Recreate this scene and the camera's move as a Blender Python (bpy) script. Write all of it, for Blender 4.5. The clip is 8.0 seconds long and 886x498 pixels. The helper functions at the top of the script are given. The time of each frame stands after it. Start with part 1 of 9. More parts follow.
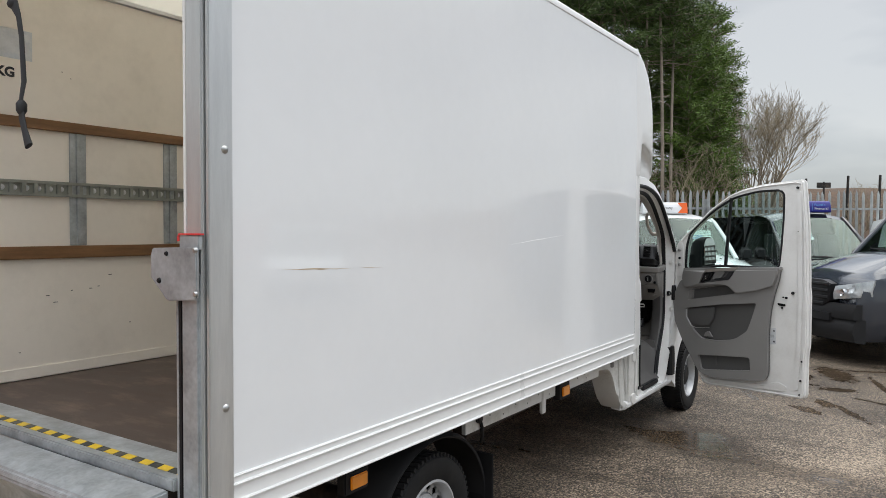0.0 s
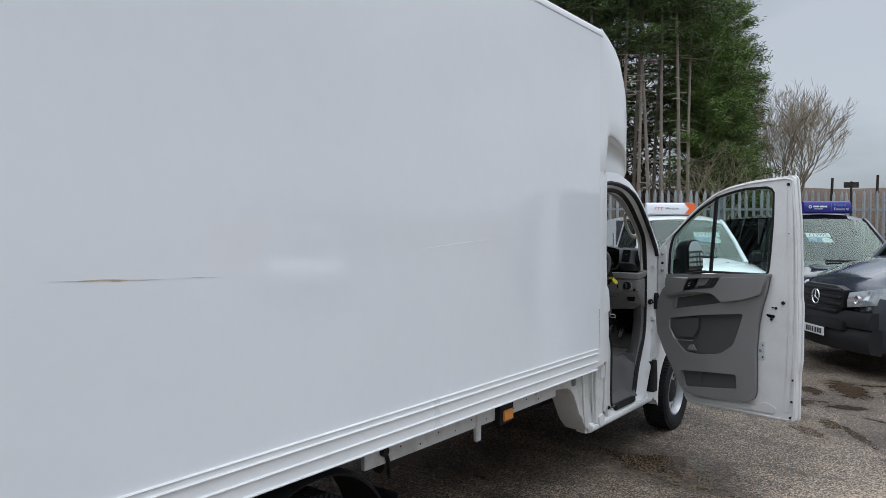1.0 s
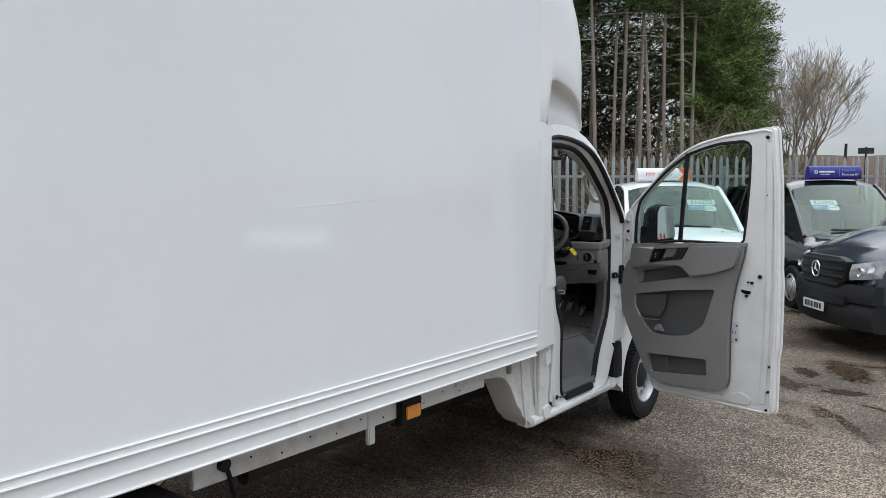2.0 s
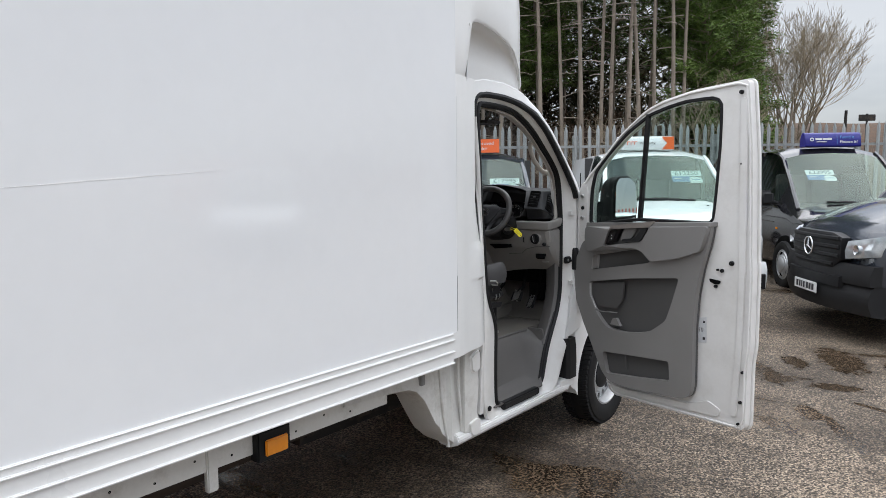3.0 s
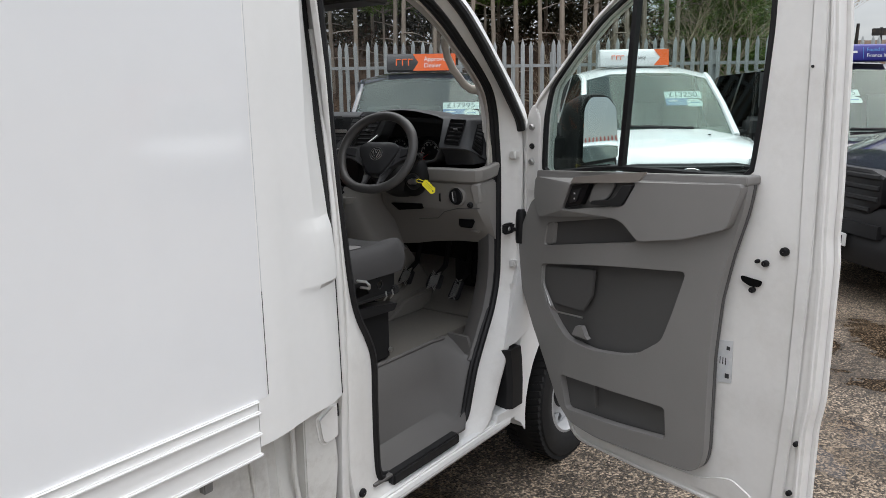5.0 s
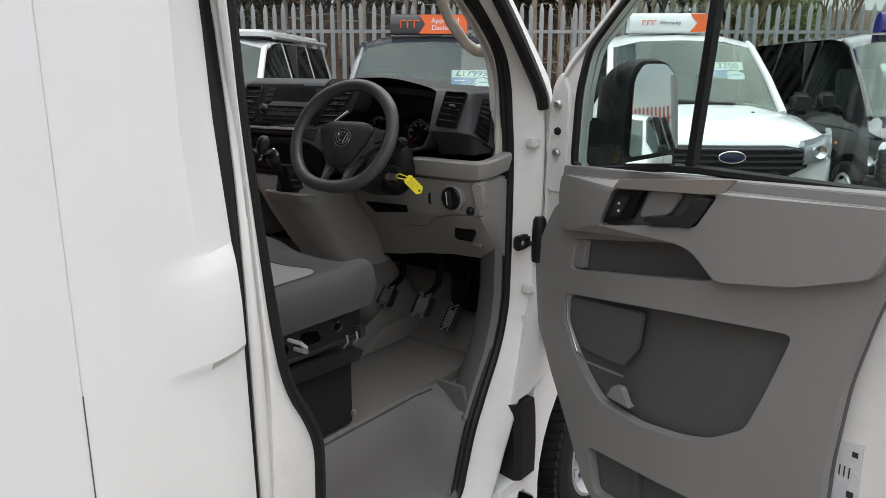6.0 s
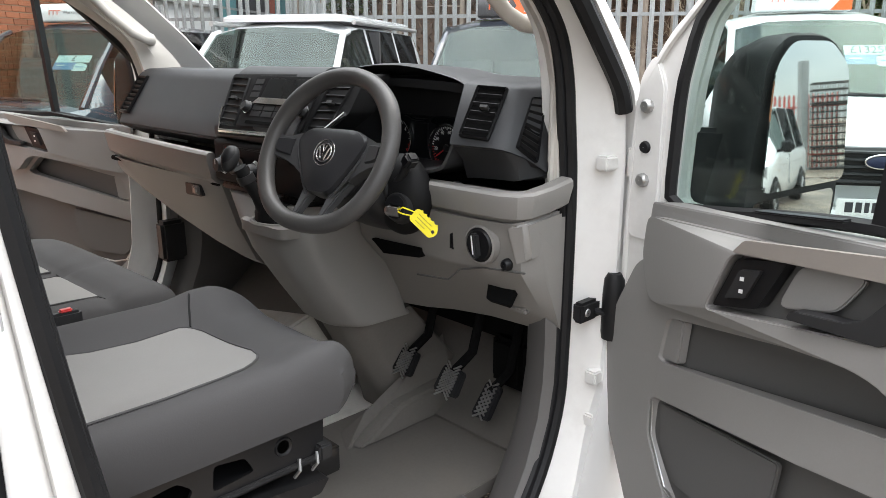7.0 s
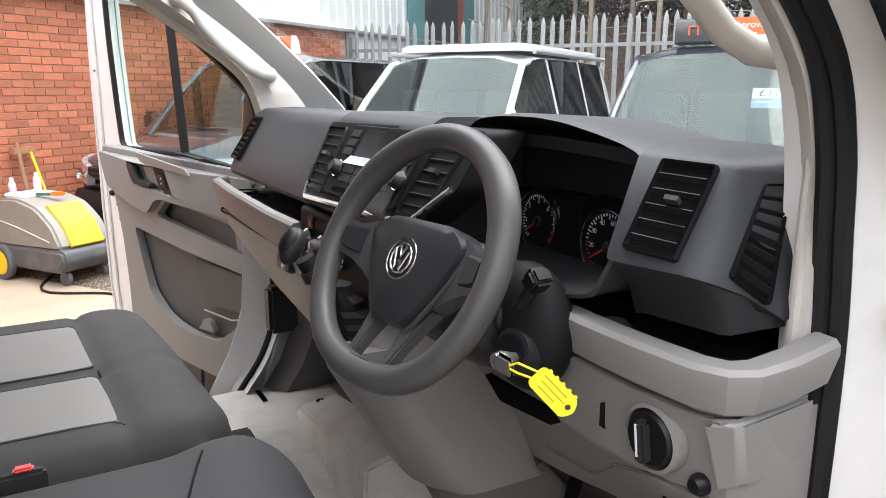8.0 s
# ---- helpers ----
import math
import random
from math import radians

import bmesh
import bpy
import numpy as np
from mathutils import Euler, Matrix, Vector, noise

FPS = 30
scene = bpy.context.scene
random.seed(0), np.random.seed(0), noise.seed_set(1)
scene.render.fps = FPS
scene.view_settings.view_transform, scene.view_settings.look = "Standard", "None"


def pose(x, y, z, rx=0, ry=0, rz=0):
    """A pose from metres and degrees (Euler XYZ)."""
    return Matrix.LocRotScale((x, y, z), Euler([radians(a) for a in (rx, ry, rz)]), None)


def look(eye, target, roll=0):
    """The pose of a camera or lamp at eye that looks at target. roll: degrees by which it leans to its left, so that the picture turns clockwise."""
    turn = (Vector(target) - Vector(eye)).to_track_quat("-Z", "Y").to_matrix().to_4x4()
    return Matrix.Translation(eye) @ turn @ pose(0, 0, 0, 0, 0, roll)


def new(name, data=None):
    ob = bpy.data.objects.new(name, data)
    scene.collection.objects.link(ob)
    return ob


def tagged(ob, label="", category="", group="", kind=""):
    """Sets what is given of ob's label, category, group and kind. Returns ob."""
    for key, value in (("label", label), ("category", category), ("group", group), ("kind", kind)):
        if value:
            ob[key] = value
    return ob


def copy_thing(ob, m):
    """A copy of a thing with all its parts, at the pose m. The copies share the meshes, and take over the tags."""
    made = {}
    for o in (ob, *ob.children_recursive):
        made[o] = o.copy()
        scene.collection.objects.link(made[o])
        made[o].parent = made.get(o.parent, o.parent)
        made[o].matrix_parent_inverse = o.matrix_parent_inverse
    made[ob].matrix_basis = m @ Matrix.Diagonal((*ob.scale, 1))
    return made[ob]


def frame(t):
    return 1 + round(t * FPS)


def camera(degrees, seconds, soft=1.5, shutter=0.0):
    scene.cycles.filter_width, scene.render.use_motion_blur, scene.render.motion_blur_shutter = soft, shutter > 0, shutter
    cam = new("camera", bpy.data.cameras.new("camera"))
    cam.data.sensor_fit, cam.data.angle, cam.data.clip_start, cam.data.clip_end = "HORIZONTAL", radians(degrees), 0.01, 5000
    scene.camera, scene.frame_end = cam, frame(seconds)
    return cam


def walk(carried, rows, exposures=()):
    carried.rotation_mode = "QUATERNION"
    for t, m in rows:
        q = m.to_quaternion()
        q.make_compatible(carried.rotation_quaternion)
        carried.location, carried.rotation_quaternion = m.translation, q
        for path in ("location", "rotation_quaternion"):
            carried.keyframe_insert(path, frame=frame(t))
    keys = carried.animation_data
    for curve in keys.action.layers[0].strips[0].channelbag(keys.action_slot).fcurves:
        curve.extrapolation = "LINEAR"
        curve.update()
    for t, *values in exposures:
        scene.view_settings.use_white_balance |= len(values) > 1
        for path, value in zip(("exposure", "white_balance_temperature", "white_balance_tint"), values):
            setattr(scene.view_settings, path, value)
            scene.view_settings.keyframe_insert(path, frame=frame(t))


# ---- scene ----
cam = camera(63.3, 8.0, 0.7)
PATH = [
    (0, (3.001, -6.83, 1.783), (1.885, -5.172, 1.727), 0.2),
    (0.5, (3.112, -6.435, 1.775), (1.954, -4.805, 1.744), 0.0),
    (1, (3.2, -6.011, 1.785), (2.016, -4.401, 1.734), 0.2),
    (1.5, (3.215, -5.514, 1.742), (2.009, -3.921, 1.657), 0.1),
    (2, (3.251, -5.046, 1.725), (2.035, -3.463, 1.597), 0.0),
    (3.5, (3.043, -3.638, 1.715), (1.836, -2.062, 1.475), -0.7),
    (4, (2.881, -3.23, 1.706), (1.683, -1.655, 1.42), -0.9),
    (4.5, (2.679, -2.832, 1.718), (1.495, -1.256, 1.379), -1.1),
    (4.7, (2.612, -2.665, 1.695), (1.434, -1.091, 1.33), -1.0),
    (5.8, (2.144, -1.877, 1.689), (0.979, -0.321, 1.221), -0.2),
    (6, (2.071, -1.743, 1.684), (0.888, -0.204, 1.201), 0.2),
    (6.5, (1.955, -1.385, 1.675), (0.684, 0.071, 1.163), -0.1),
    (7, (1.755, -1.078, 1.676), (0.366, 0.266, 1.162), -0.1),
    (7.5, (1.54, -0.851, 1.706), (0.001, 0.33, 1.218), -0.2),
    (8, (1.339, -0.626, 1.704), (-0.361, 0.332, 1.263), -0.1),
]
LIGHT = [
    (0, 0.88, 6800, 8), (0.5, 0.70, 6500, 8), (1, 0.58, 6250, 8), (1.5, 0.66, 6150, 8), (2, 0.80, 6500, 8), (3.5, 1.02, 6650, 10),
    (4.5, 0.98, 6750, 10), (6, 1.12, 6950, 10), (6.5, 1.50, 6950, 10), (7, 2.03, 6950, 10), (7.5, 2.26, 7050, 12), (8, 2.28, 6850, 12),
]
walk(cam, [(t, look(eye, target, roll)) for t, eye, target, roll in PATH], LIGHT)

# ---- world and light ----
GZ = -0.04  # level of the yard under the lorry
world = bpy.data.worlds.new("overcast_sky")
scene.world = world
world.use_nodes = True
wn, wl = world.node_tree.nodes, world.node_tree.links
wn.clear()
w_out = wn.new("ShaderNodeOutputWorld")
w_bg = wn.new("ShaderNodeBackground")
w_sky = wn.new("ShaderNodeTexSky")
w_sky.sky_type = "NISHITA"
w_sky.sun_disc = False
w_sky.sun_elevation = radians(64)
w_sky.sun_rotation = radians(36)
w_dim = wn.new("ShaderNodeVectorMath")
w_dim.operation = "SCALE"
w_dim.inputs["Scale"].default_value = 0.10
w_co = wn.new("ShaderNodeTexCoord")
w_sep = wn.new("ShaderNodeSeparateXYZ")
w_map = wn.new("ShaderNodeMapping")
w_map.inputs["Scale"].default_value = (1.0, 1.0, 3.2)
w_noise = wn.new("ShaderNodeTexNoise")
w_noise.inputs["Scale"].default_value = 1.7
w_noise.inputs["Detail"].default_value = 5
w_noise.inputs["Roughness"].default_value = 0.52
w_ramp = wn.new("ShaderNodeValToRGB")
w_ramp.color_ramp.elements[0].position = 0.34
w_ramp.color_ramp.elements[0].color = (0.27, 0.31, 0.38, 1)
w_ramp.color_ramp.elements[1].position = 0.66
w_ramp.color_ramp.elements[1].color = (0.72, 0.74, 0.78, 1)
w_up = wn.new("ShaderNodeMapRange")
w_up.inputs["From Min"].default_value = 0.28
w_up.inputs["From Max"].default_value = 0.9
w_up.inputs["To Min"].default_value = 0.50
w_up.inputs["To Max"].default_value = 3.0
w_cloud = wn.new("ShaderNodeVectorMath")
w_cloud.operation = "SCALE"
w_mix = wn.new("ShaderNodeMix")
w_mix.data_type = "RGBA"
w_mix.inputs["Factor"].default_value = 0.88
wl.new(w_sky.outputs["Color"], w_dim.inputs[0])
wl.new(w_co.outputs["Generated"], w_map.inputs["Vector"])
wl.new(w_co.outputs["Generated"], w_sep.inputs[0])
wl.new(w_map.outputs[0], w_noise.inputs["Vector"])
wl.new(w_noise.outputs["Fac"], w_ramp.inputs["Fac"])
wl.new(w_sep.outputs["Z"], w_up.inputs["Value"])
wl.new(w_ramp.outputs["Color"], w_cloud.inputs[0])
wl.new(w_up.outputs["Result"], w_cloud.inputs["Scale"])
wl.new(w_dim.outputs[0], w_mix.inputs["A"])
wl.new(w_cloud.outputs[0], w_mix.inputs["B"])
wl.new(w_mix.outputs["Result"], w_bg.inputs["Color"])
w_bg.inputs["Strength"].default_value = 1.0
wl.new(w_bg.outputs[0], w_out.inputs["Surface"])

sun = new("sun", bpy.data.lights.new("sun", "SUN"))
sun.data.energy = 0.5
sun.data.angle = radians(40)
sun.data.color = (1.0, 0.96, 0.90)
sun.matrix_world = look((5, 7, 18), (0, 0, 0))

# ---- materials ----


def surface(name, base, rough=0.5, metal=0.0, var=0.10, scale=3.0, fine=90.0, bump=0.0, dirt=None, dirt_amount=0.0,
            dirt_scale=2.0, coat=0.0, spec=0.5, tint_random=0.0, island=0.0, rough_var=0.10, stretch=(1, 1, 1), emit=0.0):
    """A painted, moulded or natural surface: broad and fine variation, a little relief, patches of dirt."""
    m = bpy.data.materials.new(name)
    m.use_nodes = True
    n, l = m.node_tree.nodes, m.node_tree.links
    p = n["Principled BSDF"]
    co = n.new("ShaderNodeTexCoord")
    mp = n.new("ShaderNodeMapping")
    mp.inputs["Scale"].default_value = stretch
    l.new(co.outputs["Object"], mp.inputs["Vector"])
    big = n.new("ShaderNodeTexNoise")
    big.inputs["Scale"].default_value = scale
    big.inputs["Detail"].default_value = 4
    small = n.new("ShaderNodeTexNoise")
    small.inputs["Scale"].default_value = fine
    small.inputs["Detail"].default_value = 2
    l.new(mp.outputs[0], big.inputs["Vector"])
    l.new(mp.outputs[0], small.inputs["Vector"])
    add = n.new("ShaderNodeMath")
    add.operation = "MULTIPLY_ADD"
    add.inputs[1].default_value = 0.35
    l.new(small.outputs["Fac"], add.inputs[0])
    l.new(big.outputs["Fac"], add.inputs[2])
    rng = n.new("ShaderNodeMapRange")
    rng.inputs["From Min"].default_value = 0.42
    rng.inputs["From Max"].default_value = 0.93
    rng.inputs["To Min"].default_value = 1 - var
    rng.inputs["To Max"].default_value = 1 + var
    l.new(add.outputs[0], rng.inputs["Value"])
    value = rng.outputs["Result"]
    for amount, node, socket in ((tint_random, "ShaderNodeObjectInfo", "Random"), (island, "ShaderNodeNewGeometry", "Random Per Island")):
        if amount:
            info = n.new(node)
            r2 = n.new("ShaderNodeMapRange")
            r2.inputs["To Min"].default_value = 1 - amount
            r2.inputs["To Max"].default_value = 1 + amount
            l.new(info.outputs[socket], r2.inputs["Value"])
            mul = n.new("ShaderNodeMath")
            mul.operation = "MULTIPLY"
            l.new(value, mul.inputs[0])
            l.new(r2.outputs["Result"], mul.inputs[1])
            value = mul.outputs[0]
    sc = n.new("ShaderNodeVectorMath")
    sc.operation = "SCALE"
    sc.inputs[0].default_value = base
    l.new(value, sc.inputs["Scale"])
    colour = sc.outputs[0]
    if dirt is not None:
        dn = n.new("ShaderNodeTexNoise")
        dn.inputs["Scale"].default_value = dirt_scale
        dn.inputs["Detail"].default_value = 7
        dn.inputs["Roughness"].default_value = 0.68
        l.new(mp.outputs[0], dn.inputs["Vector"])
        dr = n.new("ShaderNodeMapRange")
        dr.inputs["From Min"].default_value = 0.5
        dr.inputs["From Max"].default_value = 0.72
        dr.inputs["To Max"].default_value = dirt_amount
        l.new(dn.outputs["Fac"], dr.inputs["Value"])
        mx = n.new("ShaderNodeMix")
        mx.data_type = "RGBA"
        mx.inputs["B"].default_value = (*dirt, 1)
        l.new(dr.outputs["Result"], mx.inputs["Factor"])
        l.new(colour, mx.inputs["A"])
        colour = mx.outputs["Result"]
    l.new(colour, p.inputs["Base Color"])
    rr = n.new("ShaderNodeMapRange")
    rr.inputs["From Min"].default_value = 0.3
    rr.inputs["From Max"].default_value = 0.7
    rr.inputs["To Min"].default_value = max(0.0, rough - rough_var * rough)
    rr.inputs["To Max"].default_value = min(1.0, rough + rough_var * rough)
    l.new(big.outputs["Fac"], rr.inputs["Value"])
    l.new(rr.outputs["Result"], p.inputs["Roughness"])
    p.inputs["Metallic"].default_value = metal
    p.inputs["Specular IOR Level"].default_value = spec
    p.inputs["Coat Weight"].default_value = coat
    p.inputs["Coat Roughness"].default_value = 0.04
    if emit:
        l.new(colour, p.inputs["Emission Color"])
        p.inputs["Emission Strength"].default_value = emit
    if bump:
        bp = n.new("ShaderNodeBump")
        bp.inputs["Strength"].default_value = 0.5
        bp.inputs["Distance"].default_value = bump
        l.new(add.outputs[0], bp.inputs["Height"])
        l.new(bp.outputs[0], p.inputs["Normal"])
    return m


def glazing(name, tint, gloss=0.04, edge=0.85):
    """A pane: lets tinted light straight through and mirrors by its angle."""
    m = bpy.data.materials.new(name)
    m.use_nodes = True
    n, l = m.node_tree.nodes, m.node_tree.links
    n.remove(n["Principled BSDF"])
    out = n["Material Output"]
    tr = n.new("ShaderNodeBsdfTransparent")
    tr.inputs["Color"].default_value = (*tint, 1)
    gl = n.new("ShaderNodeBsdfGlossy")
    gl.inputs["Roughness"].default_value = 0.02
    gl.inputs["Color"].default_value = (*[min(1.0, c + 0.08) for c in tint], 1)
    lw = n.new("ShaderNodeLayerWeight")
    lw.inputs["Blend"].default_value = 0.5
    pw = n.new("ShaderNodeMath")
    pw.operation = "POWER"
    pw.inputs[1].default_value = 4.0
    l.new(lw.outputs["Facing"], pw.inputs[0])
    fr = n.new("ShaderNodeMapRange")
    fr.inputs["To Min"].default_value = gloss
    fr.inputs["To Max"].default_value = edge
    l.new(pw.outputs[0], fr.inputs["Value"])
    mx = n.new("ShaderNodeMixShader")
    l.new(fr.outputs[0], mx.inputs[0])
    l.new(tr.outputs[0], mx.inputs[1])
    l.new(gl.outputs[0], mx.inputs[2])
    l.new(mx.outputs[0], out.inputs["Surface"])
    return m


def light_passing(name, tint):
    """A white plastic skin that lets some daylight through."""
    m = surface(name, tint, 0.5, var=0.05, scale=1.5)
    n, l = m.node_tree.nodes, m.node_tree.links
    out = n["Material Output"]
    tl = n.new("ShaderNodeBsdfTranslucent")
    tl.inputs["Color"].default_value = (*tint, 1)
    mx = n.new("ShaderNodeMixShader")
    mx.inputs[0].default_value = 0.62
    l.new(n["Principled BSDF"].outputs[0], mx.inputs[1])
    l.new(tl.outputs[0], mx.inputs[2])
    l.new(mx.outputs[0], out.inputs["Surface"])
    return m


M = {
    "roof_skin": light_passing("white_plastic_roof_skin", (0.86, 0.83, 0.76)),
    "panel": surface("white_box_panel", (0.80, 0.81, 0.82), 0.09, var=0.025, scale=0.9, fine=14, bump=0.0001, coat=0.6),
    "white": surface("white_van_paint", (0.80, 0.80, 0.79), 0.30, var=0.03, scale=2, fine=30, coat=0.2),
    "jamb": surface("white_jamb_paint", (0.78, 0.77, 0.75), 0.32, var=0.04, scale=4, fine=50, coat=0.2, dirt=(0.45, 0.42, 0.37), dirt_amount=0.25, dirt_scale=5),
    "chassis_white": surface("dusty_white_paint", (0.68, 0.67, 0.64), 0.5, var=0.08, scale=4, fine=60, dirt=(0.30, 0.27, 0.23), dirt_amount=0.7, dirt_scale=4),
    "alu": surface("brushed_aluminium", (0.60, 0.61, 0.61), 0.42, metal=0.75, var=0.07, scale=5, fine=80, stretch=(6, 6, 0.6), dirt=(0.78, 0.78, 0.76), dirt_amount=0.4, dirt_scale=3),
    "galv": surface("galvanised_steel", (0.41, 0.435, 0.45), 0.46, metal=0.5, var=0.34, scale=9, fine=60, bump=0.0006, dirt=(0.33, 0.33, 0.32), dirt_amount=0.5, dirt_scale=6),
    "galv_track": surface("galvanised_track", (0.30, 0.31, 0.28), 0.45, metal=0.5, var=0.15, scale=12, fine=70),
    "ply_wall": surface("cream_ply_lining", (0.86, 0.79, 0.70), 0.45, var=0.04, scale=1.5, fine=25, dirt=(0.42, 0.37, 0.31), dirt_amount=0.2, dirt_scale=2.3),
    "ply_floor": surface("brown_phenolic_floor", (0.075, 0.052, 0.042), 0.55, var=0.2, scale=3, fine=60, bump=0.0006, dirt=(0.30, 0.22, 0.16), dirt_amount=0.4, dirt_scale=3.5, stretch=(1, 2.4, 1)),
    "timber": surface("varnished_brown_timber", (0.21, 0.105, 0.045), 0.5, var=0.3, scale=4, fine=40, stretch=(4, 0.7, 9), bump=0.001),
    "tape_yellow": surface("yellow_tape", (0.78, 0.52, 0.03), 0.5, var=0.1, dirt=(0.25, 0.2, 0.1), dirt_amount=0.5, dirt_scale=12),
    "tape_black": surface("black_tape", (0.05, 0.05, 0.045), 0.55, var=0.2, dirt=(0.2, 0.19, 0.16), dirt_amount=0.4, dirt_scale=12),
    "rubber": surface("black_rubber", (0.010, 0.010, 0.011), 0.55, spec=0.25, var=0.2, scale=8, bump=0.0004),
    "seal": surface("ribbed_door_seal", (0.013, 0.013, 0.014), 0.48, spec=0.25, var=0.15, scale=9, fine=120, bump=0.0004),
    "tyre": surface("tyre_rubber", (0.013, 0.013, 0.0135), 0.66, spec=0.25, var=0.2, scale=8, fine=60, bump=0.001, dirt=(0.04, 0.037, 0.033), dirt_amount=0.35, dirt_scale=7),
    "steel_wheel": surface("silver_steel_wheel", (0.48, 0.49, 0.50), 0.38, metal=0.3, var=0.06, scale=6, dirt=(0.2, 0.18, 0.15), dirt_amount=0.3, dirt_scale=7),
    # near-black that puts the shade of hollows and gaps into the colour
    "dark": surface("shade_black", (0.004, 0.004, 0.004), 0.9, spec=0.1, var=0.1),
    "under": surface("dirty_underbody", (0.022, 0.020, 0.019), 0.75, var=0.3, scale=6, dirt=(0.12, 0.085, 0.06), dirt_amount=0.7, dirt_scale=5),
    "strap": surface("black_webbing", (0.03, 0.031, 0.034), 0.7, var=0.2, scale=20, fine=200, bump=0.0006),
    "red": surface("red_reflector", (0.65, 0.05, 0.05), 0.3, var=0.05, coat=0.4),
    "amber": surface("amber_lens", (0.85, 0.28, 0.015), 0.2, var=0.06, scale=20, coat=0.6, spec=0.6),
    "bolt": surface("zinc_bolt", (0.45, 0.45, 0.44), 0.36, metal=0.9, var=0.1, scale=30),
    "print": surface("black_print", (0.03, 0.03, 0.035), 0.5, var=0.05),
    "poster": surface("pale_sticker", (0.62, 0.63, 0.64), 0.4, var=0.12, scale=14, dirt=(0.3, 0.38, 0.5), dirt_amount=0.5, dirt_scale=9),
    "flap": surface("black_textured_plastic", (0.018, 0.018, 0.019), 0.55, spec=0.25, var=0.12, scale=10, fine=150, bump=0.0006),
    "card": surface("grey_door_plastic", (0.228, 0.220, 0.213), 0.52, var=0.05, scale=4, fine=260, bump=0.00035),
    "card_dark": surface("dark_door_insert", (0.090, 0.088, 0.086), 0.6, var=0.06, scale=5, fine=260, bump=0.00035),
    "trim_light": surface("light_pillar_trim", (0.58, 0.55, 0.505), 0.6, var=0.04, scale=4, fine=240, bump=0.0003),
    "dash_grey": surface("mid_grey_dash_plastic", (0.245, 0.233, 0.220), 0.5, var=0.05, scale=4, fine=260, bump=0.00035),
    "dash_top": surface("charcoal_dash_plastic", (0.040, 0.041, 0.044), 0.52, spec=0.45, var=0.10, scale=5, fine=300, bump=0.0005),
    "dash_black": surface("black_gloss_trim", (0.007, 0.007, 0.008), 0.46, spec=0.35, var=0.1, scale=9),
    "soft_black": surface("black_soft_plastic", (0.022, 0.022, 0.023), 0.46, spec=0.4, var=0.1, scale=8, fine=200, bump=0.0003),
    "wheel_rim": surface("worn_wheel_rim", (0.072, 0.069, 0.067), 0.42, var=0.15, scale=9, fine=220, bump=0.0004),
    "hub_black": surface("black_airbag_plastic", (0.028, 0.028, 0.030), 0.42, spec=0.4, var=0.08, scale=8, fine=240, bump=0.0003),
    "spoke": surface("wheel_spoke_plastic", (0.06, 0.06, 0.062), 0.38, var=0.08, scale=9, fine=200),
    "chrome": surface("chrome_trim", (0.75, 0.76, 0.77), 0.2, metal=1.0, var=0.03),
    "matt_black": surface("matt_black_console", (0.013, 0.013, 0.0135), 0.62, spec=0.16, var=0.1, scale=8, fine=220, bump=0.0003),
    "screen": surface("dark_display", (0.006, 0.007, 0.008), 0.28, var=0.05, spec=0.3),
    "seat_dark": surface("charcoal_seat_fabric", (0.056, 0.054, 0.055), 0.85, var=0.10, scale=7, fine=420, bump=0.0008),
    "seat_light": surface("grey_seat_fabric", (0.24, 0.232, 0.225), 0.88, var=0.08, scale=7, fine=420, bump=0.0008),
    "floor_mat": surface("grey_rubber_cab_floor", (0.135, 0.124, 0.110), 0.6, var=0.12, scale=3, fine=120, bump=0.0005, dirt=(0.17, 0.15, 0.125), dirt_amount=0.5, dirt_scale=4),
    # paler than the driver's floor: daylight on the passenger side put into the colour
    "floor_lit": surface("lit_dusty_floor_plastic", (0.60, 0.575, 0.53), 0.42, var=0.10, scale=3, fine=120, bump=0.0005, dirt=(0.28, 0.255, 0.22), dirt_amount=0.6, dirt_scale=4),
    "step": surface("grey_step_plastic", (0.115, 0.110, 0.106), 0.55, var=0.08, scale=4, fine=240, bump=0.0004),
    "carpet": surface("dark_trim_panel", (0.05, 0.049, 0.05), 0.75, var=0.1, scale=6, fine=240, bump=0.0004),
    "bulkhead": surface("grey_bulkhead", (0.26, 0.255, 0.25), 0.7, var=0.06, scale=3, fine=90),
    "headliner": surface("pale_headliner", (0.48, 0.465, 0.44), 0.9, var=0.05, scale=6, fine=300),
    "tag": surface("yellow_plastic_tag", (0.90, 0.76, 0.02), 0.35, var=0.05, scale=20, coat=0.2),
    "tag_ink": surface("tag_writing", (0.45, 0.36, 0.03), 0.5, var=0.1),
    "white_ink": surface("white_marking", (0.75, 0.75, 0.75), 0.5, var=0.02),
    "red_ink": surface("red_marking", (0.6, 0.03, 0.03), 0.5, var=0.05),
    "glass": glazing("clear_glass", (0.95, 0.97, 0.965), 0.02),
    "glass_tint": glazing("green_tinted_glass", (0.86, 0.93, 0.91), 0.03),
    "glass_van": glazing("parked_van_glass", (0.56, 0.67, 0.63), 0.07, 0.60),
    "glass_dark": glazing("privacy_glass", (0.10, 0.11, 0.115), 0.10),
    "mirror": surface("mirror_silver", (0.86, 0.88, 0.88), 0.02, metal=1.0, var=0.01, rough_var=0.0),
}

# ---- building helpers ----


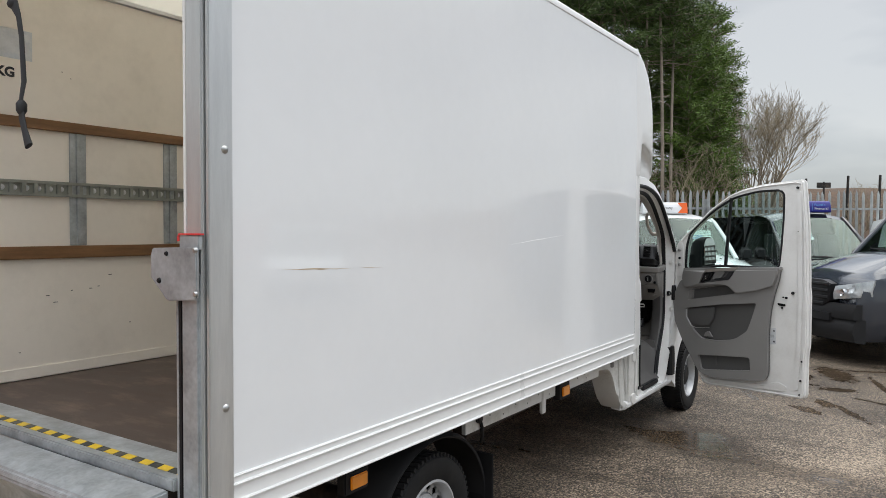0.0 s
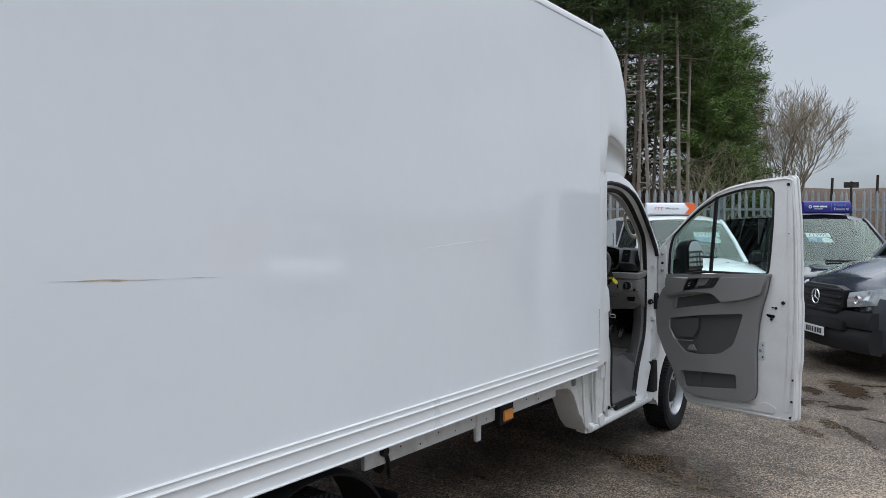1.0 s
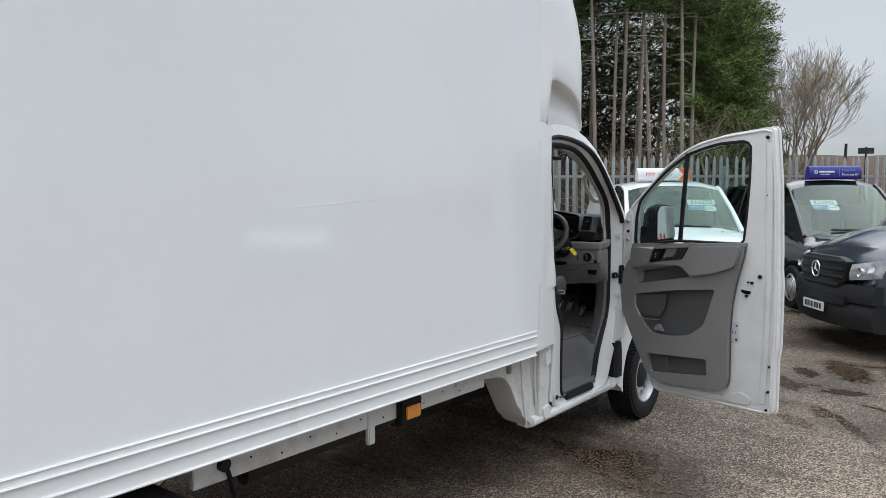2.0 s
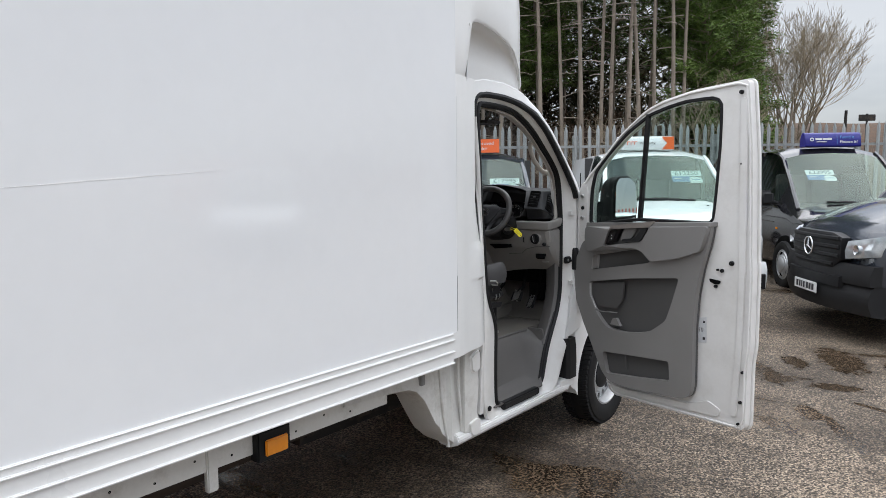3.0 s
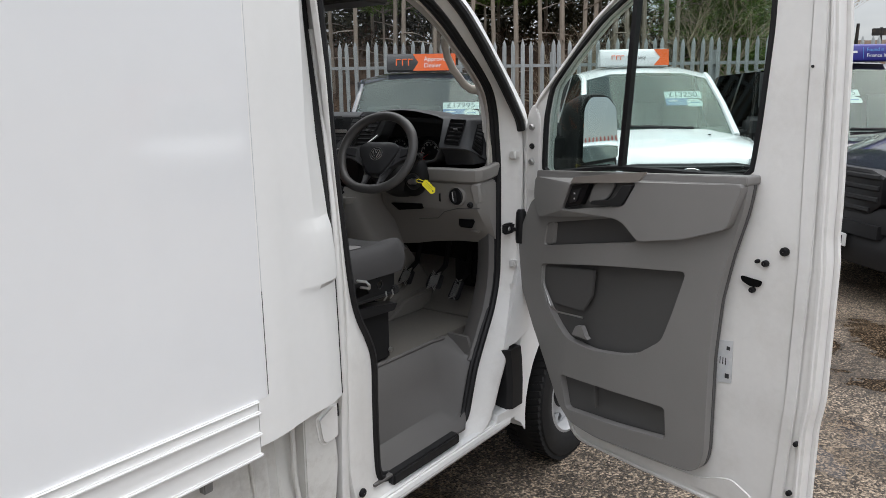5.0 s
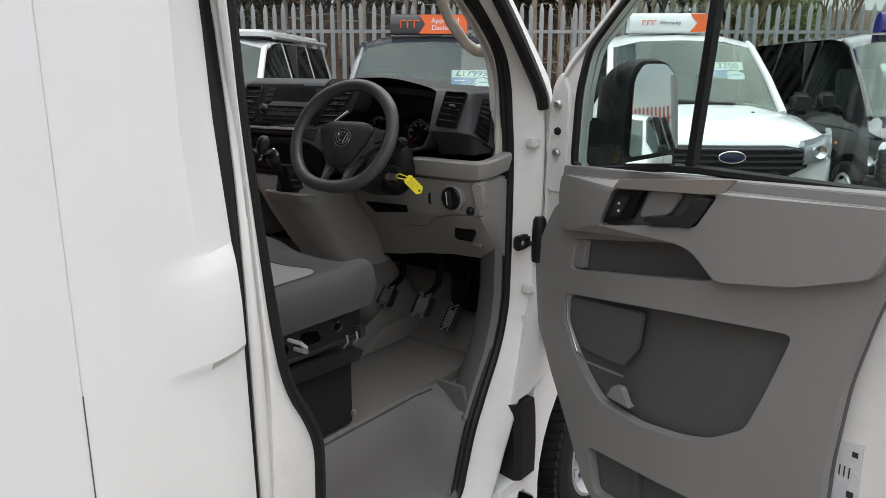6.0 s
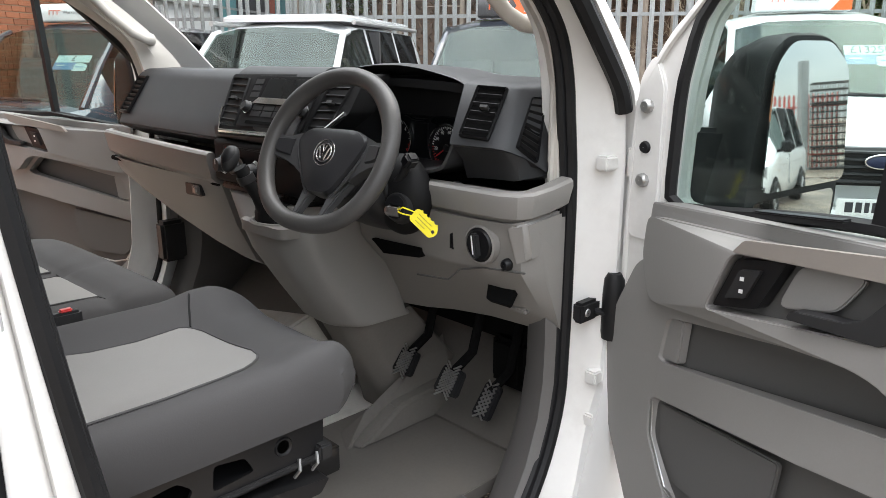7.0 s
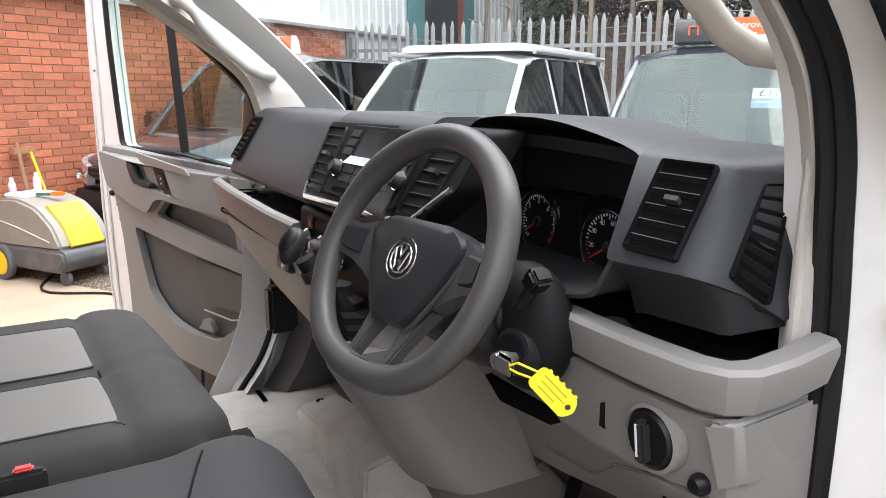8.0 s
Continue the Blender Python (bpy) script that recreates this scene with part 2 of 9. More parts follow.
def solid(outline, axis, lo, hi, bev=0.0, seg=2, into=None, taper=1.0):
    """A prism: the outline lies in the plane across the axis ('x': y, z; 'y': x, z; 'z': x, y) and runs from lo to hi."""
    b = bmesh.new()

    def at(p, d):
        if axis == "x":
            return (d, p[0], p[1])
        if axis == "y":
            return (p[0], d, p[1])
        return (p[0], p[1], d)

    cx = sum(p[0] for p in outline) / len(outline)
    cy = sum(p[1] for p in outline) / len(outline)
    low = [b.verts.new(at(p, lo)) for p in outline]
    high = [b.verts.new(at((cx + (p[0] - cx) * taper, cy + (p[1] - cy) * taper), hi)) for p in outline]
    b.faces.new(low)
    b.faces.new(high[::-1])
    for i in range(len(outline)):
        j = (i + 1) % len(outline)
        b.faces.new((low[i], high[i], high[j], low[j]))
    bmesh.ops.recalc_face_normals(b, faces=b.faces)
    if bev:
        sharp = [e for e in b.edges if len(e.link_faces) == 2 and e.calc_face_angle(0) > 0.5]
        bmesh.ops.bevel(b, geom=sharp, offset=bev, segments=seg, affect="EDGES", clamp_overlap=True)
    return merge(into, b)


def merge(into, piece):
    """Adds piece to into and frees it; with no into, gives piece back."""
    if into is None:
        return piece
    me = bpy.data.meshes.new("piece")
    piece.to_mesh(me)
    piece.free()
    into.from_mesh(me)
    bpy.data.meshes.remove(me)
    return into


def block(x0, x1, y0, y1, z0, z1, bev=0.004, into=None, seg=2):
    return solid([(x0, y0), (x1, y0), (x1, y1), (x0, y1)], "z", z0, z1, bev, seg, into)


def loft(loops, closed=True, caps=True, into=None):
    """Quads between loops of equally many points; closed: round each loop; caps: close the ends."""
    b = bmesh.new()
    rows = [[b.verts.new(p) for p in loop] for loop in loops]
    count = len(rows[0])
    for r, s in zip(rows, rows[1:]):
        for i in range(count if closed else count - 1):
            j = (i + 1) % count
            b.faces.new((r[i], r[j], s[j], s[i]))
    if caps and closed:
        b.faces.new(rows[0][::-1])
        b.faces.new(rows[-1])
    bmesh.ops.recalc_face_normals(b, faces=b.faces)
    return merge(into, b)


def shell(loops, thick, closed=False, into=None):
    """A sheet through rows of points, given thickness."""
    b = loft(loops, closed, False)
    bmesh.ops.solidify(b, geom=b.faces[:], thickness=thick)
    return merge(into, b)


def tube(points, r, n=8, closed=False, into=None, flat=1.0, up=(0, 0, 1)):
    """A round bar along points; r: one radius or one for each point; flat: how much it is squashed."""
    pts = [Vector(p) for p in points]
    loops = []
    last = Vector(up)
    for i, p in enumerate(pts):
        a = pts[i - 1] if i or closed else p
        c = pts[(i + 1) % len(pts)] if i < len(pts) - 1 or closed else p
        d = (c - a).normalized()
        side = d.cross(last)
        if side.length < 1e-4:
            side = d.cross(Vector((1, 0, 0.3)))
        side.normalize()
        top = side.cross(d).normalized()
        last = top
        rad = r[i] if isinstance(r, (list, tuple)) else r
        loops.append([p + rad * (math.cos(2 * math.pi * k / n) * side + flat * math.sin(2 * math.pi * k / n) * top) for k in range(n)])
    if closed:
        loops.append(loops[0])
    return loft(loops, True, not closed, into)


def lathe(profile, n=32, axis="x", centre=(0, 0, 0), into=None, closed_profile=False, caps=False):
    """A turned shape: profile rows of radius and place along the axis."""
    loops = []
    for rad, h in profile:
        loop = []
        for k in range(n):
            c, s = rad * math.cos(2 * math.pi * k / n), rad * math.sin(2 * math.pi * k / n)
            q = (h, c, s) if axis == "x" else (c, h, s) if axis == "y" else (c, s, h)
            loop.append((centre[0] + q[0], centre[1] + q[1], centre[2] + q[2]))
        loops.append(loop)
    if closed_profile:
        loops.append(loops[0])
    return loft(loops, True, caps and not closed_profile, into)


def resample(points, count, closed=True):
    """Evenly spaced points along a polyline of two or three coordinates."""
    pts = np.array(points + points[:1] if closed else points, float)
    d = np.r_[0, np.cumsum(np.linalg.norm(np.diff(pts, axis=0), axis=1))]
    s = np.linspace(0, d[-1], count, endpoint=not closed)
    return [tuple(float(np.interp(v, d, pts[:, k])) for k in range(pts.shape[1])) for v in s]


def rounded(points, r, n=4):
    """A closed outline in the plane with its corners rounded off by about r."""
    out = []
    for i, p in enumerate(points):
        p, a, c = Vector(p), Vector(points[i - 1]), Vector(points[(i + 1) % len(points)])
        u, v = a - p, c - p
        k = min(r, 0.45 * u.length, 0.45 * v.length)
        s, e = p + u.normalized() * k, p + v.normalized() * k
        for t in range(n + 1):
            t /= n
            q = s * (1 - t) ** 2 + p * 2 * t * (1 - t) + e * t * t
            out.append((q.x, q.y))
    return out


def offset_loop(points, d):
    """A closed outline moved outwards by d (inwards: minus)."""
    pts = [Vector(p) for p in points]
    area = sum(a.x * b.y - b.x * a.y for a, b in zip(pts, pts[1:] + pts[:1]))
    sign = 1 if area > 0 else -1
    out = []
    for i, p in enumerate(pts):
        t = (pts[(i + 1) % len(pts)] - pts[i - 1]).normalized()
        out.append((p.x + sign * d * t.y, p.y - sign * d * t.x))
    return out


def part(name, bm, material, parent=None, label="", angle=38, smooth=True):
    """Links a bmesh as one mesh object, under a thing or a part."""
    me = bpy.data.meshes.new(name)
    bm.to_mesh(me)
    bm.free()
    me.materials.append(material)
    if smooth:
        me.shade_smooth()
        me.set_sharp_from_angle(angle=radians(angle))
    ob = new(name, me)
    if parent is not None:
        ob.parent = parent
    if label:
        tagged(ob, label=label)
    return ob


def thing(name, label, category, group="", kind="", m=None):
    """An Empty at a thing's base, to hold its parts."""
    ob = new(name)
    ob.empty_display_size = 0.2
    if m is not None:
        ob.matrix_basis = m
    return tagged(ob, label, category, group, kind)


def lettering(text, size, m, material, parent, name="lettering", depth=0.0006, label="", bold=0.0):
    """Raised writing in the built-in font; it stands in the plane of m, x along the line, centred."""
    cu = bpy.data.curves.new("text", "FONT")
    cu.body, cu.size, cu.align_x, cu.align_y, cu.extrude, cu.offset = text, size, "CENTER", "CENTER", depth, bold
    tmp = bpy.data.objects.new("text", cu)
    me = bpy.data.meshes.new_from_object(tmp)
    bpy.data.objects.remove(tmp)
    me.transform(m)
    me.materials.append(material)
    ob = new(name, me)
    ob.parent = parent
    if label:
        tagged(ob, label=label)
    return ob


def bars(widths, height, m, material, parent, gap=0.3, name="lettering"):
    """Plain bars in place of writing."""
    b = bmesh.new()
    total = sum(widths) + gap * height * (len(widths) - 1)
    x = -total / 2
    for w in widths:
        block(x, x + w, -height / 2, height / 2, 0, 0.0008, 0, b)
        x += w + gap * height
    b.transform(m)
    return part(name, b, material, parent, smooth=False)


def spline(points, per=6, closed=True):
    """A smooth curve through points of any dimension."""
    pts = [np.array(p, float) for p in points]
    out, count = [], len(pts)
    for i in range(count if closed else count - 1):
        p0, p1 = pts[i - 1] if closed or i else pts[0], pts[i]
        p2 = pts[(i + 1) % count]
        p3 = pts[(i + 2) % count] if closed or i + 2 < count else p2
        for k in range(per):
            t = k / per
            out.append(tuple(0.5 * (2 * p1 + (p2 - p0) * t + (2 * p0 - 5 * p1 + 4 * p2 - p3) * t * t + (3 * p1 - p0 - 3 * p2 + p3) * t ** 3)))
    if not closed:
        out.append(tuple(pts[-1]))
    return [tuple(float(v) for v in p) for p in out]


def smoothstep(a, b, x):
    t = min(1.0, max(0.0, (x - a) / (b - a)))
    return t * t * (3 - 2 * t)


ROW = Vector((0.815, 0.58, 0)).normalized()      # along the row of parked vans and the fence
BACK = Vector((-ROW.y, ROW.x, 0))                # from the lorry to the fence


def ground_z(x, y):
    """The yard: level under the lorry, a little higher where the vans stand, a bank behind the fence."""
    s = BACK.x * x + BACK.y * y
    return GZ + 0.19 * smoothstep(2.6, 4.6, s) + 3.2 * smoothstep(10.2, 19, s) * smoothstep(-5.9, -4.5, ROW.x * x + ROW.y * y)

# ---- the box lorry: load box and chassis ----
lorry = thing("box_lorry", "white box lorry with both cab doors open, on wet tarmac", "lorry", m=pose(0, 0, 0))
BX, BR, BF, BB, BT = 1.11, -5.358, -1.320, 0.97, 3.19   # box: half width, rear, front, floor, roof


def wheel(centre, out, radius=0.345, width=0.215, parent=None, name="wheel", rim_mat=None, holes=16, tread=64, face=0.0):
    """A road wheel; out: +1 where its outer face looks to +x. The tyre is the part, the rim and the trim are on it."""
    w = width / 2
    rr = radius * 0.605
    b = lathe([(rr, -w * 0.82), (rr + 0.02, -w * 0.95), (radius * 0.84, -w * 1.04), (radius * 0.94, -w * 0.97), (radius * 0.985, -w * 0.72), (radius, -w * 0.3),
               (radius, w * 0.3), (radius * 0.985, w * 0.72), (radius * 0.94, w * 0.97), (radius * 0.84, w * 1.04), (rr + 0.02, w * 0.95), (rr, w * 0.82)], 56, "x", (0, 0, 0))
    for k in range(tread):
        a = 2 * math.pi * k / tread
        for side in (-1, 1):
            t = bmesh.new()
            block(side * w * 0.32, side * w * 0.92, -0.011, 0.011, radius * 0.95, radius * 1.008, 0, t)
            t.transform(Matrix.Rotation(a + side * 0.012, 4, "X") @ Matrix.Rotation(0.25 * side, 4, "Z"))
            merge(b, t)
    m = Matrix.Translation(centre) @ Matrix.Diagonal((out, 1, 1, 1))
    b.transform(m)
    bmesh.ops.recalc_face_normals(b, faces=b.faces)
    tyre = part(name, b, M["tyre"], parent, "black tyre with worn tread")
    b = lathe([(rr + 0.002, -w * 0.8), (rr + 0.012, w * 0.86), (rr - 0.004, w * 0.9), (rr - 0.014, w * 0.72), (rr - 0.022, w * 0.35 + face), (rr * 0.935, w * 0.22 + face), (rr * 0.92, w * 0.20 + face)], 48, "x")
    b.transform(m)
    part("rim", b, rim_mat or M["steel_wheel"], tyre, "silver steel rim")
    # perforated disc: webs between round holes
    b = bmesh.new()
    for k in range(holes):
        a = 2 * math.pi * (k + 0.5) / holes
        s = math.pi / holes * 0.34
        ro, ri = rr * 0.955, rr * 0.68
        loop = [(ro * math.cos(a + u * math.pi / holes), ro * math.sin(a + u * math.pi / holes)) for u in (-1.0, 0, 1.0)]
        loop += [((ro + ri) / 2 * math.cos(a + s * 0.9), (ro + ri) / 2 * math.sin(a + s * 0.9))]
        loop += [(ri * math.cos(a + u * math.pi / holes), ri * math.sin(a + u * math.pi / holes)) for u in (1.0, 0, -1.0)]
        loop += [((ro + ri) / 2 * math.cos(a - s * 0.9), (ro + ri) / 2 * math.sin(a - s * 0.9))]
        solid(loop, "x", w * 0.20 + face, w * 0.26 + face, 0, 2, b)
    lathe([(r_ * rr, h_ * w + face) for r_, h_ in ((0.67, 0.22), (0.64, 0.34), (0.50, 0.42), (0.46, 0.36), (0.40, 0.34))], 40, "x", (0, 0, 0), b)
    b.transform(m)
    part("wheel_disc", b, rim_mat or M["steel_wheel"], tyre, "perforated silver wheel disc")
    b = lathe([(rr * 0.99, -w * 0.7), (rr * 0.985, face - 0.01), (0.02, face)], 32, "x")
    b.transform(m)
    part("brake_drum", b, M["dark"], tyre)
    b = lathe([(r_ * rr, h_ * w + face) for r_, h_ in ((0.50, 0.36), (0.485, 0.52), (0.40, 0.60), (0.30, 0.66), (0.02, 0.68))], 28, "x")
    b.transform(m)
    part("hub_cap", b, rim_mat or M["flap"], tyre, "black plastic hub cap" if rim_mat is None else "")
    return tyre


# side walls, roof, front and rear frame of the box
for side, name in ((1, "box_side_wall"), (-1, "box_side_wall")):
    b = block(min(side * (BX - 0.028), side * BX), max(side * (BX - 0.028), side * BX), BR + 0.090, BF, 0.962, BT - 0.03, 0.002)
    part(name, b, M["panel"], lorry, "glossy white box panel with faint scuffs")
    # lower rail with two proud beads and a drip edge
    x0, x1 = side * (BX - 0.03), side * (BX + 0.004)
    b = block(min(x0, x1), max(x0, x1), BR + 0.090, BF - 0.034, 0.818, 0.960, 0.002)
    rail = part("lower_rail", b, M["white"], lorry, "white extruded side rail")
    for z, d, h in ((0.962, 0.005, 0.004), (0.934, 0.009, 0.005), (0.877, 0.009, 0.005), (0.821, 0.008, 0.005)):
        xa, xb = side * (BX - 0.02), side * (BX + 0.004 + d)
        part("rail_bead", block(min(xa, xb), max(xa, xb), BR + 0.090, BF - 0.030, z - h, z + h, 0.0035, None, 3), M["white"], rail)
    # roof edge extrusion
    prof = [(side * (BX + 0.004), BT - 0.055), (side * (BX + 0.006), BT - 0.028), (side * (BX - 0.006), BT - 0.008), (side * (BX - 0.03), BT), (side * (BX - 0.06), BT), (side * (BX - 0.06), BT - 0.055)]
    part("roof_rail", solid(prof, "y", BR, BF + 0.02, 0.002), M["white"], lorry)
part("box_roof", block(-BX + 0.05, BX - 0.05, BR, BF, BT - 0.035, BT - 0.004, 0.002), M["roof_skin"], lorry, "pale light-passing plastic roof skin")
part("box_front_wall", block(-BX + 0.02, BX - 0.02, BF - 0.03, BF, 0.83, BT - 0.03, 0.002), M["panel"], lorry)
part("box_floor", block(-BX + 0.03, BX - 0.03, BR + 0.04, BF, 0.905, BB - 0.02, 0.002), M["ply_floor"], lorry, "worn brown plywood load floor")

# scuffs on the driver's side wall
SCUFF = surface("faint_scuff", (0.50, 0.40, 0.29), 0.5, var=0.3, scale=30)
PALE_SCUFF = surface("pale_scratch", (0.90, 0.90, 0.90), 0.4, var=0.05, scale=30)
for y, z, w, h, rise, mat in ((-4.86, 1.631, 0.37, 0.008, -0.012, SCUFF), (-4.55, 1.624, 0.16, 0.003, -0.004, SCUFF), (-3.02, 1.722, 0.78, 0.006, 0.054, PALE_SCUFF)):
    n_ = 9
    upper = [(y - w / 2 + w * k / n_, z + rise * (k / n_ - 0.5) + h * 0.5 * math.sin(math.pi * k / n_) * (0.6 + 0.4 * math.sin(5.1 * k))) for k in range(n_ + 1)]
    lower = [(y - w / 2 + w * k / n_, z + rise * (k / n_ - 0.5) - h * 0.5 * math.sin(math.pi * k / n_) * (0.6 + 0.4 * math.cos(3.7 * k))) for k in range(n_ - 1, 0, -1)]
    part("scuff_mark", solid(upper + lower, "x", BX + 0.0002, BX + 0.0007), mat, lorry, smooth=False)

# rear frame
for side in (1, -1):
    def sx(a, c):
        return (min(side * (a - 0.10), side * (c - 0.10)), max(side * (a - 0.10), side * (c - 0.10)))
    x0, x1 = sx(1.222, 1.205)
    part("rear_corner_post", block(x0, x1, BR - 0.002, BR + 0.093, 0.81, BT - 0.02, 0.003), M["alu"], lorry, "scratched aluminium corner post")
    for z in (2.036, 1.198, 2.90):
        part("rivet", lathe([(0.0005, 0.008), (0.008, 0.007), (0.013, 0.002), (0.014, 0.0)], 14, "x", (side * 1.122, BR + 0.060, z)) if side > 0 else
             lathe([(0.0005, -0.008), (0.008, -0.007), (0.013, -0.002), (0.014, 0.0)], 14, "x", (side * 1.122, BR + 0.060, z)), M["bolt"], lorry)
    x0, x1 = sx(1.20, 1.118)
    part("rear_frame_post", block(x0, x1, BR - 0.012, BR + 0.05, 0.55, BT - 0.06, 0.006), M["galv"] if side < 0 else M["alu"], lorry, "galvanised rear frame post")
    x0, x1 = sx(1.112, 1.094)
    part("post_edge_trim", block(x0, x1, BR - 0.004, BR + 0.06, 1.60, BT - 0.06, 0.003), M["white"], lorry)
    # guide channel of the lift below the bracket
    x0, x1 = sx(1.192, 1.104)
    part("lift_guide", block(x0, x1, BR - 0.022, BR - 0.004, 0.42, 1.64, 0.008), M["galv"], lorry, "weathered galvanised lift column")
    x0, x1 = sx(1.102, 1.084)
    part("guide_gasket", block(x0, x1, BR - 0.018, BR + 0.012, 0.42, 1.60, 0.003), M["rubber"], lorry)
    x0, x1 = sx(1.082, 1.066)
    part("guide_strip", block(x0, x1, BR - 0.014, BR + 0.03, 0.42, 1.62, 0.003), M["galv"], lorry)
    outline = [(side * 0.872, 1.693), (side * 0.882, 1.717), (side * 1.101, 1.724), (side * 1.108, 1.716), (side * 1.110, 1.569), (side * 1.102, 1.556), (side * 0.968, 1.547), (side * 0.953, 1.551), (side * 0.874, 1.618)]
    br = part("lift_bracket", solid(outline, "y", BR - 0.042, BR - 0.030, 0.003), M["galv"], lorry, "grey galvanised lift bracket plate")
    for (x, z, s) in ((0.960, 1.700, 0.008), (0.920, 1.611, 0.010), (1.103, 1.713, 0.009), (1.104, 1.576, 0.009)):
        part("bolt", lathe([(0.001, -0.006), (s * 0.7, -0.006), (s, -0.002), (s, 0.004)], 8, "y", (side * x, BR - 0.042, z)), M["rubber"] if s > 0.0095 or x < 1.0 else M["bolt"], br)
    x0, x1 = sx(1.108, 1.205)
    part("bracket_top_box", block(x0, x1, BR - 0.030, BR - 0.014, 1.715, 1.759, 0.003), M["galv"], br)
    part("red_cap", block(x0 - 0.004, x1 + 0.004, BR - 0.032, BR - 0.010, 1.760, 1.766, 0.001), M["red"], br, "thin red plastic cap strip")
    x0, x1 = sx(1.094, 1.106)
    part("red_strip", block(x0, x1, BR - 0.028, BR - 0.018, 1.740, 1.759, 0.001), M["red"], br)
b = block(-1.1, 1.1, BR - 0.01, BR + 0.07, BT - 0.10, BT - 0.005, 0.006)
part("rear_header", b, M["alu"], lorry)
part("shutter_roll", tube([(-1.0, BR + 0.16, BT - 0.14), (1.0, BR + 0.16, BT - 0.14)], 0.10, 20), M["galv"], lorry, "rolled grey shutter under the roof")

# load sill, hazard tape and the folded lift platform
part("load_sill", block(-0.965, 0.965, BR - 0.03, BR + 0.16, 0.914, 0.958, 0.006), M["galv"], lorry, "grey metal load sill")
x = -0.95
step = 0.058
k = 0
while x < 0.94:
    w = step * (1.0 if k % 2 else 0.86)
    sk = 0.012
    b = solid([(x, BR + 0.008), (x + w - 0.004, BR + 0.008), (x + w - 0.004 - sk, BR + 0.046), (x - sk, BR + 0.046)], "z", 0.9585, 0.9598)
    part("hazard_tape", b, M["tape_yellow"] if k % 2 else M["tape_black"], lorry, smooth=False)
    x += w
    k += 1
prof = [(BR - 0.035, 0.925), (BR - 0.15, 0.915), (BR - 0.20, 0.898), (BR - 0.215, 0.870), (BR - 0.20, 0.845), (BR - 0.16, 0.80), (BR - 0.12, 0.30), (BR - 0.06, 0.30), (BR - 0.04, 0.86)]
plat = part("lift_platform", solid(prof, "x", -0.955, 0.957, 0.008), M["galv"], lorry, "scuffed galvanised tail lift platform")
part("platform_ridge", block(-0.95, 0.95, BR - 0.206, BR - 0.196, 0.878, 0.892, 0.003), M["galv"], plat)
part("warning_patch", block(-0.08, 0.04, BR - 0.186, BR - 0.178, 0.70, 0.83, 0.001), M["tape_yellow"], plat)

# lining of the far wall: ply, timber rails, load track, posts, kick strip
FW = -BX + 0.03
part("wall_lining", block(FW, FW + 0.006, BR + 0.06, BF - 0.03, 0.955, BT - 0.06, 0), M["ply_wall"], lorry, "scuffed cream wall lining")
part("wall_lining", block(-1.07, 1.07, BF - 0.042, BF - 0.032, 0.955, BT - 0.06, 0), M["ply_wall"], lorry, "cream front wall lining")
for z, h in ((2.351, 0.029), (1.644, 0.035)):
    part("timber_rail", block(FW + 0.006, FW + 0.034, BR + 0.07, BF - 0.05, z - h, z + h, 0.005), M["timber"], lorry, "brown varnished timber rail")
part("timber_rail", block(1.05, 1.078, BR + 0.2, BF - 0.05, 1.616, 1.688, 0.005), M["timber"], lorry, "brown varnished timber rail")
part("kick_strip", block(FW + 0.006, FW + 0.016, BR + 0.07, BF - 0.05, 0.955, 1.016, 0.002), M["ply_wall"], lorry)
y = -5.170
while y < -1.6:
    b = bmesh.new()
    for (ya, yb, d) in ((y - 0.048, y - 0.012, 0.012), (y - 0.012, y + 0.014, 0.020), (y + 0.014, y + 0.048, 0.012)):
        block(FW + 0.006, FW + 0.006 + d, ya, yb, 1.682, 2.320, 0.002, b)
    part("wall_post", b, M["galv"], lorry, "galvanised wall upright")
    y += 0.610
# perforated track: top and bottom flanges, webs between round openings
b = block(FW + 0.012, FW + 0.030, BR + 0.08, BF - 0.06, 2.023, 2.040, 0.002)
block(FW + 0.012, FW + 0.030, BR + 0.08, BF - 0.06, 1.955, 1.972, 0.002, b)
block(FW + 0.008, FW + 0.014, BR + 0.08, BF - 0.06, 1.970, 2.026, 0, b)
y = BR + 0.10
while y < BF - 0.1:
    block(FW + 0.014, FW + 0.027, y, y + 0.022, 1.970, 2.026, 0.002, b)
    y += 0.0635
part("load_track", b, M["galv_track"], lorry, "perforated galvanised load track")
y = BR + 0.13
while y < -3.3:
    part("track_hole", lathe([(0.001, FW + 0.0155), (0.014, FW + 0.0155), (0.016, FW + 0.014)], 12, "x", (0, y, 1.998)), M["poster"], lorry)
    y += 0.0635
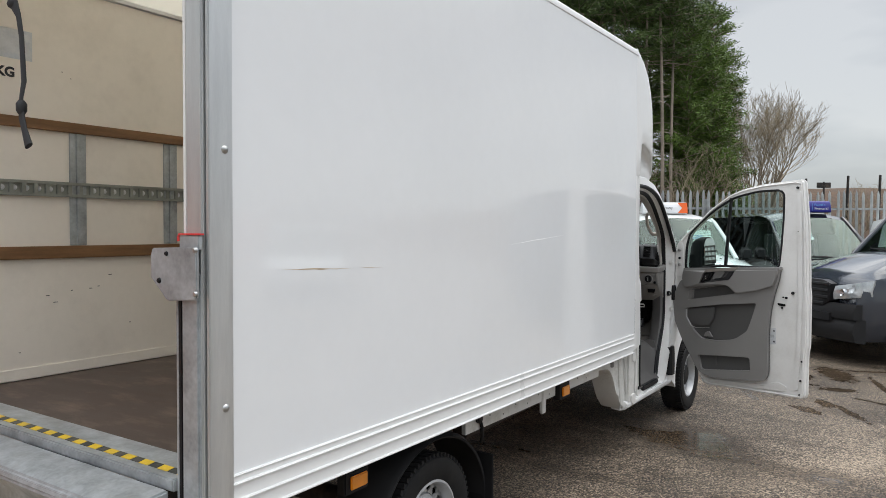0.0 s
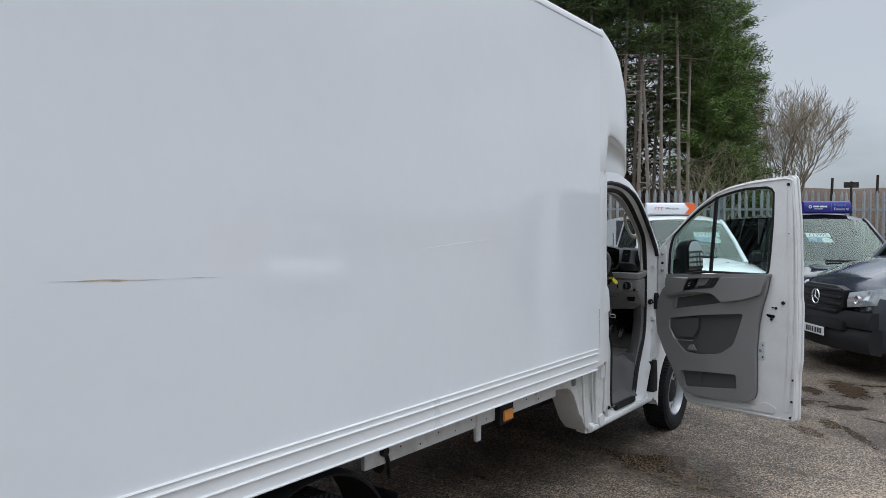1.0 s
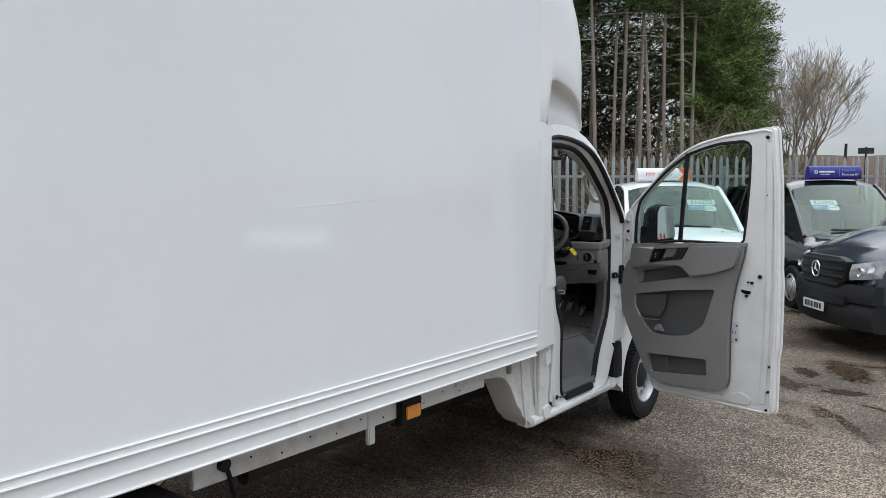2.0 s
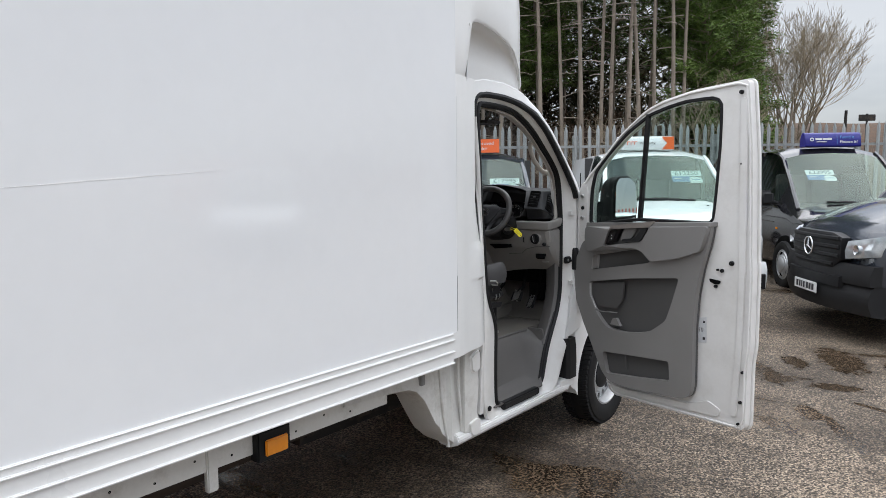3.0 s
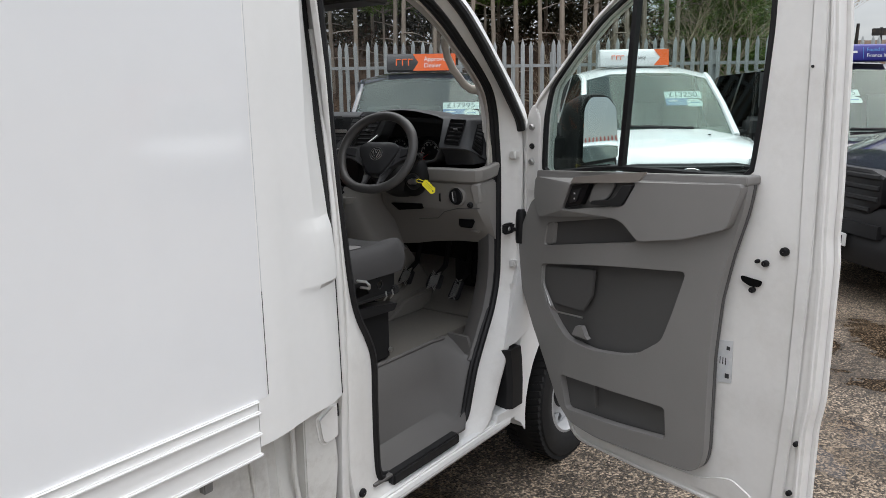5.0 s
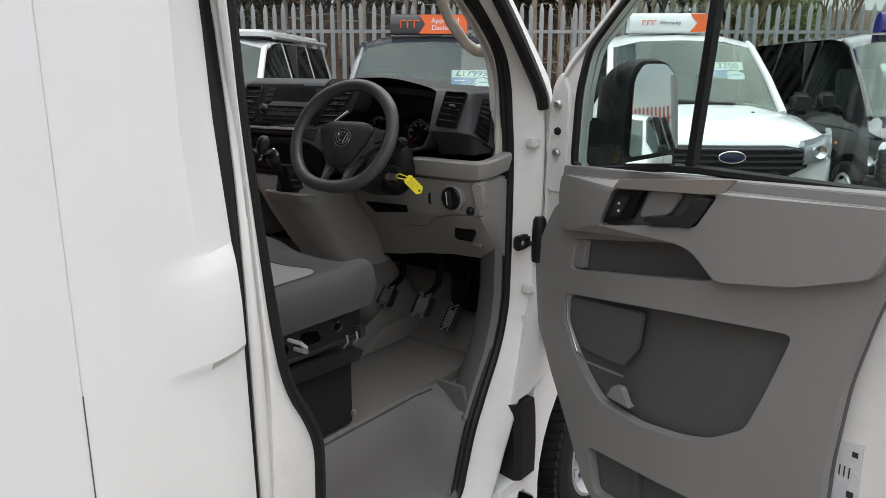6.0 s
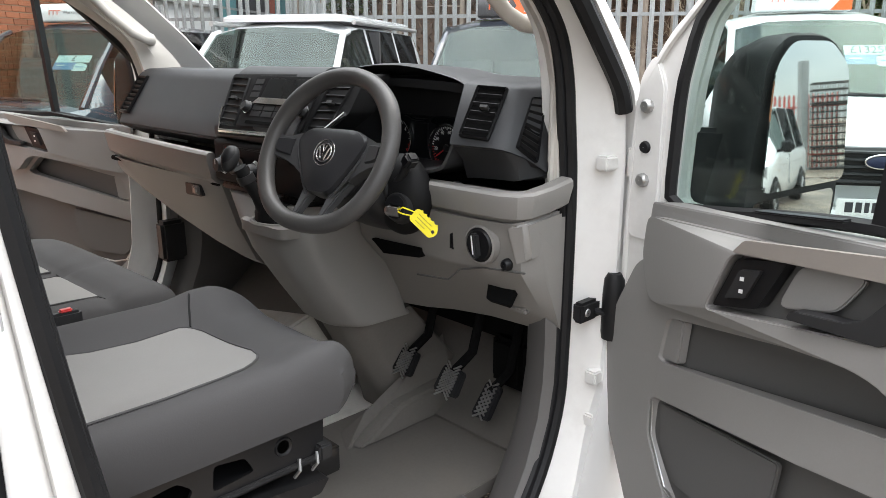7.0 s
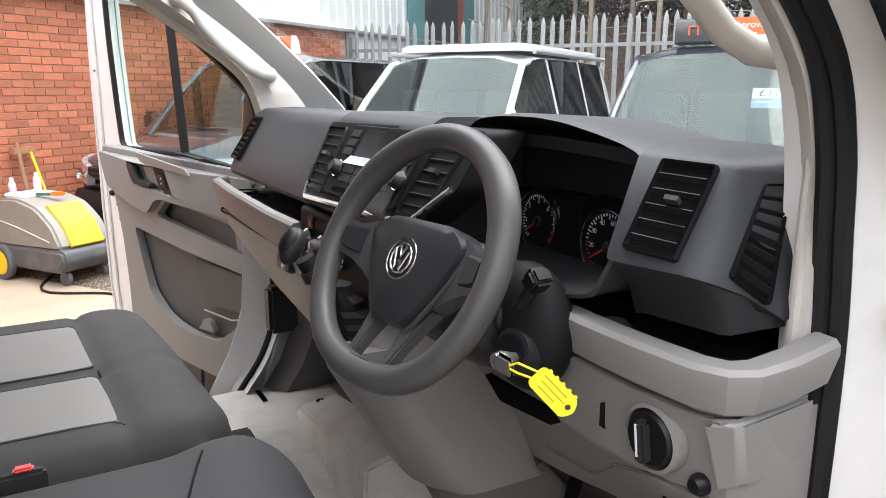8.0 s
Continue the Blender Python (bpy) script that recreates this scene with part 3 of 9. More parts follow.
# capacity notice on the far wall
part("notice", block(FW + 0.006, FW + 0.0075, -5.056, -4.805, 2.687, 2.845, 0), M["poster"], lorry, "pale printed notice")
lettering("0 KG", 0.070, Matrix.Translation((FW + 0.008, -4.973, 2.610)) @ Euler((math.pi / 2, 0, math.pi / 2)).to_matrix().to_4x4(), M["print"], lorry, bold=0.003)
lettering("0", 0.085, Matrix.Translation((FW + 0.008, -5.036, 2.610)) @ Euler((math.pi / 2, 0, math.pi / 2)).to_matrix().to_4x4(), M["print"], lorry)
rnd = random.Random(3)
for (y, z) in ((-4.56, 1.42), (-4.45, 1.425), (-4.40, 1.435), (-4.70, 1.40), (-4.33, 1.50), (-4.60, 2.66), (-4.55, 2.63), (-4.66, 1.36), (-4.2, 1.2), (-4.85, 1.1)):
    w = rnd.uniform(0.006, 0.028)
    y -= 0.045
    part("scuff_mark", block(FW + 0.006, FW + 0.0068, y, y + w, z, z + 0.004, 0), M["strap"], lorry, smooth=False)

# hanging pull strap
strap = thing("pull_strap", "knotted black webbing strap hanging from the shutter of the load box", "strap", m=pose(-0.203, -5.258, 2.962))
pts = [(-0.11, 0.0, 0.0), (-0.105, 0.0, -0.16), (-0.115, 0.0, -0.20), (-0.08, 0.005, -0.26), (-0.045, 0.0, -0.36), (-0.04, 0.005, -0.55), (-0.055, 0, -0.62), (-0.052, 0, -0.70), (-0.03, 0.0, -0.76), (0.005, 0.0, -0.83)]
rs = [0.014, 0.015, 0.030, 0.017, 0.017, 0.018, 0.014, 0.021, 0.019, 0.026]
part("webbing", tube(pts, rs, 10, flat=0.45, up=(0, 1, 0)), M["strap"], strap)
b = bmesh.new()
bmesh.ops.create_icosphere(b, subdivisions=2, radius=0.026, matrix=Matrix.Translation((-0.118, 0, -0.205)) @ Matrix.Diagonal((1.2, 0.8, 0.9, 1)))
part("knot", b, M["strap"], strap)
part("knot", lathe([(0.012, 0.0), (0.022, -0.015), (0.022, -0.045), (0.013, -0.06)], 10, "z", (-0.053, 0, -0.63)), M["strap"], strap)

# chassis under the box
part("chassis_rail", block(0.40, 0.50, BR + 0.2, -0.2, 0.58, 0.80, 0.006), M["under"], lorry)
part("chassis_rail", block(-0.50, -0.40, BR + 0.2, -0.2, 0.58, 0.80, 0.006), M["under"], lorry)
for y in (-5.0, -4.5, -3.4, -2.7, -2.05, -1.6):
    part("cross_bearer", block(-1.05, 1.05, y - 0.03, y + 0.03, 0.80, 0.904, 0.004), M["chassis_white"], lorry)
part("subframe_rail", block(0.925, 0.952, -3.56, -1.66, 0.666, 0.850, 0.003), M["chassis_white"], lorry, "dusty white subframe rail")
for k in range(11):
    part("bolt_hole", lathe([(0.001, 0.9532), (0.0045, 0.9532), (0.005, 0.9518)], 8, "x", (0, -3.30 + 0.155 * k, 0.722 - 0.026 * (k % 2))), M["dark"], lorry)
part("side_bearer", block(0.935, 0.962, -2.636, -2.590, 0.587, 0.80, 0.005), M["chassis_white"], lorry)
part("exhaust_pipe", tube([(0.62, -3.1, 0.52), (0.66, -2.4, 0.56), (0.68, -1.7, 0.60), (0.55, -1.2, 0.58)], 0.055, 14), surface("rusty_pipe", (0.034, 0.022, 0.016), 0.8, var=0.3, scale=8), lorry, "rusty brown exhaust pipe")
part("fuel_tank", block(-0.95, -0.55, -2.6, -1.5, 0.38, 0.75, 0.05), M["under"], lorry)
part("rear_axle", tube([(-0.9, -3.90, 0.305), (0.9, -3.90, 0.305)], 0.06, 14), M["under"], lorry)
part("gearbox", block(-0.25, 0.25, -1.6, 0.4, 0.25, 0.62, 0.06), M["under"], lorry)
for x, y in ((0.955, -4.46), (0.985, -2.355)):
    mk = part("side_marker", block(x - 0.05, x, y - 0.075, y + 0.085, 0.637 if y > -3 else 0.632, 0.757 if y > -3 else 0.732, 0.006), M["rubber"], lorry)
    part("lens", block(x, x + 0.012, y - 0.045, y + 0.065, 0.657 if y > -3 else 0.652, 0.722 if y > -3 else 0.712, 0.005), M["amber"], mk, "amber side marker lens")
part("lamp_mount", tube([(0.9, -3.44, 0.735), (0.972, -3.43, 0.73)], 0.026, 12), M["rubber"], lorry)
part("cable", tube([(0.96, -3.43, 0.74), (0.965, -3.41, 0.68), (0.955, -3.39, 0.62), (0.93, -3.36, 0.58)], 0.010, 6), M["rubber"], lorry)
wheel((0.885, -3.92, 0.312), 1, parent=lorry)
wheel((-0.885, -3.92, 0.312), -1, parent=lorry)
wheel((0.925, 0.61, 0.305), 1, parent=lorry)
wheel((-0.925, 0.61, 0.305), -1, parent=lorry)
for side in (1, -1):
    arc = [(-3.90 + 0.47 * math.cos(radians(a)), 0.33 + 0.43 * math.sin(radians(a))) for a in range(-2, 183, 8)]
    loops = [[(side * x, y, z) for (y, z) in arc] for x in (0.72, 0.98, 1.005)]
    loops[2] = [(side * 1.005, y, z - 0.02) for (y, z) in arc]
    part("mudguard", shell(loops, 0.012), M["flap"], lorry, "black plastic rear mudguard")
    fx = sorted((side * 0.80, side * 1.05))
    part("mud_flap", block(fx[0], fx[1], -3.44, -3.425, 0.26, 0.55, 0.003), M["rubber"], lorry)

# roof deflector over the cab: full width above, cut back to the cab roof below by a curved recess on each side
plan = resample([(1.110, BF - 0.006), (1.109, -1.26), (1.104, -1.20), (1.096, -1.10), (1.075, -0.92), (1.045, -0.74), (1.005, -0.60), (0.955, -0.49), (0.86, -0.405), (0.68, -0.335), (0.30, -0.285), (0.0, -0.28)], 60, False)
plan = plan + [(-x, y) for x, y in plan[-2::-1]]


def recess_top(y):
    return float(np.interp(y, [-1.205, -1.195, -1.16, -1.12, -1.03, -0.90, -0.77, -0.68, -0.61, -0.55, -0.50, -0.46], [2.20, 2.43, 2.462, 2.475, 2.470, 2.452, 2.425, 2.395, 2.35, 2.30, 2.25, 2.20]))


rows = []
for x, y in plan:
    zb = recess_top(y)
    col = []
    for k, (f, p) in enumerate(((0, 0), (0.03, 0), (0.2, 0), (0.4, 0), (0.56, 0.02), (0.70, 0.07), (0.84, 0.15), (0.93, 0.25), (0.975, 0.36), (1.0, 0.52))):
        z = zb + (3.188 - zb) * f
        g = (y - BF) / 1.09
        inset = (0.008 if k == 0 else 0.0) * (1 if x > 0 else -1) * (abs(x) > 0.5)
        col.append((x * (1 - 0.12 * p * g) - inset, BF + (y - BF) * (1 - p), z))
    rows.append(col)
b = shell(rows, 0.018)
defl = part("roof_deflector", b, M["white"], lorry, "moulded white air deflector above the cab", 50)
part("deflector_top", solid([(x, y) for x, y in ((0.9, BF), (0.85, -0.95), (0.4, -0.87), (-0.4, -0.87), (-0.85, -0.95), (-0.9, BF))], "z", 3.15, 3.18, 0.004), M["white"], defl)
for side in (1, -1):
    rows = []
    for (x, y), (wx, wy) in zip(((1.104, -1.200), (1.103, -1.190), (1.101, -1.165), (1.098, -1.12), (1.090, -1.03), (1.072, -0.90), (1.051, -0.77), (1.030, -0.68), (1.008, -0.61), (0.984, -0.55), (0.962, -0.50), (0.93, -0.46)),
                                ((1.098, -1.198), (1.045, -1.188), (1.012, -1.165), (0.996, -1.12), (0.988, -1.03), (0.984, -0.90), (0.980, -0.77), (0.976, -0.68), (0.970, -0.61), (0.960, -0.555), (0.945, -0.505), (0.925, -0.462))):
        zt = max(2.215, recess_top(max(y, -1.194)))
        rows.append([(side * (x - 0.006), y, zt + 0.004), (side * (0.75 * x + 0.25 * wx), 0.75 * y + 0.25 * wy, zt + 0.012), (side * (0.25 * x + 0.75 * wx), 0.25 * y + 0.75 * wy, zt + 0.004), (side * wx, wy, zt - 0.016), (side * wx, wy, 0.5 * (zt + 2.15)), (side * (wx - 0.004), wy - 0.004, 2.19), (side * (wx - 0.02), wy - 0.02, 2.14)])
    part("deflector_recess", shell(rows, 0.006), M["white"], defl, "", 60)

# ---- the cab shell ----
# pairs: the seal line and the outer line of the door surround, each y, z
RIM = [(-0.90, 2.100, -0.93, 2.150), (-0.70, 2.100, -0.72, 2.148), (-0.55, 2.082, -0.55, 2.125), (-0.41, 2.036, -0.385, 2.080), (-0.282, 1.970, -0.245, 2.004), (-0.172, 1.896, -0.122, 1.906), (-0.058, 1.817, -0.008, 1.798), (0.030, 1.737, 0.086, 1.698),
       (0.066, 1.650, 0.147, 1.612), (0.080, 1.560, 0.168, 1.520), (0.096, 1.430, 0.172, 1.400), (0.098, 1.210, 0.170, 1.200), (0.095, 1.080, 0.168, 1.060), (0.088, 0.960, 0.155, 0.930), (0.045, 0.840, 0.105, 0.780), (-0.030, 0.730, 0.055, 0.640), (-0.100, 0.620, -0.01, 0.520), (-0.145, 0.510, -0.055, 0.430), (-0.172, 0.440, -0.10, 0.375), (-0.225, 0.408, -0.20, 0.350),
       (-0.35, 0.402, -0.35, 0.345), (-0.60, 0.402, -0.60, 0.345), (-0.70, 0.412, -0.76, 0.350), (-0.742, 0.445, -0.86, 0.375), (-0.750, 0.55, -0.905, 0.52), (-0.750, 0.72, -0.902, 0.72), (-0.749, 0.86, -0.898, 0.88), (-0.780, 0.945, -0.896, 0.975), (-0.822, 1.02, -0.895, 1.05), (-0.852, 1.12, -0.900, 1.14), (-0.890, 1.385, -0.917, 1.40), (-0.914, 1.60, -0.932, 1.60), (-0.926, 1.80, -0.945, 1.80), (-0.943, 2.02, -0.975, 2.03), (-0.936, 2.078, -0.978, 2.12)]
RIM = spline(RIM, 4)
OPEN = [(p[0], p[1]) for p in RIM]


def seal_x(y):
    return 0.900 + 0.065 * (0.1 - y)


def ring(f, x_out, inward=0.0):
    """The loop at a share f of the way from the seal line to the outer line; x_out: how far it stands out there."""
    pts = []
    inner = offset_loop(OPEN, inward) if inward else OPEN
    for (a, c), (y0, z0, y1, z1) in zip(inner, RIM):
        y, z = a + (y1 - y0) * f, c + (z1 - z0) * f
        pts.append((seal_x(y0) * (1 - x_out) + 0.985 * x_out, y, z))
    return pts


for side in (1, -1):
    # the far door frame sits a little further back at its front end
    S = lambda pts: [(side * p[0], p[1] - (0.0 if side > 0 else 0.09 * smoothstep(-0.95, -0.25, p[1])), p[2]) for p in pts]
    b = loft([S([(x - 0.02, y, z) for x, y, z in ring(1.06, 1.0)]), S(ring(1.02, 0.98)), S(ring(0.97, 1.02)), S(ring(0.86, 1.0)), S(ring(0.74, 0.80)), S(ring(0.52, 0.62)), S(ring(0.40, 0.34)), S(ring(0.16, 0.22)), S(ring(0.05, 0.05)), S(ring(0.0, -0.02)), S([(x - 0.05, y, z) for x, y, z in ring(-0.02, -0.05)])], True, False)
    part("door_surround", b, M["jamb"], lorry, "white painted door surround", 50)
    body = [(x + 0.004, y, z) for x, y, z in ring(0.06, 0.05)]
    part("door_seal", tube(S(body), 0.0125, 8, True, up=(1, 0, 0)), M["seal"], lorry, "black rubber door seal")
    part("seal_lip", tube(S([(x - 0.004, y, z) for x, y, z in ring(0.0, 0.0, -0.006)]), 0.010, 8, True, up=(1, 0, 0)), M["seal"], lorry)
    # outer weather seal over the arch of the door
    arch = [(-1.000, 2.03), (-0.985, 2.125), (-0.90, 2.150), (-0.72, 2.148), (-0.55, 2.125), (-0.39, 2.078), (-0.255, 2.000), (-0.135, 1.900), (-0.02, 1.790), (0.075, 1.690), (0.135, 1.622), (0.155, 1.575)]
    part("arch_seal", tube(S([(0.985, y, z) for y, z in spline(arch, 5, False)]), [0.0175] * 56, 8, up=(1, 0, 0)), M["seal"], lorry, "black weather seal over the door")
    # roof side and front pillar, outside
    outer = resample([(-1.30, 2.02), (-1.04, 2.02), (-1.03, 2.20), (-0.90, 2.225), (-0.70, 2.222), (-0.50, 2.180), (-0.33, 2.100), (-0.17, 1.99), (-0.03, 1.86), (0.09, 1.745), (0.185, 1.65), (0.215, 1.56), (0.22, 1.30)], 48, False)
    lip = resample([(-1.30, 2.00), (-1.012, 2.00), (-1.0, 2.14), (-0.90, 2.165), (-0.72, 2.163), (-0.54, 2.140), (-0.375, 2.092), (-0.24, 2.012), (-0.12, 1.912), (-0.005, 1.802), (0.09, 1.702), (0.165, 1.615), (0.188, 1.53), (0.192, 1.30)], 48, False)
    far = resample([(-1.30, 2.10), (-1.06, 2.12), (-1.05, 2.27), (-0.90, 2.29), (-0.66, 2.285), (-0.44, 2.235), (-0.24, 2.14), (-0.06, 2.02), (0.10, 1.88), (0.24, 1.75), (0.34, 1.64), (0.38, 1.55), (0.39, 1.30)], 48, False)
    b = shell([S([(0.965, y, z) for y, z in lip]), S([(0.998, y, z) for y, z in lip]), S([(0.990, y, z) for y, z in outer]), S([(0.955, 0.6 * y + 0.4 * v, 0.6 * z + 0.4 * w) for (y, z), (v, w) in zip(outer, far)]), S([(0.86, y, z) for y, z in far])], 0.006)
    part("roof_pillar", b, M["white"], lorry, "white roof side and windscreen pillar")
    for z in (1.475, 1.02, 0.92):
        hg = part("door_hinge", block(*sorted((side * 0.950, side * 0.978)), 0.118, 0.188, z - 0.015, z + 0.015, 0.004), M["jamb"], lorry, "white door hinge")
        part("hinge_pin", tube([(side * 0.995, 0.182, z - 0.028), (side * 0.995, 0.182, z + 0.028)], 0.011, 10), M["jamb"], hg)
    # sill
    prof = [(0.975, 0.372), (0.992, 0.362), (0.998, 0.335), (0.985, 0.312), (0.94, 0.295), (0.86, 0.300), (0.86, 0.372)]
    part("sill", solid([(side * x, z) for x, z in prof], "y", -1.16, 0.07, 0.006), M["white"], lorry, "white sill panel")
    part("sill_tread", block(*sorted((side * 0.905, side * 0.986)), -0.70, -0.30, 0.380, 0.424, 0.008), M["flap"], lorry, "black ribbed sill tread")
    b = lathe([(0.0005, 0.004), (0.008, 0.003), (0.0145, 0.0), (0.0155, -0.006)], 16, "x", (0.997, -0.866, 0.439))
    b.transform(Matrix.Diagonal((side, 1, 1, 1)))
    part("grommet", b, M["rubber"], lorry)
    # rubber filled gap between pillar and corner panel; both lean in towards the roof
    heights = (0.838, 0.85, 0.92, 1.05, 1.180, 1.190, 1.204, 1.208, 1.28, 1.345, 1.360, 1.385, 1.395, 1.42, 1.5, 1.6, 1.75, 1.9, 2.20)
    gap_rear = [(float(np.interp(z, [0.85, 1.15, 1.28, 1.4, 1.5, 1.6, 1.75, 2.1], [1.046, 1.040, 1.030, 1.012, 0.995, 0.978, 0.962, 0.935])), float(np.interp(z, [1.15, 1.5, 1.75, 2.1], [-0.992, -0.985, -0.979, -0.984])), z) for z in heights]
    gap_fore = [(float(np.interp(z, [0.85, 1.15, 1.28, 1.4, 1.5, 1.6, 1.75, 2.1], [1.015, 1.012, 1.004, 0.992, 0.980, 0.970, 0.950, 0.925])), float(np.interp(z, [1.15, 1.28, 1.5, 1.75, 2.1], [-0.954, -0.949, -0.938, -0.936, -0.955])), z) for z in heights]
    b = shell([S([(x - 0.035, y + 0.004, z), (x - 0.010, y + 0.002, z), (x - 0.006, y - 0.010, z), (u - 0.009, v + 0.012, z), (u - 0.012, v - 0.002, z), (u - 0.04, v - 0.004, z)]) for (u, v, z), (x, y, _) in zip(gap_rear, gap_fore)], 0.006)
    part("panel_gap", b, M["seal"], lorry, "black rubber gap strip", 60)
    b = shell([S([(x - 0.030, y - 0.003, z), (x - 0.004, y - 0.003, z), (x, y + 0.002, z), (x - 0.001, y + 0.010, z), (0.6 * x + 0.4 * 0.985, y + 0.55 * max(0.014, float(np.interp(z, [1.15, 1.5], [0.056, 0.014]))), z), (0.970, y + max(0.014, float(np.interp(z, [1.15, 1.5], [0.056, 0.014]))), z)]) for x, y, z in [(0.998, -0.958, 0.43), (1.004, -0.957, 0.6), (1.010, -0.955, 0.76)] + gap_fore[:-1]], 0.004)
    part("pillar_flange", b, M["jamb"], lorry, "white rear pillar flange", 50)
    loops = []
    for u, v, z in gap_rear:
        on = smoothstep(1.186, 1.206, z) * (1 - smoothstep(1.348, 1.390, z))
        f2 = (1.066 + 0.010 * on, float(np.interp(z, [1.0, 1.15, 1.28, 1.4, 1.6], [-1.052, -1.062, -1.076, -1.088, -1.104])))
        loops.append(S([(u - 0.045, v + 0.010, z), (u - 0.006 + 0.006 * on, v + 0.005, z), (u + 0.012 * on, v - 0.003, z), (0.5 * (u + f2[0]) + 0.010 * on, 0.5 * (v + f2[1]), z), (f2[0], f2[1], z), (f2[0] + 0.004, f2[1] - 0.018, z),
                        (1.078, -1.150, z), (1.088, -1.196, z), (1.0915, -1.214, z), (1.097, -1.230, z), (1.103, -1.262, z), (1.108, -1.300, z), (1.1092, -1.317, z), (1.1088, -1.349, z)]))
    part("corner_panel", shell(loops, 0.006), M["white"], lorry, "stepped white panel between cab and box", 16)
    part("panel_crease", tube(S([(1.1098, -1.3165, z) for z in (0.97, 1.05, 1.15, 1.24)]), 0.0010, 5), M["card_dark"], lorry)
    part("panel_crease", tube(S([(1.1095, -1.3165, z) for z in (1.24, 1.5, 1.8, 2.1)]), 0.0008, 5), M["poster"], lorry)
    prof = rounded([(-1.105, 0.365), (-1.100, 0.90), (-0.955, 0.90), (-0.955, 0.74), (-0.975, 0.70), (-0.965, 0.60), (-0.985, 0.45), (-0.960, 0.41), (-0.965, 0.33)], 0.02, 3)
    b = solid(prof, "x", 0.92, 0.992, 0.012, 3)
    b.transform(Matrix.Diagonal((side, 1, 1, 1)))
    bmesh.ops.recalc_face_normals(b, faces=b.faces)
    part("pillar_foot", b, M["chassis_white"], lorry, "folded white foot of the cab pillar")
    # rear arch panel of the cab with folds
    loops = []
    for y, zb, bulge in ((-1.09, 0.30, 0.0), (-1.16, 0.31, 0.0), (-1.19, 0.33, 0.012), (-1.21, 0.35, -0.004), (-1.26, 0.39, 0.0), (-1.29, 0.43, 0.010), (-1.31, 0.46, -0.004), (-1.40, 0.60, 0.0), (-1.46, 0.66, 0.0), (-1.52, 0.685, 0.0), (-1.66, 0.70, 0.0), (-1.95, 0.715, 0)):
        loops.append(S([(0.78, y, zb + 0.01), (0.93 + bulge, y, zb), (0.965 + bulge, y, zb + 0.015), (0.958 + bulge, y, 0.5 * (zb + 0.86)), (0.945 + bulge, y, 0.862)]))
    part("cab_rear_panel", shell(loops, 0.006), M["chassis_white"], lorry, "dusty white rear cab panel")
    for pts in ([(0.966, -1.285, 0.80), (0.968, -1.268, 0.58), (0.966, -1.235, 0.42), (0.960, -1.205, 0.34)], [(0.972, -1.130, 0.80), (0.974, -1.132, 0.62), (0.972, -1.105, 0.44), (0.966, -1.075, 0.34)]):
        part("pressed_bead", tube(S(resample(pts, 14, False)), 0.0075, 8), M["chassis_white"], lorry)
    for ya, yb, za, zb, cut in ((-1.058, -0.965, 0.672, 0.800, 0.030), (-1.062, -0.968, 0.330, 0.422, 0.012)):
        b = solid(rounded([(ya, zb - cut), (ya + 0.012, za + 0.02), (ya + 0.035, za), (yb, za + 0.012), (yb, zb - 0.008), (yb - 0.03, zb)], 0.010, 3), "x", 0.955, 1.004, 0.010, 3)
        b.transform(Matrix.Diagonal((side, 1, 1, 1)))
        bmesh.ops.recalc_face_normals(b, faces=b.faces)
        part("pillar_bracket", b, M["jamb"], lorry, "folded white bracket at the pillar foot")
        part("bracket_slot", block(*sorted((side * 0.968, side * 0.996)), yb + 0.001, yb + 0.006, zb - 0.055, zb - 0.012, 0.002), M["dark"], lorry)
    part("drain_stub", tube(S([(0.95, -1.19, 0.335), (0.952, -1.195, 0.312)]), 0.010, 8), M["chassis_white"], lorry)
    # front wing, black arch flap and liner
    arc = [(0.61 + 0.415 * math.cos(radians(a)), 0.315 + 0.415 * math.sin(radians(a))) for a in range(188, -12, -10)]
    wing = []
    for (y, z) in arc:
        wing.append(S([(0.86, y, z), (0.985, y, z), (1.003, 0.61 + (y - 0.61) * 1.05, 0.315 + (z - 0.315) * 1.05), (0.998, 0.61 + (y - 0.61) * 1.13, max(0.30, 0.315 + (z - 0.315) * 1.35)), (0.985, 0.61 + (y - 0.61) * 1.20, max(0.32, 0.315 + (z - 0.315) * 1.95)), (0.94, 0.61 + (y - 0.61) * 1.20, max(0.33, 0.315 + (z - 0.315) * 2.45))]))
    part("front_wing", shell(wing, 0.005), M["white"], lorry, "white front wing")
    b = loft([S([(0.90, y0 + 0.01, z), (0.985, y0, z), (1.004, y0 + 0.02, z), (1.006, y0 + 0.10, z), (0.90, y0 + 0.115, z)]) for y0, z in ((0.045, 0.392), (0.048, 0.50), (0.040, 0.60), (0.028, 0.662))])
    part("arch_flap", b, M["flap"], lorry, "black plastic arch moulding")
    b = loft([S([(0.90, -0.05, 0.345), (0.99, -0.045, 0.34), (0.996, 0.13, 0.345), (0.90, 0.14, 0.35)]), S([(0.90, -0.03, 0.40), (0.99, -0.03, 0.395), (0.998, 0.15, 0.39), (0.90, 0.16, 0.40)])])
    part("lower_wing_corner", b, M["white"], lorry)
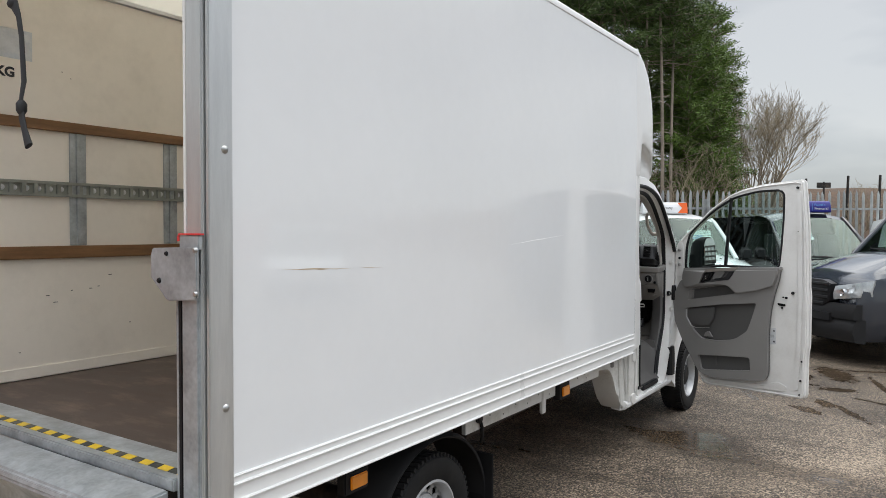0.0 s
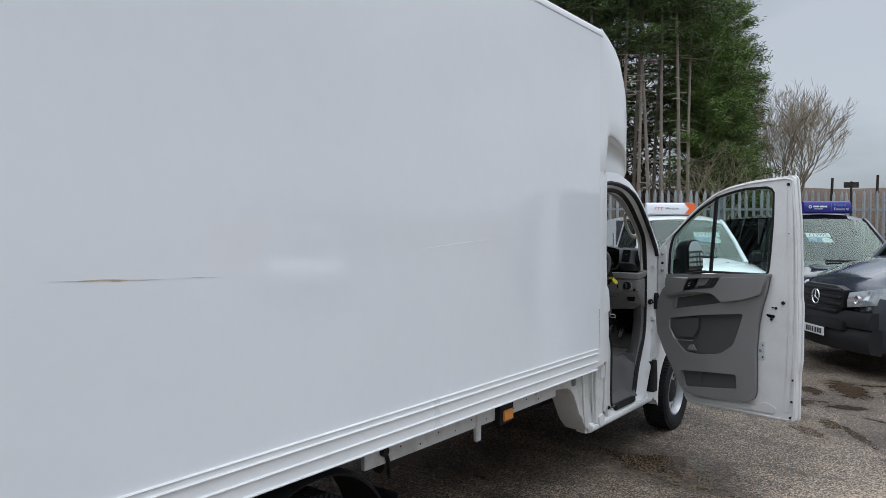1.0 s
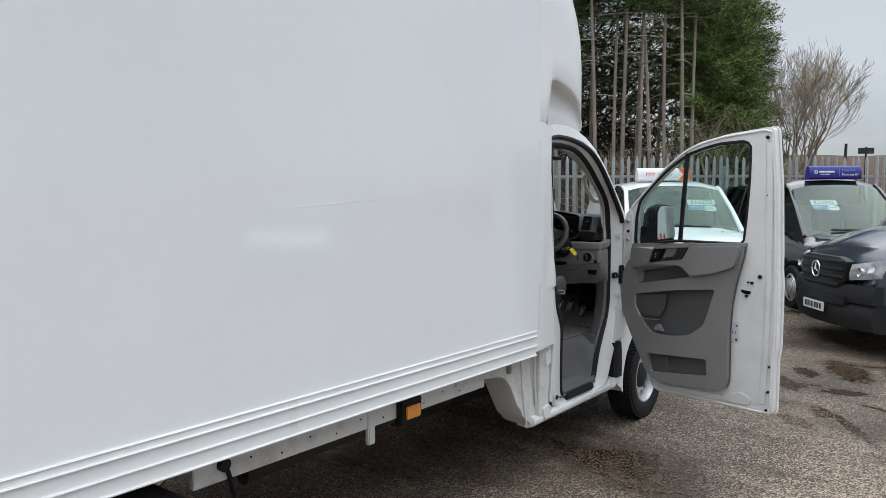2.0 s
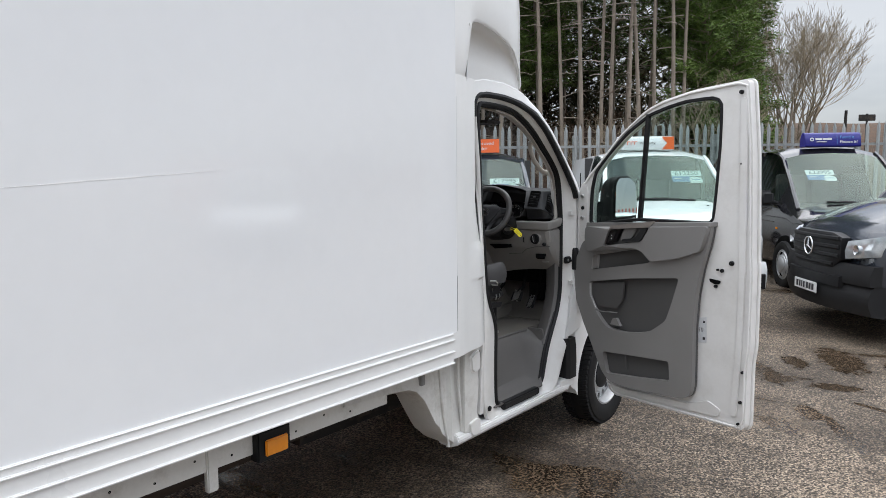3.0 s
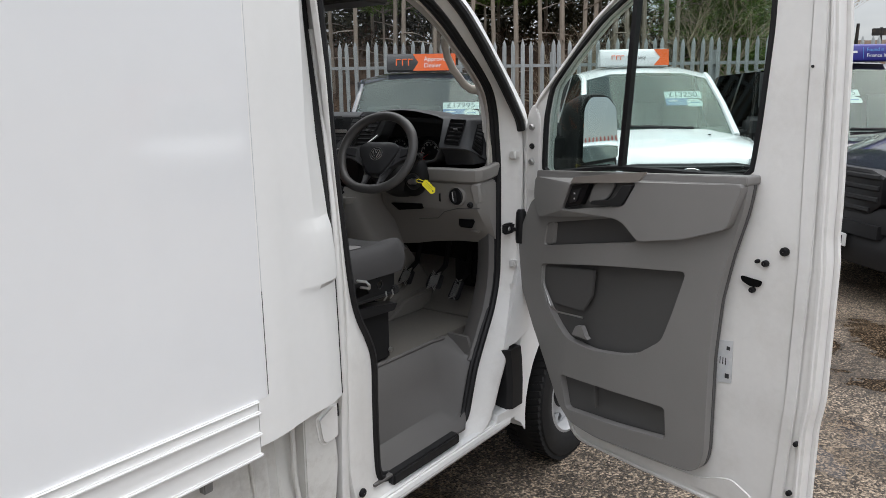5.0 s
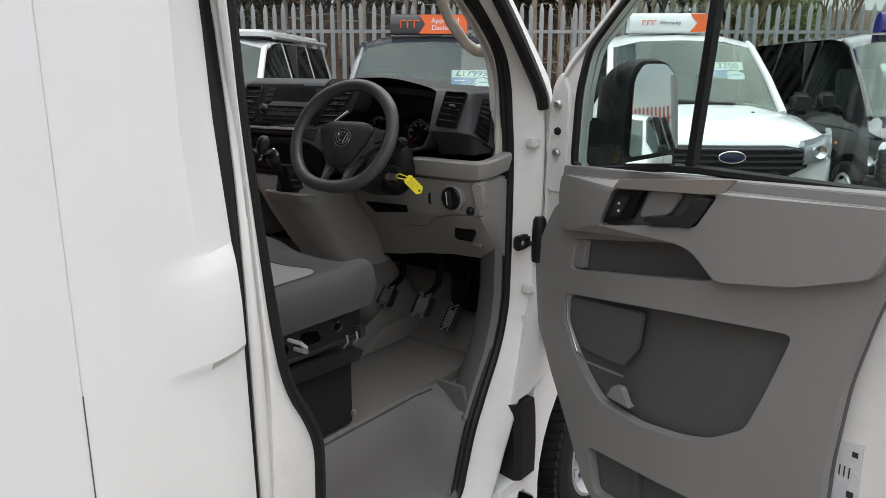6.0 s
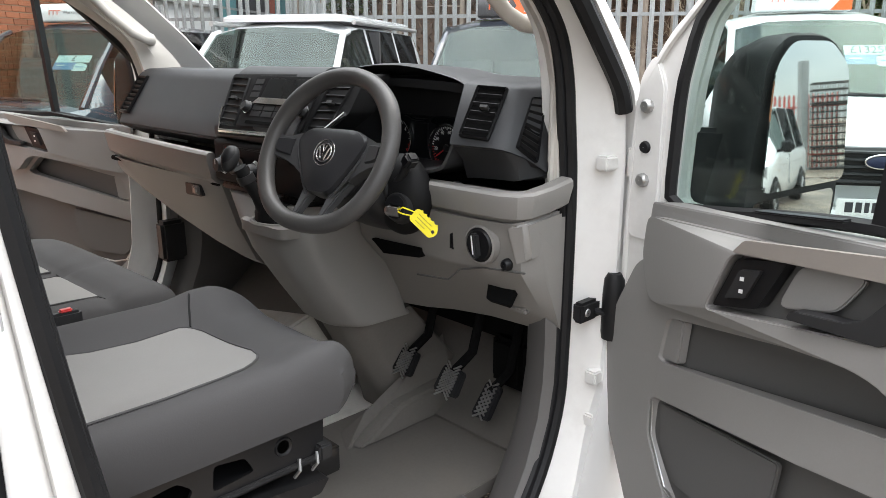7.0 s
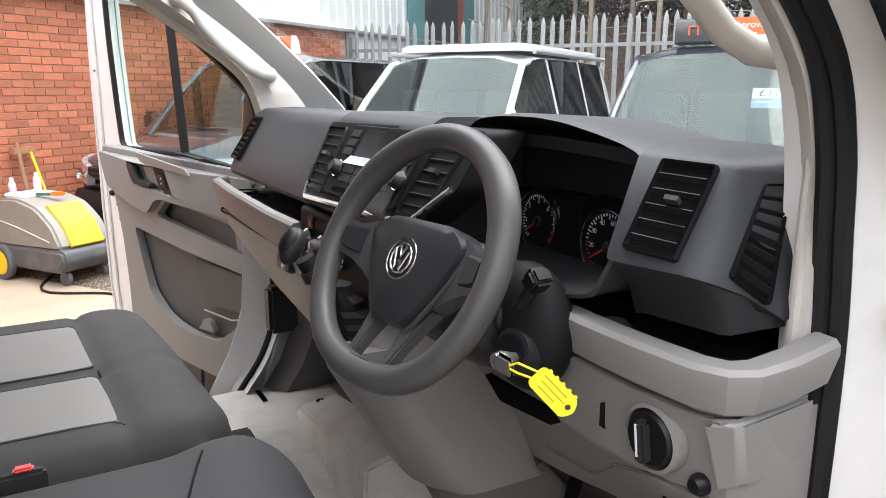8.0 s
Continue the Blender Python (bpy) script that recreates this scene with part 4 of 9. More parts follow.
    b = loft([S([(0.955, 0.05, 0.665), (0.985, 0.03, 0.67), (1.0, 0.10, 0.685), (0.99, 0.26, 0.72), (0.93, 0.27, 0.72)]), S([(0.955, 0.15, 1.0), (0.985, 0.14, 1.0), (1.0, 0.17, 1.0), (1.0, 0.30, 1.0), (0.93, 0.3, 1.0)]), S([(0.93, 0.20, 1.55), (0.95, 0.19, 1.55), (0.962, 0.22, 1.55), (0.93, 0.36, 1.50), (0.91, 0.36, 1.5)])])
    part("wing_rear", b, M["white"], lorry, "white wing behind the wheel")
    # liner coloured near-black, which paints in the shade inside the arch
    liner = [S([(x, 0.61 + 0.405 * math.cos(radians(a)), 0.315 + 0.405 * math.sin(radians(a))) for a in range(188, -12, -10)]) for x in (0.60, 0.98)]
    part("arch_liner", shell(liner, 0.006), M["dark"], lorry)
    # inner front pillar trim and grab handle
    line = spline([(-0.72, 2.086), (-0.55, 2.068), (-0.41, 2.022), (-0.282, 1.957), (-0.172, 1.884), (-0.058, 1.805), (0.028, 1.725), (0.063, 1.642), (0.078, 1.555), (0.092, 1.44)], 3, False)
    fore = spline([(-0.66, 2.12), (-0.47, 2.10), (-0.32, 2.05), (-0.18, 1.98), (-0.07, 1.905), (0.04, 1.82), (0.13, 1.74), (0.20, 1.66), (0.24, 1.58), (0.25, 1.44)], 3, False)
    b = shell([S([(seal_x(y) - 0.012, y, z) for y, z in line]), S([(seal_x(y) - 0.035, y + 0.012, z + 0.004) for y, z in line]), S([(0.852, 0.55 * y + 0.45 * v, 0.55 * z + 0.45 * w) for (y, z), (v, w) in zip(line, fore)]), S([(0.868, v, w) for v, w in fore])], 0.008)
    part("pillar_trim", b, M["trim_light"], lorry, "pale grey windscreen pillar trim")
    h = part("grab_handle", tube(S([(0.872, 0.112, 1.738), (0.815, 0.092, 1.740), (0.800, 0.062, 1.742), (0.795, 0.022, 1.760), (0.792, -0.050, 1.818), (0.796, -0.095, 1.868), (0.80, -0.114, 1.905), (0.815, -0.135, 1.93), (0.87, -0.16, 1.95)]), [0.019, 0.0155, 0.0135, 0.013, 0.013, 0.013, 0.0135, 0.0155, 0.019], 12, flat=1.25), M["trim_light"], lorry, "pale grey grab handle")
    if side > 0:
        part("pillar_lower", block(0.868, 0.893, 0.062, 0.125, 1.385, 1.715, 0.010), M["trim_light"], lorry, "pale grey lower pillar trim")
        part("pillar_joint", block(0.875, 0.8935, 0.061, 0.124, 1.672, 1.6735, 0), M["card_dark"], lorry)
        part("pillar_foot_plate", block(0.862, 0.888, 0.052, 0.108, 1.19, 1.40, 0.006), M["jamb"], lorry)
    else:
        part("pillar_lower", block(-0.885, -0.84, 0.125, 0.24, 1.20, 1.50, 0.012), M["trim_light"], lorry)
    # footwell side trim, dark
    loops = []
    for z in (0.64, 0.72, 0.82, 0.92, 1.0, 1.10, 1.205):
        y0 = float(np.interp(z, [0.62, 0.73, 0.84, 0.96, 1.08, 1.21], [-0.09, -0.02, 0.055, 0.095, 0.10, 0.095])) - 0.012
        x = seal_x(y0) - 0.006
        y0 += 0.078 if side < 0 else 0.0
        loops.append(S([(x, y0, z), (x - 0.012, y0 - 0.012, z), (x - 0.07, y0 + 0.012, z), (x - 0.095, y0 + 0.04, z), (x - 0.10, 0.45, z)]))
    part("kick_panel", shell(loops, 0.01), M["step"], lorry, "grey plastic footwell side trim")
    if side < 0:
        b = shell([[(-0.955, yr + 0.015, z), (-0.938, yr * 0.5 + yf * 0.5 + 0.06, z), (-0.905, yf + 0.06, z)] for z, yr, yf in
                   ((1.34, -0.090, -0.005), (1.20, -0.093, -0.010), (1.0, -0.108, -0.016), (0.92, -0.132, -0.040), (0.85, -0.160, -0.074), (0.78, -0.200, -0.130), (0.735, -0.225, -0.172), (0.64, -0.27, -0.23))], 0.010)
        part("jamb_trim", b, M["jamb"], lorry, "white painted door jamb")

# roof, headliner, windscreen, bonnet, front
rows = []
for y, z, w in ((-1.45, 2.28, 0.86), (-1.06, 2.30, 0.86), (-0.90, 2.315, 0.86), (-0.60, 2.295, 0.86), (-0.46, 2.255, 0.86)):
    rows.append([(w * u, y + 0.10 * (1 - u * u) * (1 if y > -0.7 else 0), z + 0.03 * (1 - u * u) - 0.02 * abs(u) ** 6) for u in np.linspace(-1, 1, 13)])
part("cab_roof", shell(rows, 0.02), M["white"], lorry, "white cab roof")
rows = []
for y, z, w in ((-1.42, 2.10, 0.90), (-1.0, 2.13, 0.92), (-0.75, 2.13, 0.92), (-0.58, 2.12, 0.91), (-0.47, 2.135, 0.88)):
    rows.append([(w * u, y + 0.08 * (1 - u * u) * (1 if y > -0.6 else 0), z + 0.02 * (1 - u * u)) for u in np.linspace(-1, 1, 9)])
part("headliner", shell(rows, 0.015), M["headliner"], lorry, "pale grey headliner")
part("sun_visor", block(0.30, 0.78, -0.56, -0.42, 2.03, 2.05, 0.006), M["carpet"], lorry)
part("interior_mirror_mount", block(-0.06, 0.06, -0.40, -0.36, 2.03, 2.08, 0.006), M["rubber"], lorry)
rows = []
for y, z, w in ((-0.42, 2.20, 0.83), (-0.20, 2.06, 0.86), (0.05, 1.85, 0.88), (0.30, 1.62, 0.88), (0.42, 1.50, 0.89)):
    rows.append([(w * u, y + 0.16 * (1 - u * u), z) for u in np.linspace(-1, 1, 13)])
ws = part("windscreen", loft(rows, False, False), M["glass"], lorry, "clear windscreen")
ws.visible_shadow = False
rows = []
for y, z, w in ((0.40, 1.50, 0.92), (0.60, 1.42, 0.93), (0.85, 1.33, 0.93), (1.15, 1.20, 0.90), (1.38, 1.05, 0.86), (1.48, 0.95, 0.84)):
    rows.append([(w * u, y + 0.16 * (1 - u * u), z - 0.03 * u * u) for u in np.linspace(-1, 1, 13)])
part("bonnet", shell(rows, 0.015), M["white"], lorry, "white bonnet")
rows = []
for z, y, w in ((0.30, 1.50, 0.86), (0.42, 1.58, 0.95), (0.60, 1.58, 0.97), (0.75, 1.54, 0.97), (0.92, 1.50, 0.93), (1.00, 1.46, 0.88)):
    rows.append([(w * u, y + 0.14 * (1 - u * u) - 0.45 * abs(u) ** 6, z) for u in np.linspace(-1, 1, 21)])
part("front_bumper", shell(rows, 0.02), M["flap"], lorry, "dark plastic front bumper")
part("front_grille", block(-0.62, 0.62, 1.585, 1.64, 0.78, 0.93, 0.01), M["dash_black"], lorry)
for side in (1, -1):
    part("headlamp", block(*sorted((side * 0.62, side * 0.92)), 1.30, 1.52, 0.80, 1.04, 0.03), M["glass_tint"], lorry)
part("scuttle", block(-0.90, 0.90, 0.36, 0.52, 1.40, 1.50, 0.01), M["flap"], lorry)
part("bulkhead", block(-0.98, 0.98, -1.44, -1.41, 0.70, 2.15, 0.004), M["bulkhead"], lorry, "grey rear bulkhead")

# door check strap and striker
ck = part("check_strap_bracket", block(0.936, 0.962, 0.082, 0.150, 1.148, 1.192, 0.006), M["flap"], lorry, "black check strap bracket")
part("bolt", lathe([(0.001, 0.012), (0.008, 0.012), (0.012, 0.006), (0.013, 0.0)], 8, "x", (0.952, 0.102, 1.170)), M["bolt"], ck)
part("check_strap", tube([(0.955, 0.13, 1.168), (0.985, 0.168, 1.155), (1.03, 0.16, 1.140), (1.09, 0.125, 1.128)], 0.015, 8, flat=0.5), M["seal"], lorry, "black door check strap")
b = loft([[(0.984 + f_ * 0.024 * math.cos(a), 0.160 + f_ * 0.022 * math.sin(a), z) for a in np.linspace(0, 2 * math.pi, 14, endpoint=False)] for z, f_ in ((1.105, 0.9), (1.12, 1.0), (1.20, 1.0), (1.235, 0.9), (1.248, 0.6))])
part("cable_boot", b, M["seal"], lorry, "black rubber cable boot")
part("striker", tube([(0.985, -0.845, 1.150), (1.022, -0.845, 1.152), (1.026, -0.835, 1.140), (1.022, -0.83, 1.128), (0.985, -0.83, 1.126)], 0.0045, 8), M["bolt"], lorry, "steel striker loop")

# ---- doors ----


def holed(outline, holes, axis, lo, hi, bev=0.0, seg=2, into=None):
    """A plate with openings, between lo and hi across the axis."""
    b = bmesh.new()

    def at(p, d):
        return (d, p[0], p[1]) if axis == "x" else (p[0], d, p[1]) if axis == "y" else (p[0], p[1], d)

    rims = []
    for d in (lo, hi):
        edges, loops = [], []
        for loop in [outline] + holes:
            vs = [b.verts.new(at(p, d)) for p in loop]
            edges += [b.edges.new((vs[i], vs[(i + 1) % len(vs)])) for i in range(len(vs))]
            loops.append(vs)
        bmesh.ops.triangle_fill(b, use_beauty=True, use_dissolve=False, edges=edges)
        rims.append(loops)
    for lv, hv in zip(*rims):
        for i in range(len(lv)):
            j = (i + 1) % len(lv)
            b.faces.new((lv[i], lv[j], hv[j], hv[i]))
    bmesh.ops.recalc_face_normals(b, faces=b.faces)
    if bev:
        rim = [e for e in b.edges if len(e.link_faces) == 2 and e.calc_face_angle(0) > 0.9 and abs(e.calc_length()) > 1e-5]
        bmesh.ops.bevel(b, geom=rim, offset=bev, segments=seg, affect="EDGES", clamp_overlap=True)
    return merge(into, b)


DOOR_OUT = [(1.156, 2.174), (0.80, 2.148), (0.61, 2.114), (0.49, 2.069), (0.31, 1.951), (0.057, 1.722), (-0.02, 1.60), (-0.028, 1.40), (-0.03, 1.10), (0.0, 0.90), (0.09, 0.66), (0.20, 0.47), (0.245, 0.36), (0.29, 0.333), (0.72, 0.347),
            (1.178, 0.359), (1.195, 0.385), (1.197, 0.72), (1.210, 0.80), (1.211, 1.22), (1.203, 1.28), (1.203, 1.38), (1.188, 1.81)]
DOOR_GLASS = [(0.069, 1.436), (0.078, 1.62), (0.105, 1.735), (0.21, 1.835), (0.35, 1.945), (0.517, 2.04), (0.64, 2.073), (0.767, 2.095), (0.957, 2.100), (1.004, 2.076), (1.002, 1.854), (0.985, 1.60), (0.968, 1.436)]
CARD = [(0.105, 1.437), (0.095, 1.345), (0.060, 1.322), (0.012, 1.20), (-0.006, 1.09), (0.012, 0.92), (0.075, 0.75), (0.16, 0.60), (0.225, 0.485), (0.29, 0.430), (0.42, 0.420), (0.84, 0.455), (0.888, 0.480), (0.905, 0.54), (0.902, 0.87), (0.915, 1.05), (0.945, 1.20), (0.985, 1.34), (1.000, 1.440)]


def tilted(outline, axis_, lo, hi, tilt):
    """A prism whose face leans back by some degrees."""
    b = solid(outline, axis_, lo, hi)
    mid = Vector((0.2, 0.15, sum(z for _, z in outline) / len(outline)))
    b.transform(Matrix.Translation(mid) @ Matrix.Rotation(radians(-tilt), 4, "Y") @ Matrix.Translation(-mid))
    return b


def cab_door(side, m, glass_label):
    """An open cab door; x runs out from the hinge, y to its outer skin. side -1 mirrors it."""
    flip = Matrix.Diagonal((side, 1, 1, 1))

    def put(name, b, mat, parent, label="", angle=38):
        for v in b.verts:
            v.co.x += 0.018 * smoothstep(0.0, 0.1, v.co.x) * (1 - smoothstep(0.6, 0.95, v.co.x))
            v.co.z += 0.022
            bow = 1 - smoothstep(0.05, 0.50, v.co.x)
            v.co.x -= 0.042 * bow
            v.co.y += 0.046 * bow
            v.co.z -= 0.016 * bow
            if name not in ("hinge_bolt", "plug"):
                v.co.z -= 0.036 * bow * smoothstep(0.95, 1.30, v.co.z) * (1 - smoothstep(1.48, 1.64, v.co.z))
            if v.co.y < -0.02 + 0.046 * bow:
                thin = (-0.02 + 0.046 * bow - v.co.y) * 0.75 * (1 - smoothstep(0.03, 0.26, v.co.x))
                v.co.y += thin
                v.co.x -= thin
        b.transform(flip)
        if side < 0:
            bmesh.ops.reverse_faces(b, faces=b.faces)
        return part(name, b, mat, parent, label, angle)

    out = rounded(DOOR_OUT, 0.03, 3)
    hole = rounded(DOOR_GLASS, 0.03, 3)
    b = holed(out, [hole], "y", 0.0, 0.042, 0.006)
    holed(offset_loop(out, 0.010), [offset_loop(hole, -0.004)], "y", 0.044, 0.060, 0.004, 2, b)
    # deeper lower skin on the outside
    low = [(0.0, 1.42), (-0.02, 1.10), (0.01, 0.90), (0.10, 0.66), (0.21, 0.46), (0.27, 0.36), (1.16, 0.375), (1.185, 0.42), (1.19, 0.75), (1.20, 1.25), (1.195, 1.40)]
    solid(rounded(low, 0.03), "y", 0.058, 0.105, 0.02, 3, b)
    door = put("cab_door", b, M["jamb"], lorry, "white cab door standing open", 30)
    door.matrix_basis = m
    # inner pressing: raised field towards the latch edge, and a bead under the card
    for field, r in (([(1.105, 0.42), (1.150, 0.42), (1.168, 0.80), (1.176, 1.20), (1.170, 1.60), (1.155, 2.085), (1.110, 2.09), (1.120, 1.60), (1.132, 1.20), (1.128, 0.80)], 0.02), ([(0.30, 0.36), (0.75, 0.376), (1.04, 0.39), (1.06, 0.44), (0.98, 0.475), (0.93, 0.46), (0.86, 0.43), (0.40, 0.395), (0.30, 0.40)], 0.02), ([(-0.012, 1.36), (0.055, 1.36), (0.055, 1.62), (0.03, 1.68), (-0.005, 1.63)], 0.02)):
        put("inner_pressing", solid(rounded(field, r), "y", -0.009, 0.002, 0.0075, 3), M["jamb"], door, "", 50)
    lip = [(a, -0.004, z) for a, z in resample(offset_loop(out, -0.012), 90)]
    put("edge_bead", tube(lip, 0.006, 6, True, up=(0, 1, 0)), M["jamb"], door)
    put("window_seal", tube([(a, 0.004, z) for a, z in resample(hole, 80)], 0.011, 6, True, up=(0, 1, 0)), M["seal"], door, "black window seal")
    pane = put("window_pane", solid(offset_loop(hole, 0.006), "y", 0.022, 0.026), M["glass_tint"], door, glass_label)
    pane.visible_shadow = False
    put("window_divider", loft([[(a - 0.010, -0.004, z), (a + 0.010, -0.004, z), (a + 0.010, 0.020, z), (a - 0.010, 0.020, z)] for a, z in ((0.457, 1.436), (0.505, 2.045))]), M["dash_black"], door, "black window divider")
    # latch holes, plugs and the slot
    for a, z, s in ((1.118, 2.112, 0.011), (1.092, 1.234, 0.013), (1.012, 1.193, 0.006), (1.037, 1.190, 0.010), (1.002, 1.103, 0.009), (1.175, 0.670, 0.008), (1.166, 0.508, 0.008), (1.158, 0.390, 0.007), (1.13, 1.75, 0.004), (0.022, 1.505, 0.012)):
        put("plug", lathe([(0.001, -0.0145), (s * 0.8, -0.0145), (s, -0.010), (s, 0.002)], 14, "y", (a, 0, z)), M["rubber"], door)
    for z in (1.582, 1.442):
        put("hinge_bolt", lathe([(0.001, -0.020), (0.009, -0.020), (0.013, -0.016), (0.014, -0.008)], 8, "y", (0.022, 0, z)), M["bolt"], door, "steel hinge bolt")
    put("latch_slot", solid(rounded([(0.965, 1.143), (1.035, 1.136), (1.03, 1.118), (1.0, 1.114), (0.97, 1.126)], 0.008), "y", -0.013, -0.009), M["dark"], door)
    put("data_plate", solid([(0.901, 0.918), (0.950, 0.926), (0.953, 0.788), (0.898, 0.778)], "y", -0.0035, -0.0015), M["poster"], door, "pale tyre data label")
    for x0, x1, z0, z1 in ((0.908, 0.911, 0.842, 0.866), (0.918, 0.921, 0.842, 0.866), (0.928, 0.931, 0.842, 0.866), (0.93, 0.944, 0.80, 0.815), (0.93, 0.942, 0.893, 0.905)):
        put("label_bar", block(x0, x1, -0.0042, -0.0036, z0, z1, 0), M["print"], door)
    put("lower_rubber", block(1.178, 1.20, 0.045, 0.062, 0.42, 0.66, 0.004), M["rubber"], door)
    # trim panel: dark base, thick frame with pockets, armrest swell
    card = rounded(CARD, 0.03, 3)
    base = put("trim_panel", solid(card, "y", -0.026, -0.004, 0.004), M["card_dark"], door, "grey plastic door trim with pockets")
    slot = rounded([(0.130, 1.133), (0.148, 1.238), (0.49, 1.266), (0.517, 1.260), (0.590, 1.202), (0.56, 1.190)], 0.02)
    mid = rounded([(0.117, 1.044), (0.115, 0.955), (0.165, 0.868), (0.205, 0.82), (0.265, 0.768), (0.40, 0.758), (0.52, 0.776), (0.60, 0.80), (0.705, 0.875), (0.745, 0.975), (0.797, 1.129), (0.45, 1.090)], 0.025)
    pocket = rounded([(0.236, 0.610), (0.50, 0.630), (0.735, 0.647), (0.745, 0.536), (0.52, 0.505), (0.270, 0.478)], 0.018)
    g = 0.0 if side > 0 else 0.15
    grip = rounded([(0.258 + g, 1.292), (0.300 + g, 1.388), (0.60 + g, 1.400), (0.548 + g, 1.318)], 0.015)
    b = holed(card, [slot, mid, pocket], "y", -0.056, -0.024, 0.007, 3)
    put("trim_frame", b, M["card"], base, "mid grey trim frame", 32)
    upper = [(0.108, 1.422), (0.100, 1.345), (0.125, 1.262), (0.50, 1.272), (0.545, 1.262), (0.612, 1.205), (0.80, 1.238), (0.955, 1.290), (0.999, 1.425)]
    b = holed(rounded(upper, 0.02, 3), [grip], "y", -0.088, -0.050, 0.010, 3)
    put("armrest", b, M["card"], base, "padded grey armrest", 32)
    put("grip_recess", solid(grip, "y", -0.060, -0.052), M["card_dark"], base)
    put("grip_shell", solid(rounded([(a + g, z) for a, z in ((0.37, 1.315), (0.40, 1.385), (0.50, 1.39), (0.46, 1.33))], 0.02), "y", -0.068, -0.058, 0.004), M["card"], base)
    put("armrest_cap", solid(rounded([(0.305, 1.392), (0.325, 1.412), (0.645, 1.440), (0.615, 1.407), (0.57, 1.398)], 0.006), "y", -0.094, -0.084, 0.004), surface("taupe_cap", (0.23, 0.205, 0.185), 0.5, var=0.04, fine=250), base, "taupe armrest cap")
    put("top_ledge", solid(rounded([(0.095, 1.405), (0.10, 1.447), (1.00, 1.447), (1.00, 1.420)], 0.008), "y", -0.070, 0.004, 0.008, 3), M["card"], base)
    put("demister_slot", block(0.30, 0.44, -0.052, -0.030, 1.446, 1.4505, 0.002), M["dash_black"], base)
    sw = put("window_switch", solid(rounded([(a + g, z) for a, z in ((0.268, 1.300), (0.306, 1.380), (0.392, 1.388), (0.350, 1.310))], 0.006), "y", -0.082, -0.058, 0.003), M["dash_black"], base, "black window switch panel")
    put("switch_button", solid(rounded([(a + g, z) for a, z in ((0.295, 1.318), (0.318, 1.366), (0.355, 1.370), (0.332, 1.324))], 0.004), "y", -0.088, -0.081, 0.002), M["soft_black"], sw)
    for z in (1.334, 1.353):
        put("switch_symbol", block(0.321 + g, 0.328 + g, -0.0886, -0.0878, z - 0.003, z + 0.003, 0), M["white_ink"], sw)
    lever = [(0.405, 1.312), (0.412, 1.326), (0.49, 1.332), (0.515, 1.345), (0.548, 1.388), (0.590, 1.392), (0.560, 1.340), (0.538, 1.316)]
    put("door_lever", solid(rounded([(a + g, z) for a, z in lever], 0.008), "y", -0.094, -0.070, 0.004, 3), M["soft_black"], base, "black inner door lever")
    # slot floor, speaker field with a bright bead, pocket lips
    put("slot_step", solid(rounded([(0.125, 1.14), (0.13, 1.238), (0.18, 1.24), (0.172, 1.145)], 0.008), "y", -0.046, -0.024, 0.004), M["card"], base)
    put("speaker_field", solid(rounded([(0.125, 1.035), (0.13, 0.95), (0.172, 0.885), (0.33, 0.888), (0.375, 0.955), (0.385, 1.06)], 0.012), "y", -0.036, -0.024, 0.003), M["card_dark"], base, "finely meshed speaker cover")
    put("speaker_bead", tube([(0.118, -0.05, 1.03), (0.120, -0.05, 0.955), (0.168, -0.05, 0.872), (0.21, -0.05, 0.860), (0.34, -0.045, 0.868)], 0.0035, 6), M["bolt"], base)
    put("bottle_lip", solid(rounded([(0.29, 0.79), (0.31, 0.83), (0.34, 0.835), (0.36, 0.80), (0.375, 0.788)], 0.008), "y", -0.052, -0.03, 0.005, 3), M["card"], base)
    put("pocket_rib", solid(rounded([(0.40, 0.53), (0.395, 0.625), (0.405, 0.625), (0.412, 0.53)], 0.003), "y", -0.040, -0.024, 0.002), M["card_dark"], base)
    # door mirror on the outside
    loops = []
    for d, gx, gz in ((0.0, 1.0, 1.0), (-0.012, 1.06, 1.03), (-0.05, 1.05, 1.02), (-0.10, 0.92, 0.93), (-0.135, 0.66, 0.74), (-0.148, 0.30, 0.40)):
        o = rounded([(0.035, 1.37), (0.060, 1.665), (0.10, 1.70), (0.205, 1.70), (0.262, 1.655), (0.275, 1.42), (0.25, 1.365)], 0.04, 4)
        loops.append([(0.205 + d, 0.155 + (y - 0.155) * gx, 1.535 + (z - 1.535) * gz) for y, z in o])
    mir = put("door_mirror", loft(loops), M["flap"], door, "black door mirror housing", 50)
    put("mirror_glass", tilted(rounded([(0.052, 1.462), (0.068, 1.650), (0.104, 1.690), (0.200, 1.690), (0.248, 1.648), (0.258, 1.474)], 0.02), "x", 0.216, 0.2195, tilt=3.5), M["mirror"], mir, "flat mirror glass")
    put("wide_mirror", tilted(rounded([(0.055, 1.385), (0.052, 1.448), (0.259, 1.460), (0.252, 1.40), (0.235, 1.383)], 0.015), "x", 0.210, 0.2135, tilt=3.0), M["mirror"], mir, "small wide-angle mirror glass")
    put("mirror_arm", solid(rounded([(0.05, 1.42), (0.05, 1.56), (0.16, 1.56), (0.16, 1.44)], 0.02), "y", 0.05, 0.09, 0.012, 3), M["flap"], mir)
    put("outer_handle", block(1.02, 1.16, 0.105, 0.135, 1.10, 1.15, 0.01), M["flap"], door)
    return door


cab_door(1, pose(1.042, 0.114, 0, 0, 0, -17.7), "tinted driver's door glass")
cab_door(-1, pose(-1.042, 0.010, 0, 0, 0, 19.2), "tinted passenger's door glass")

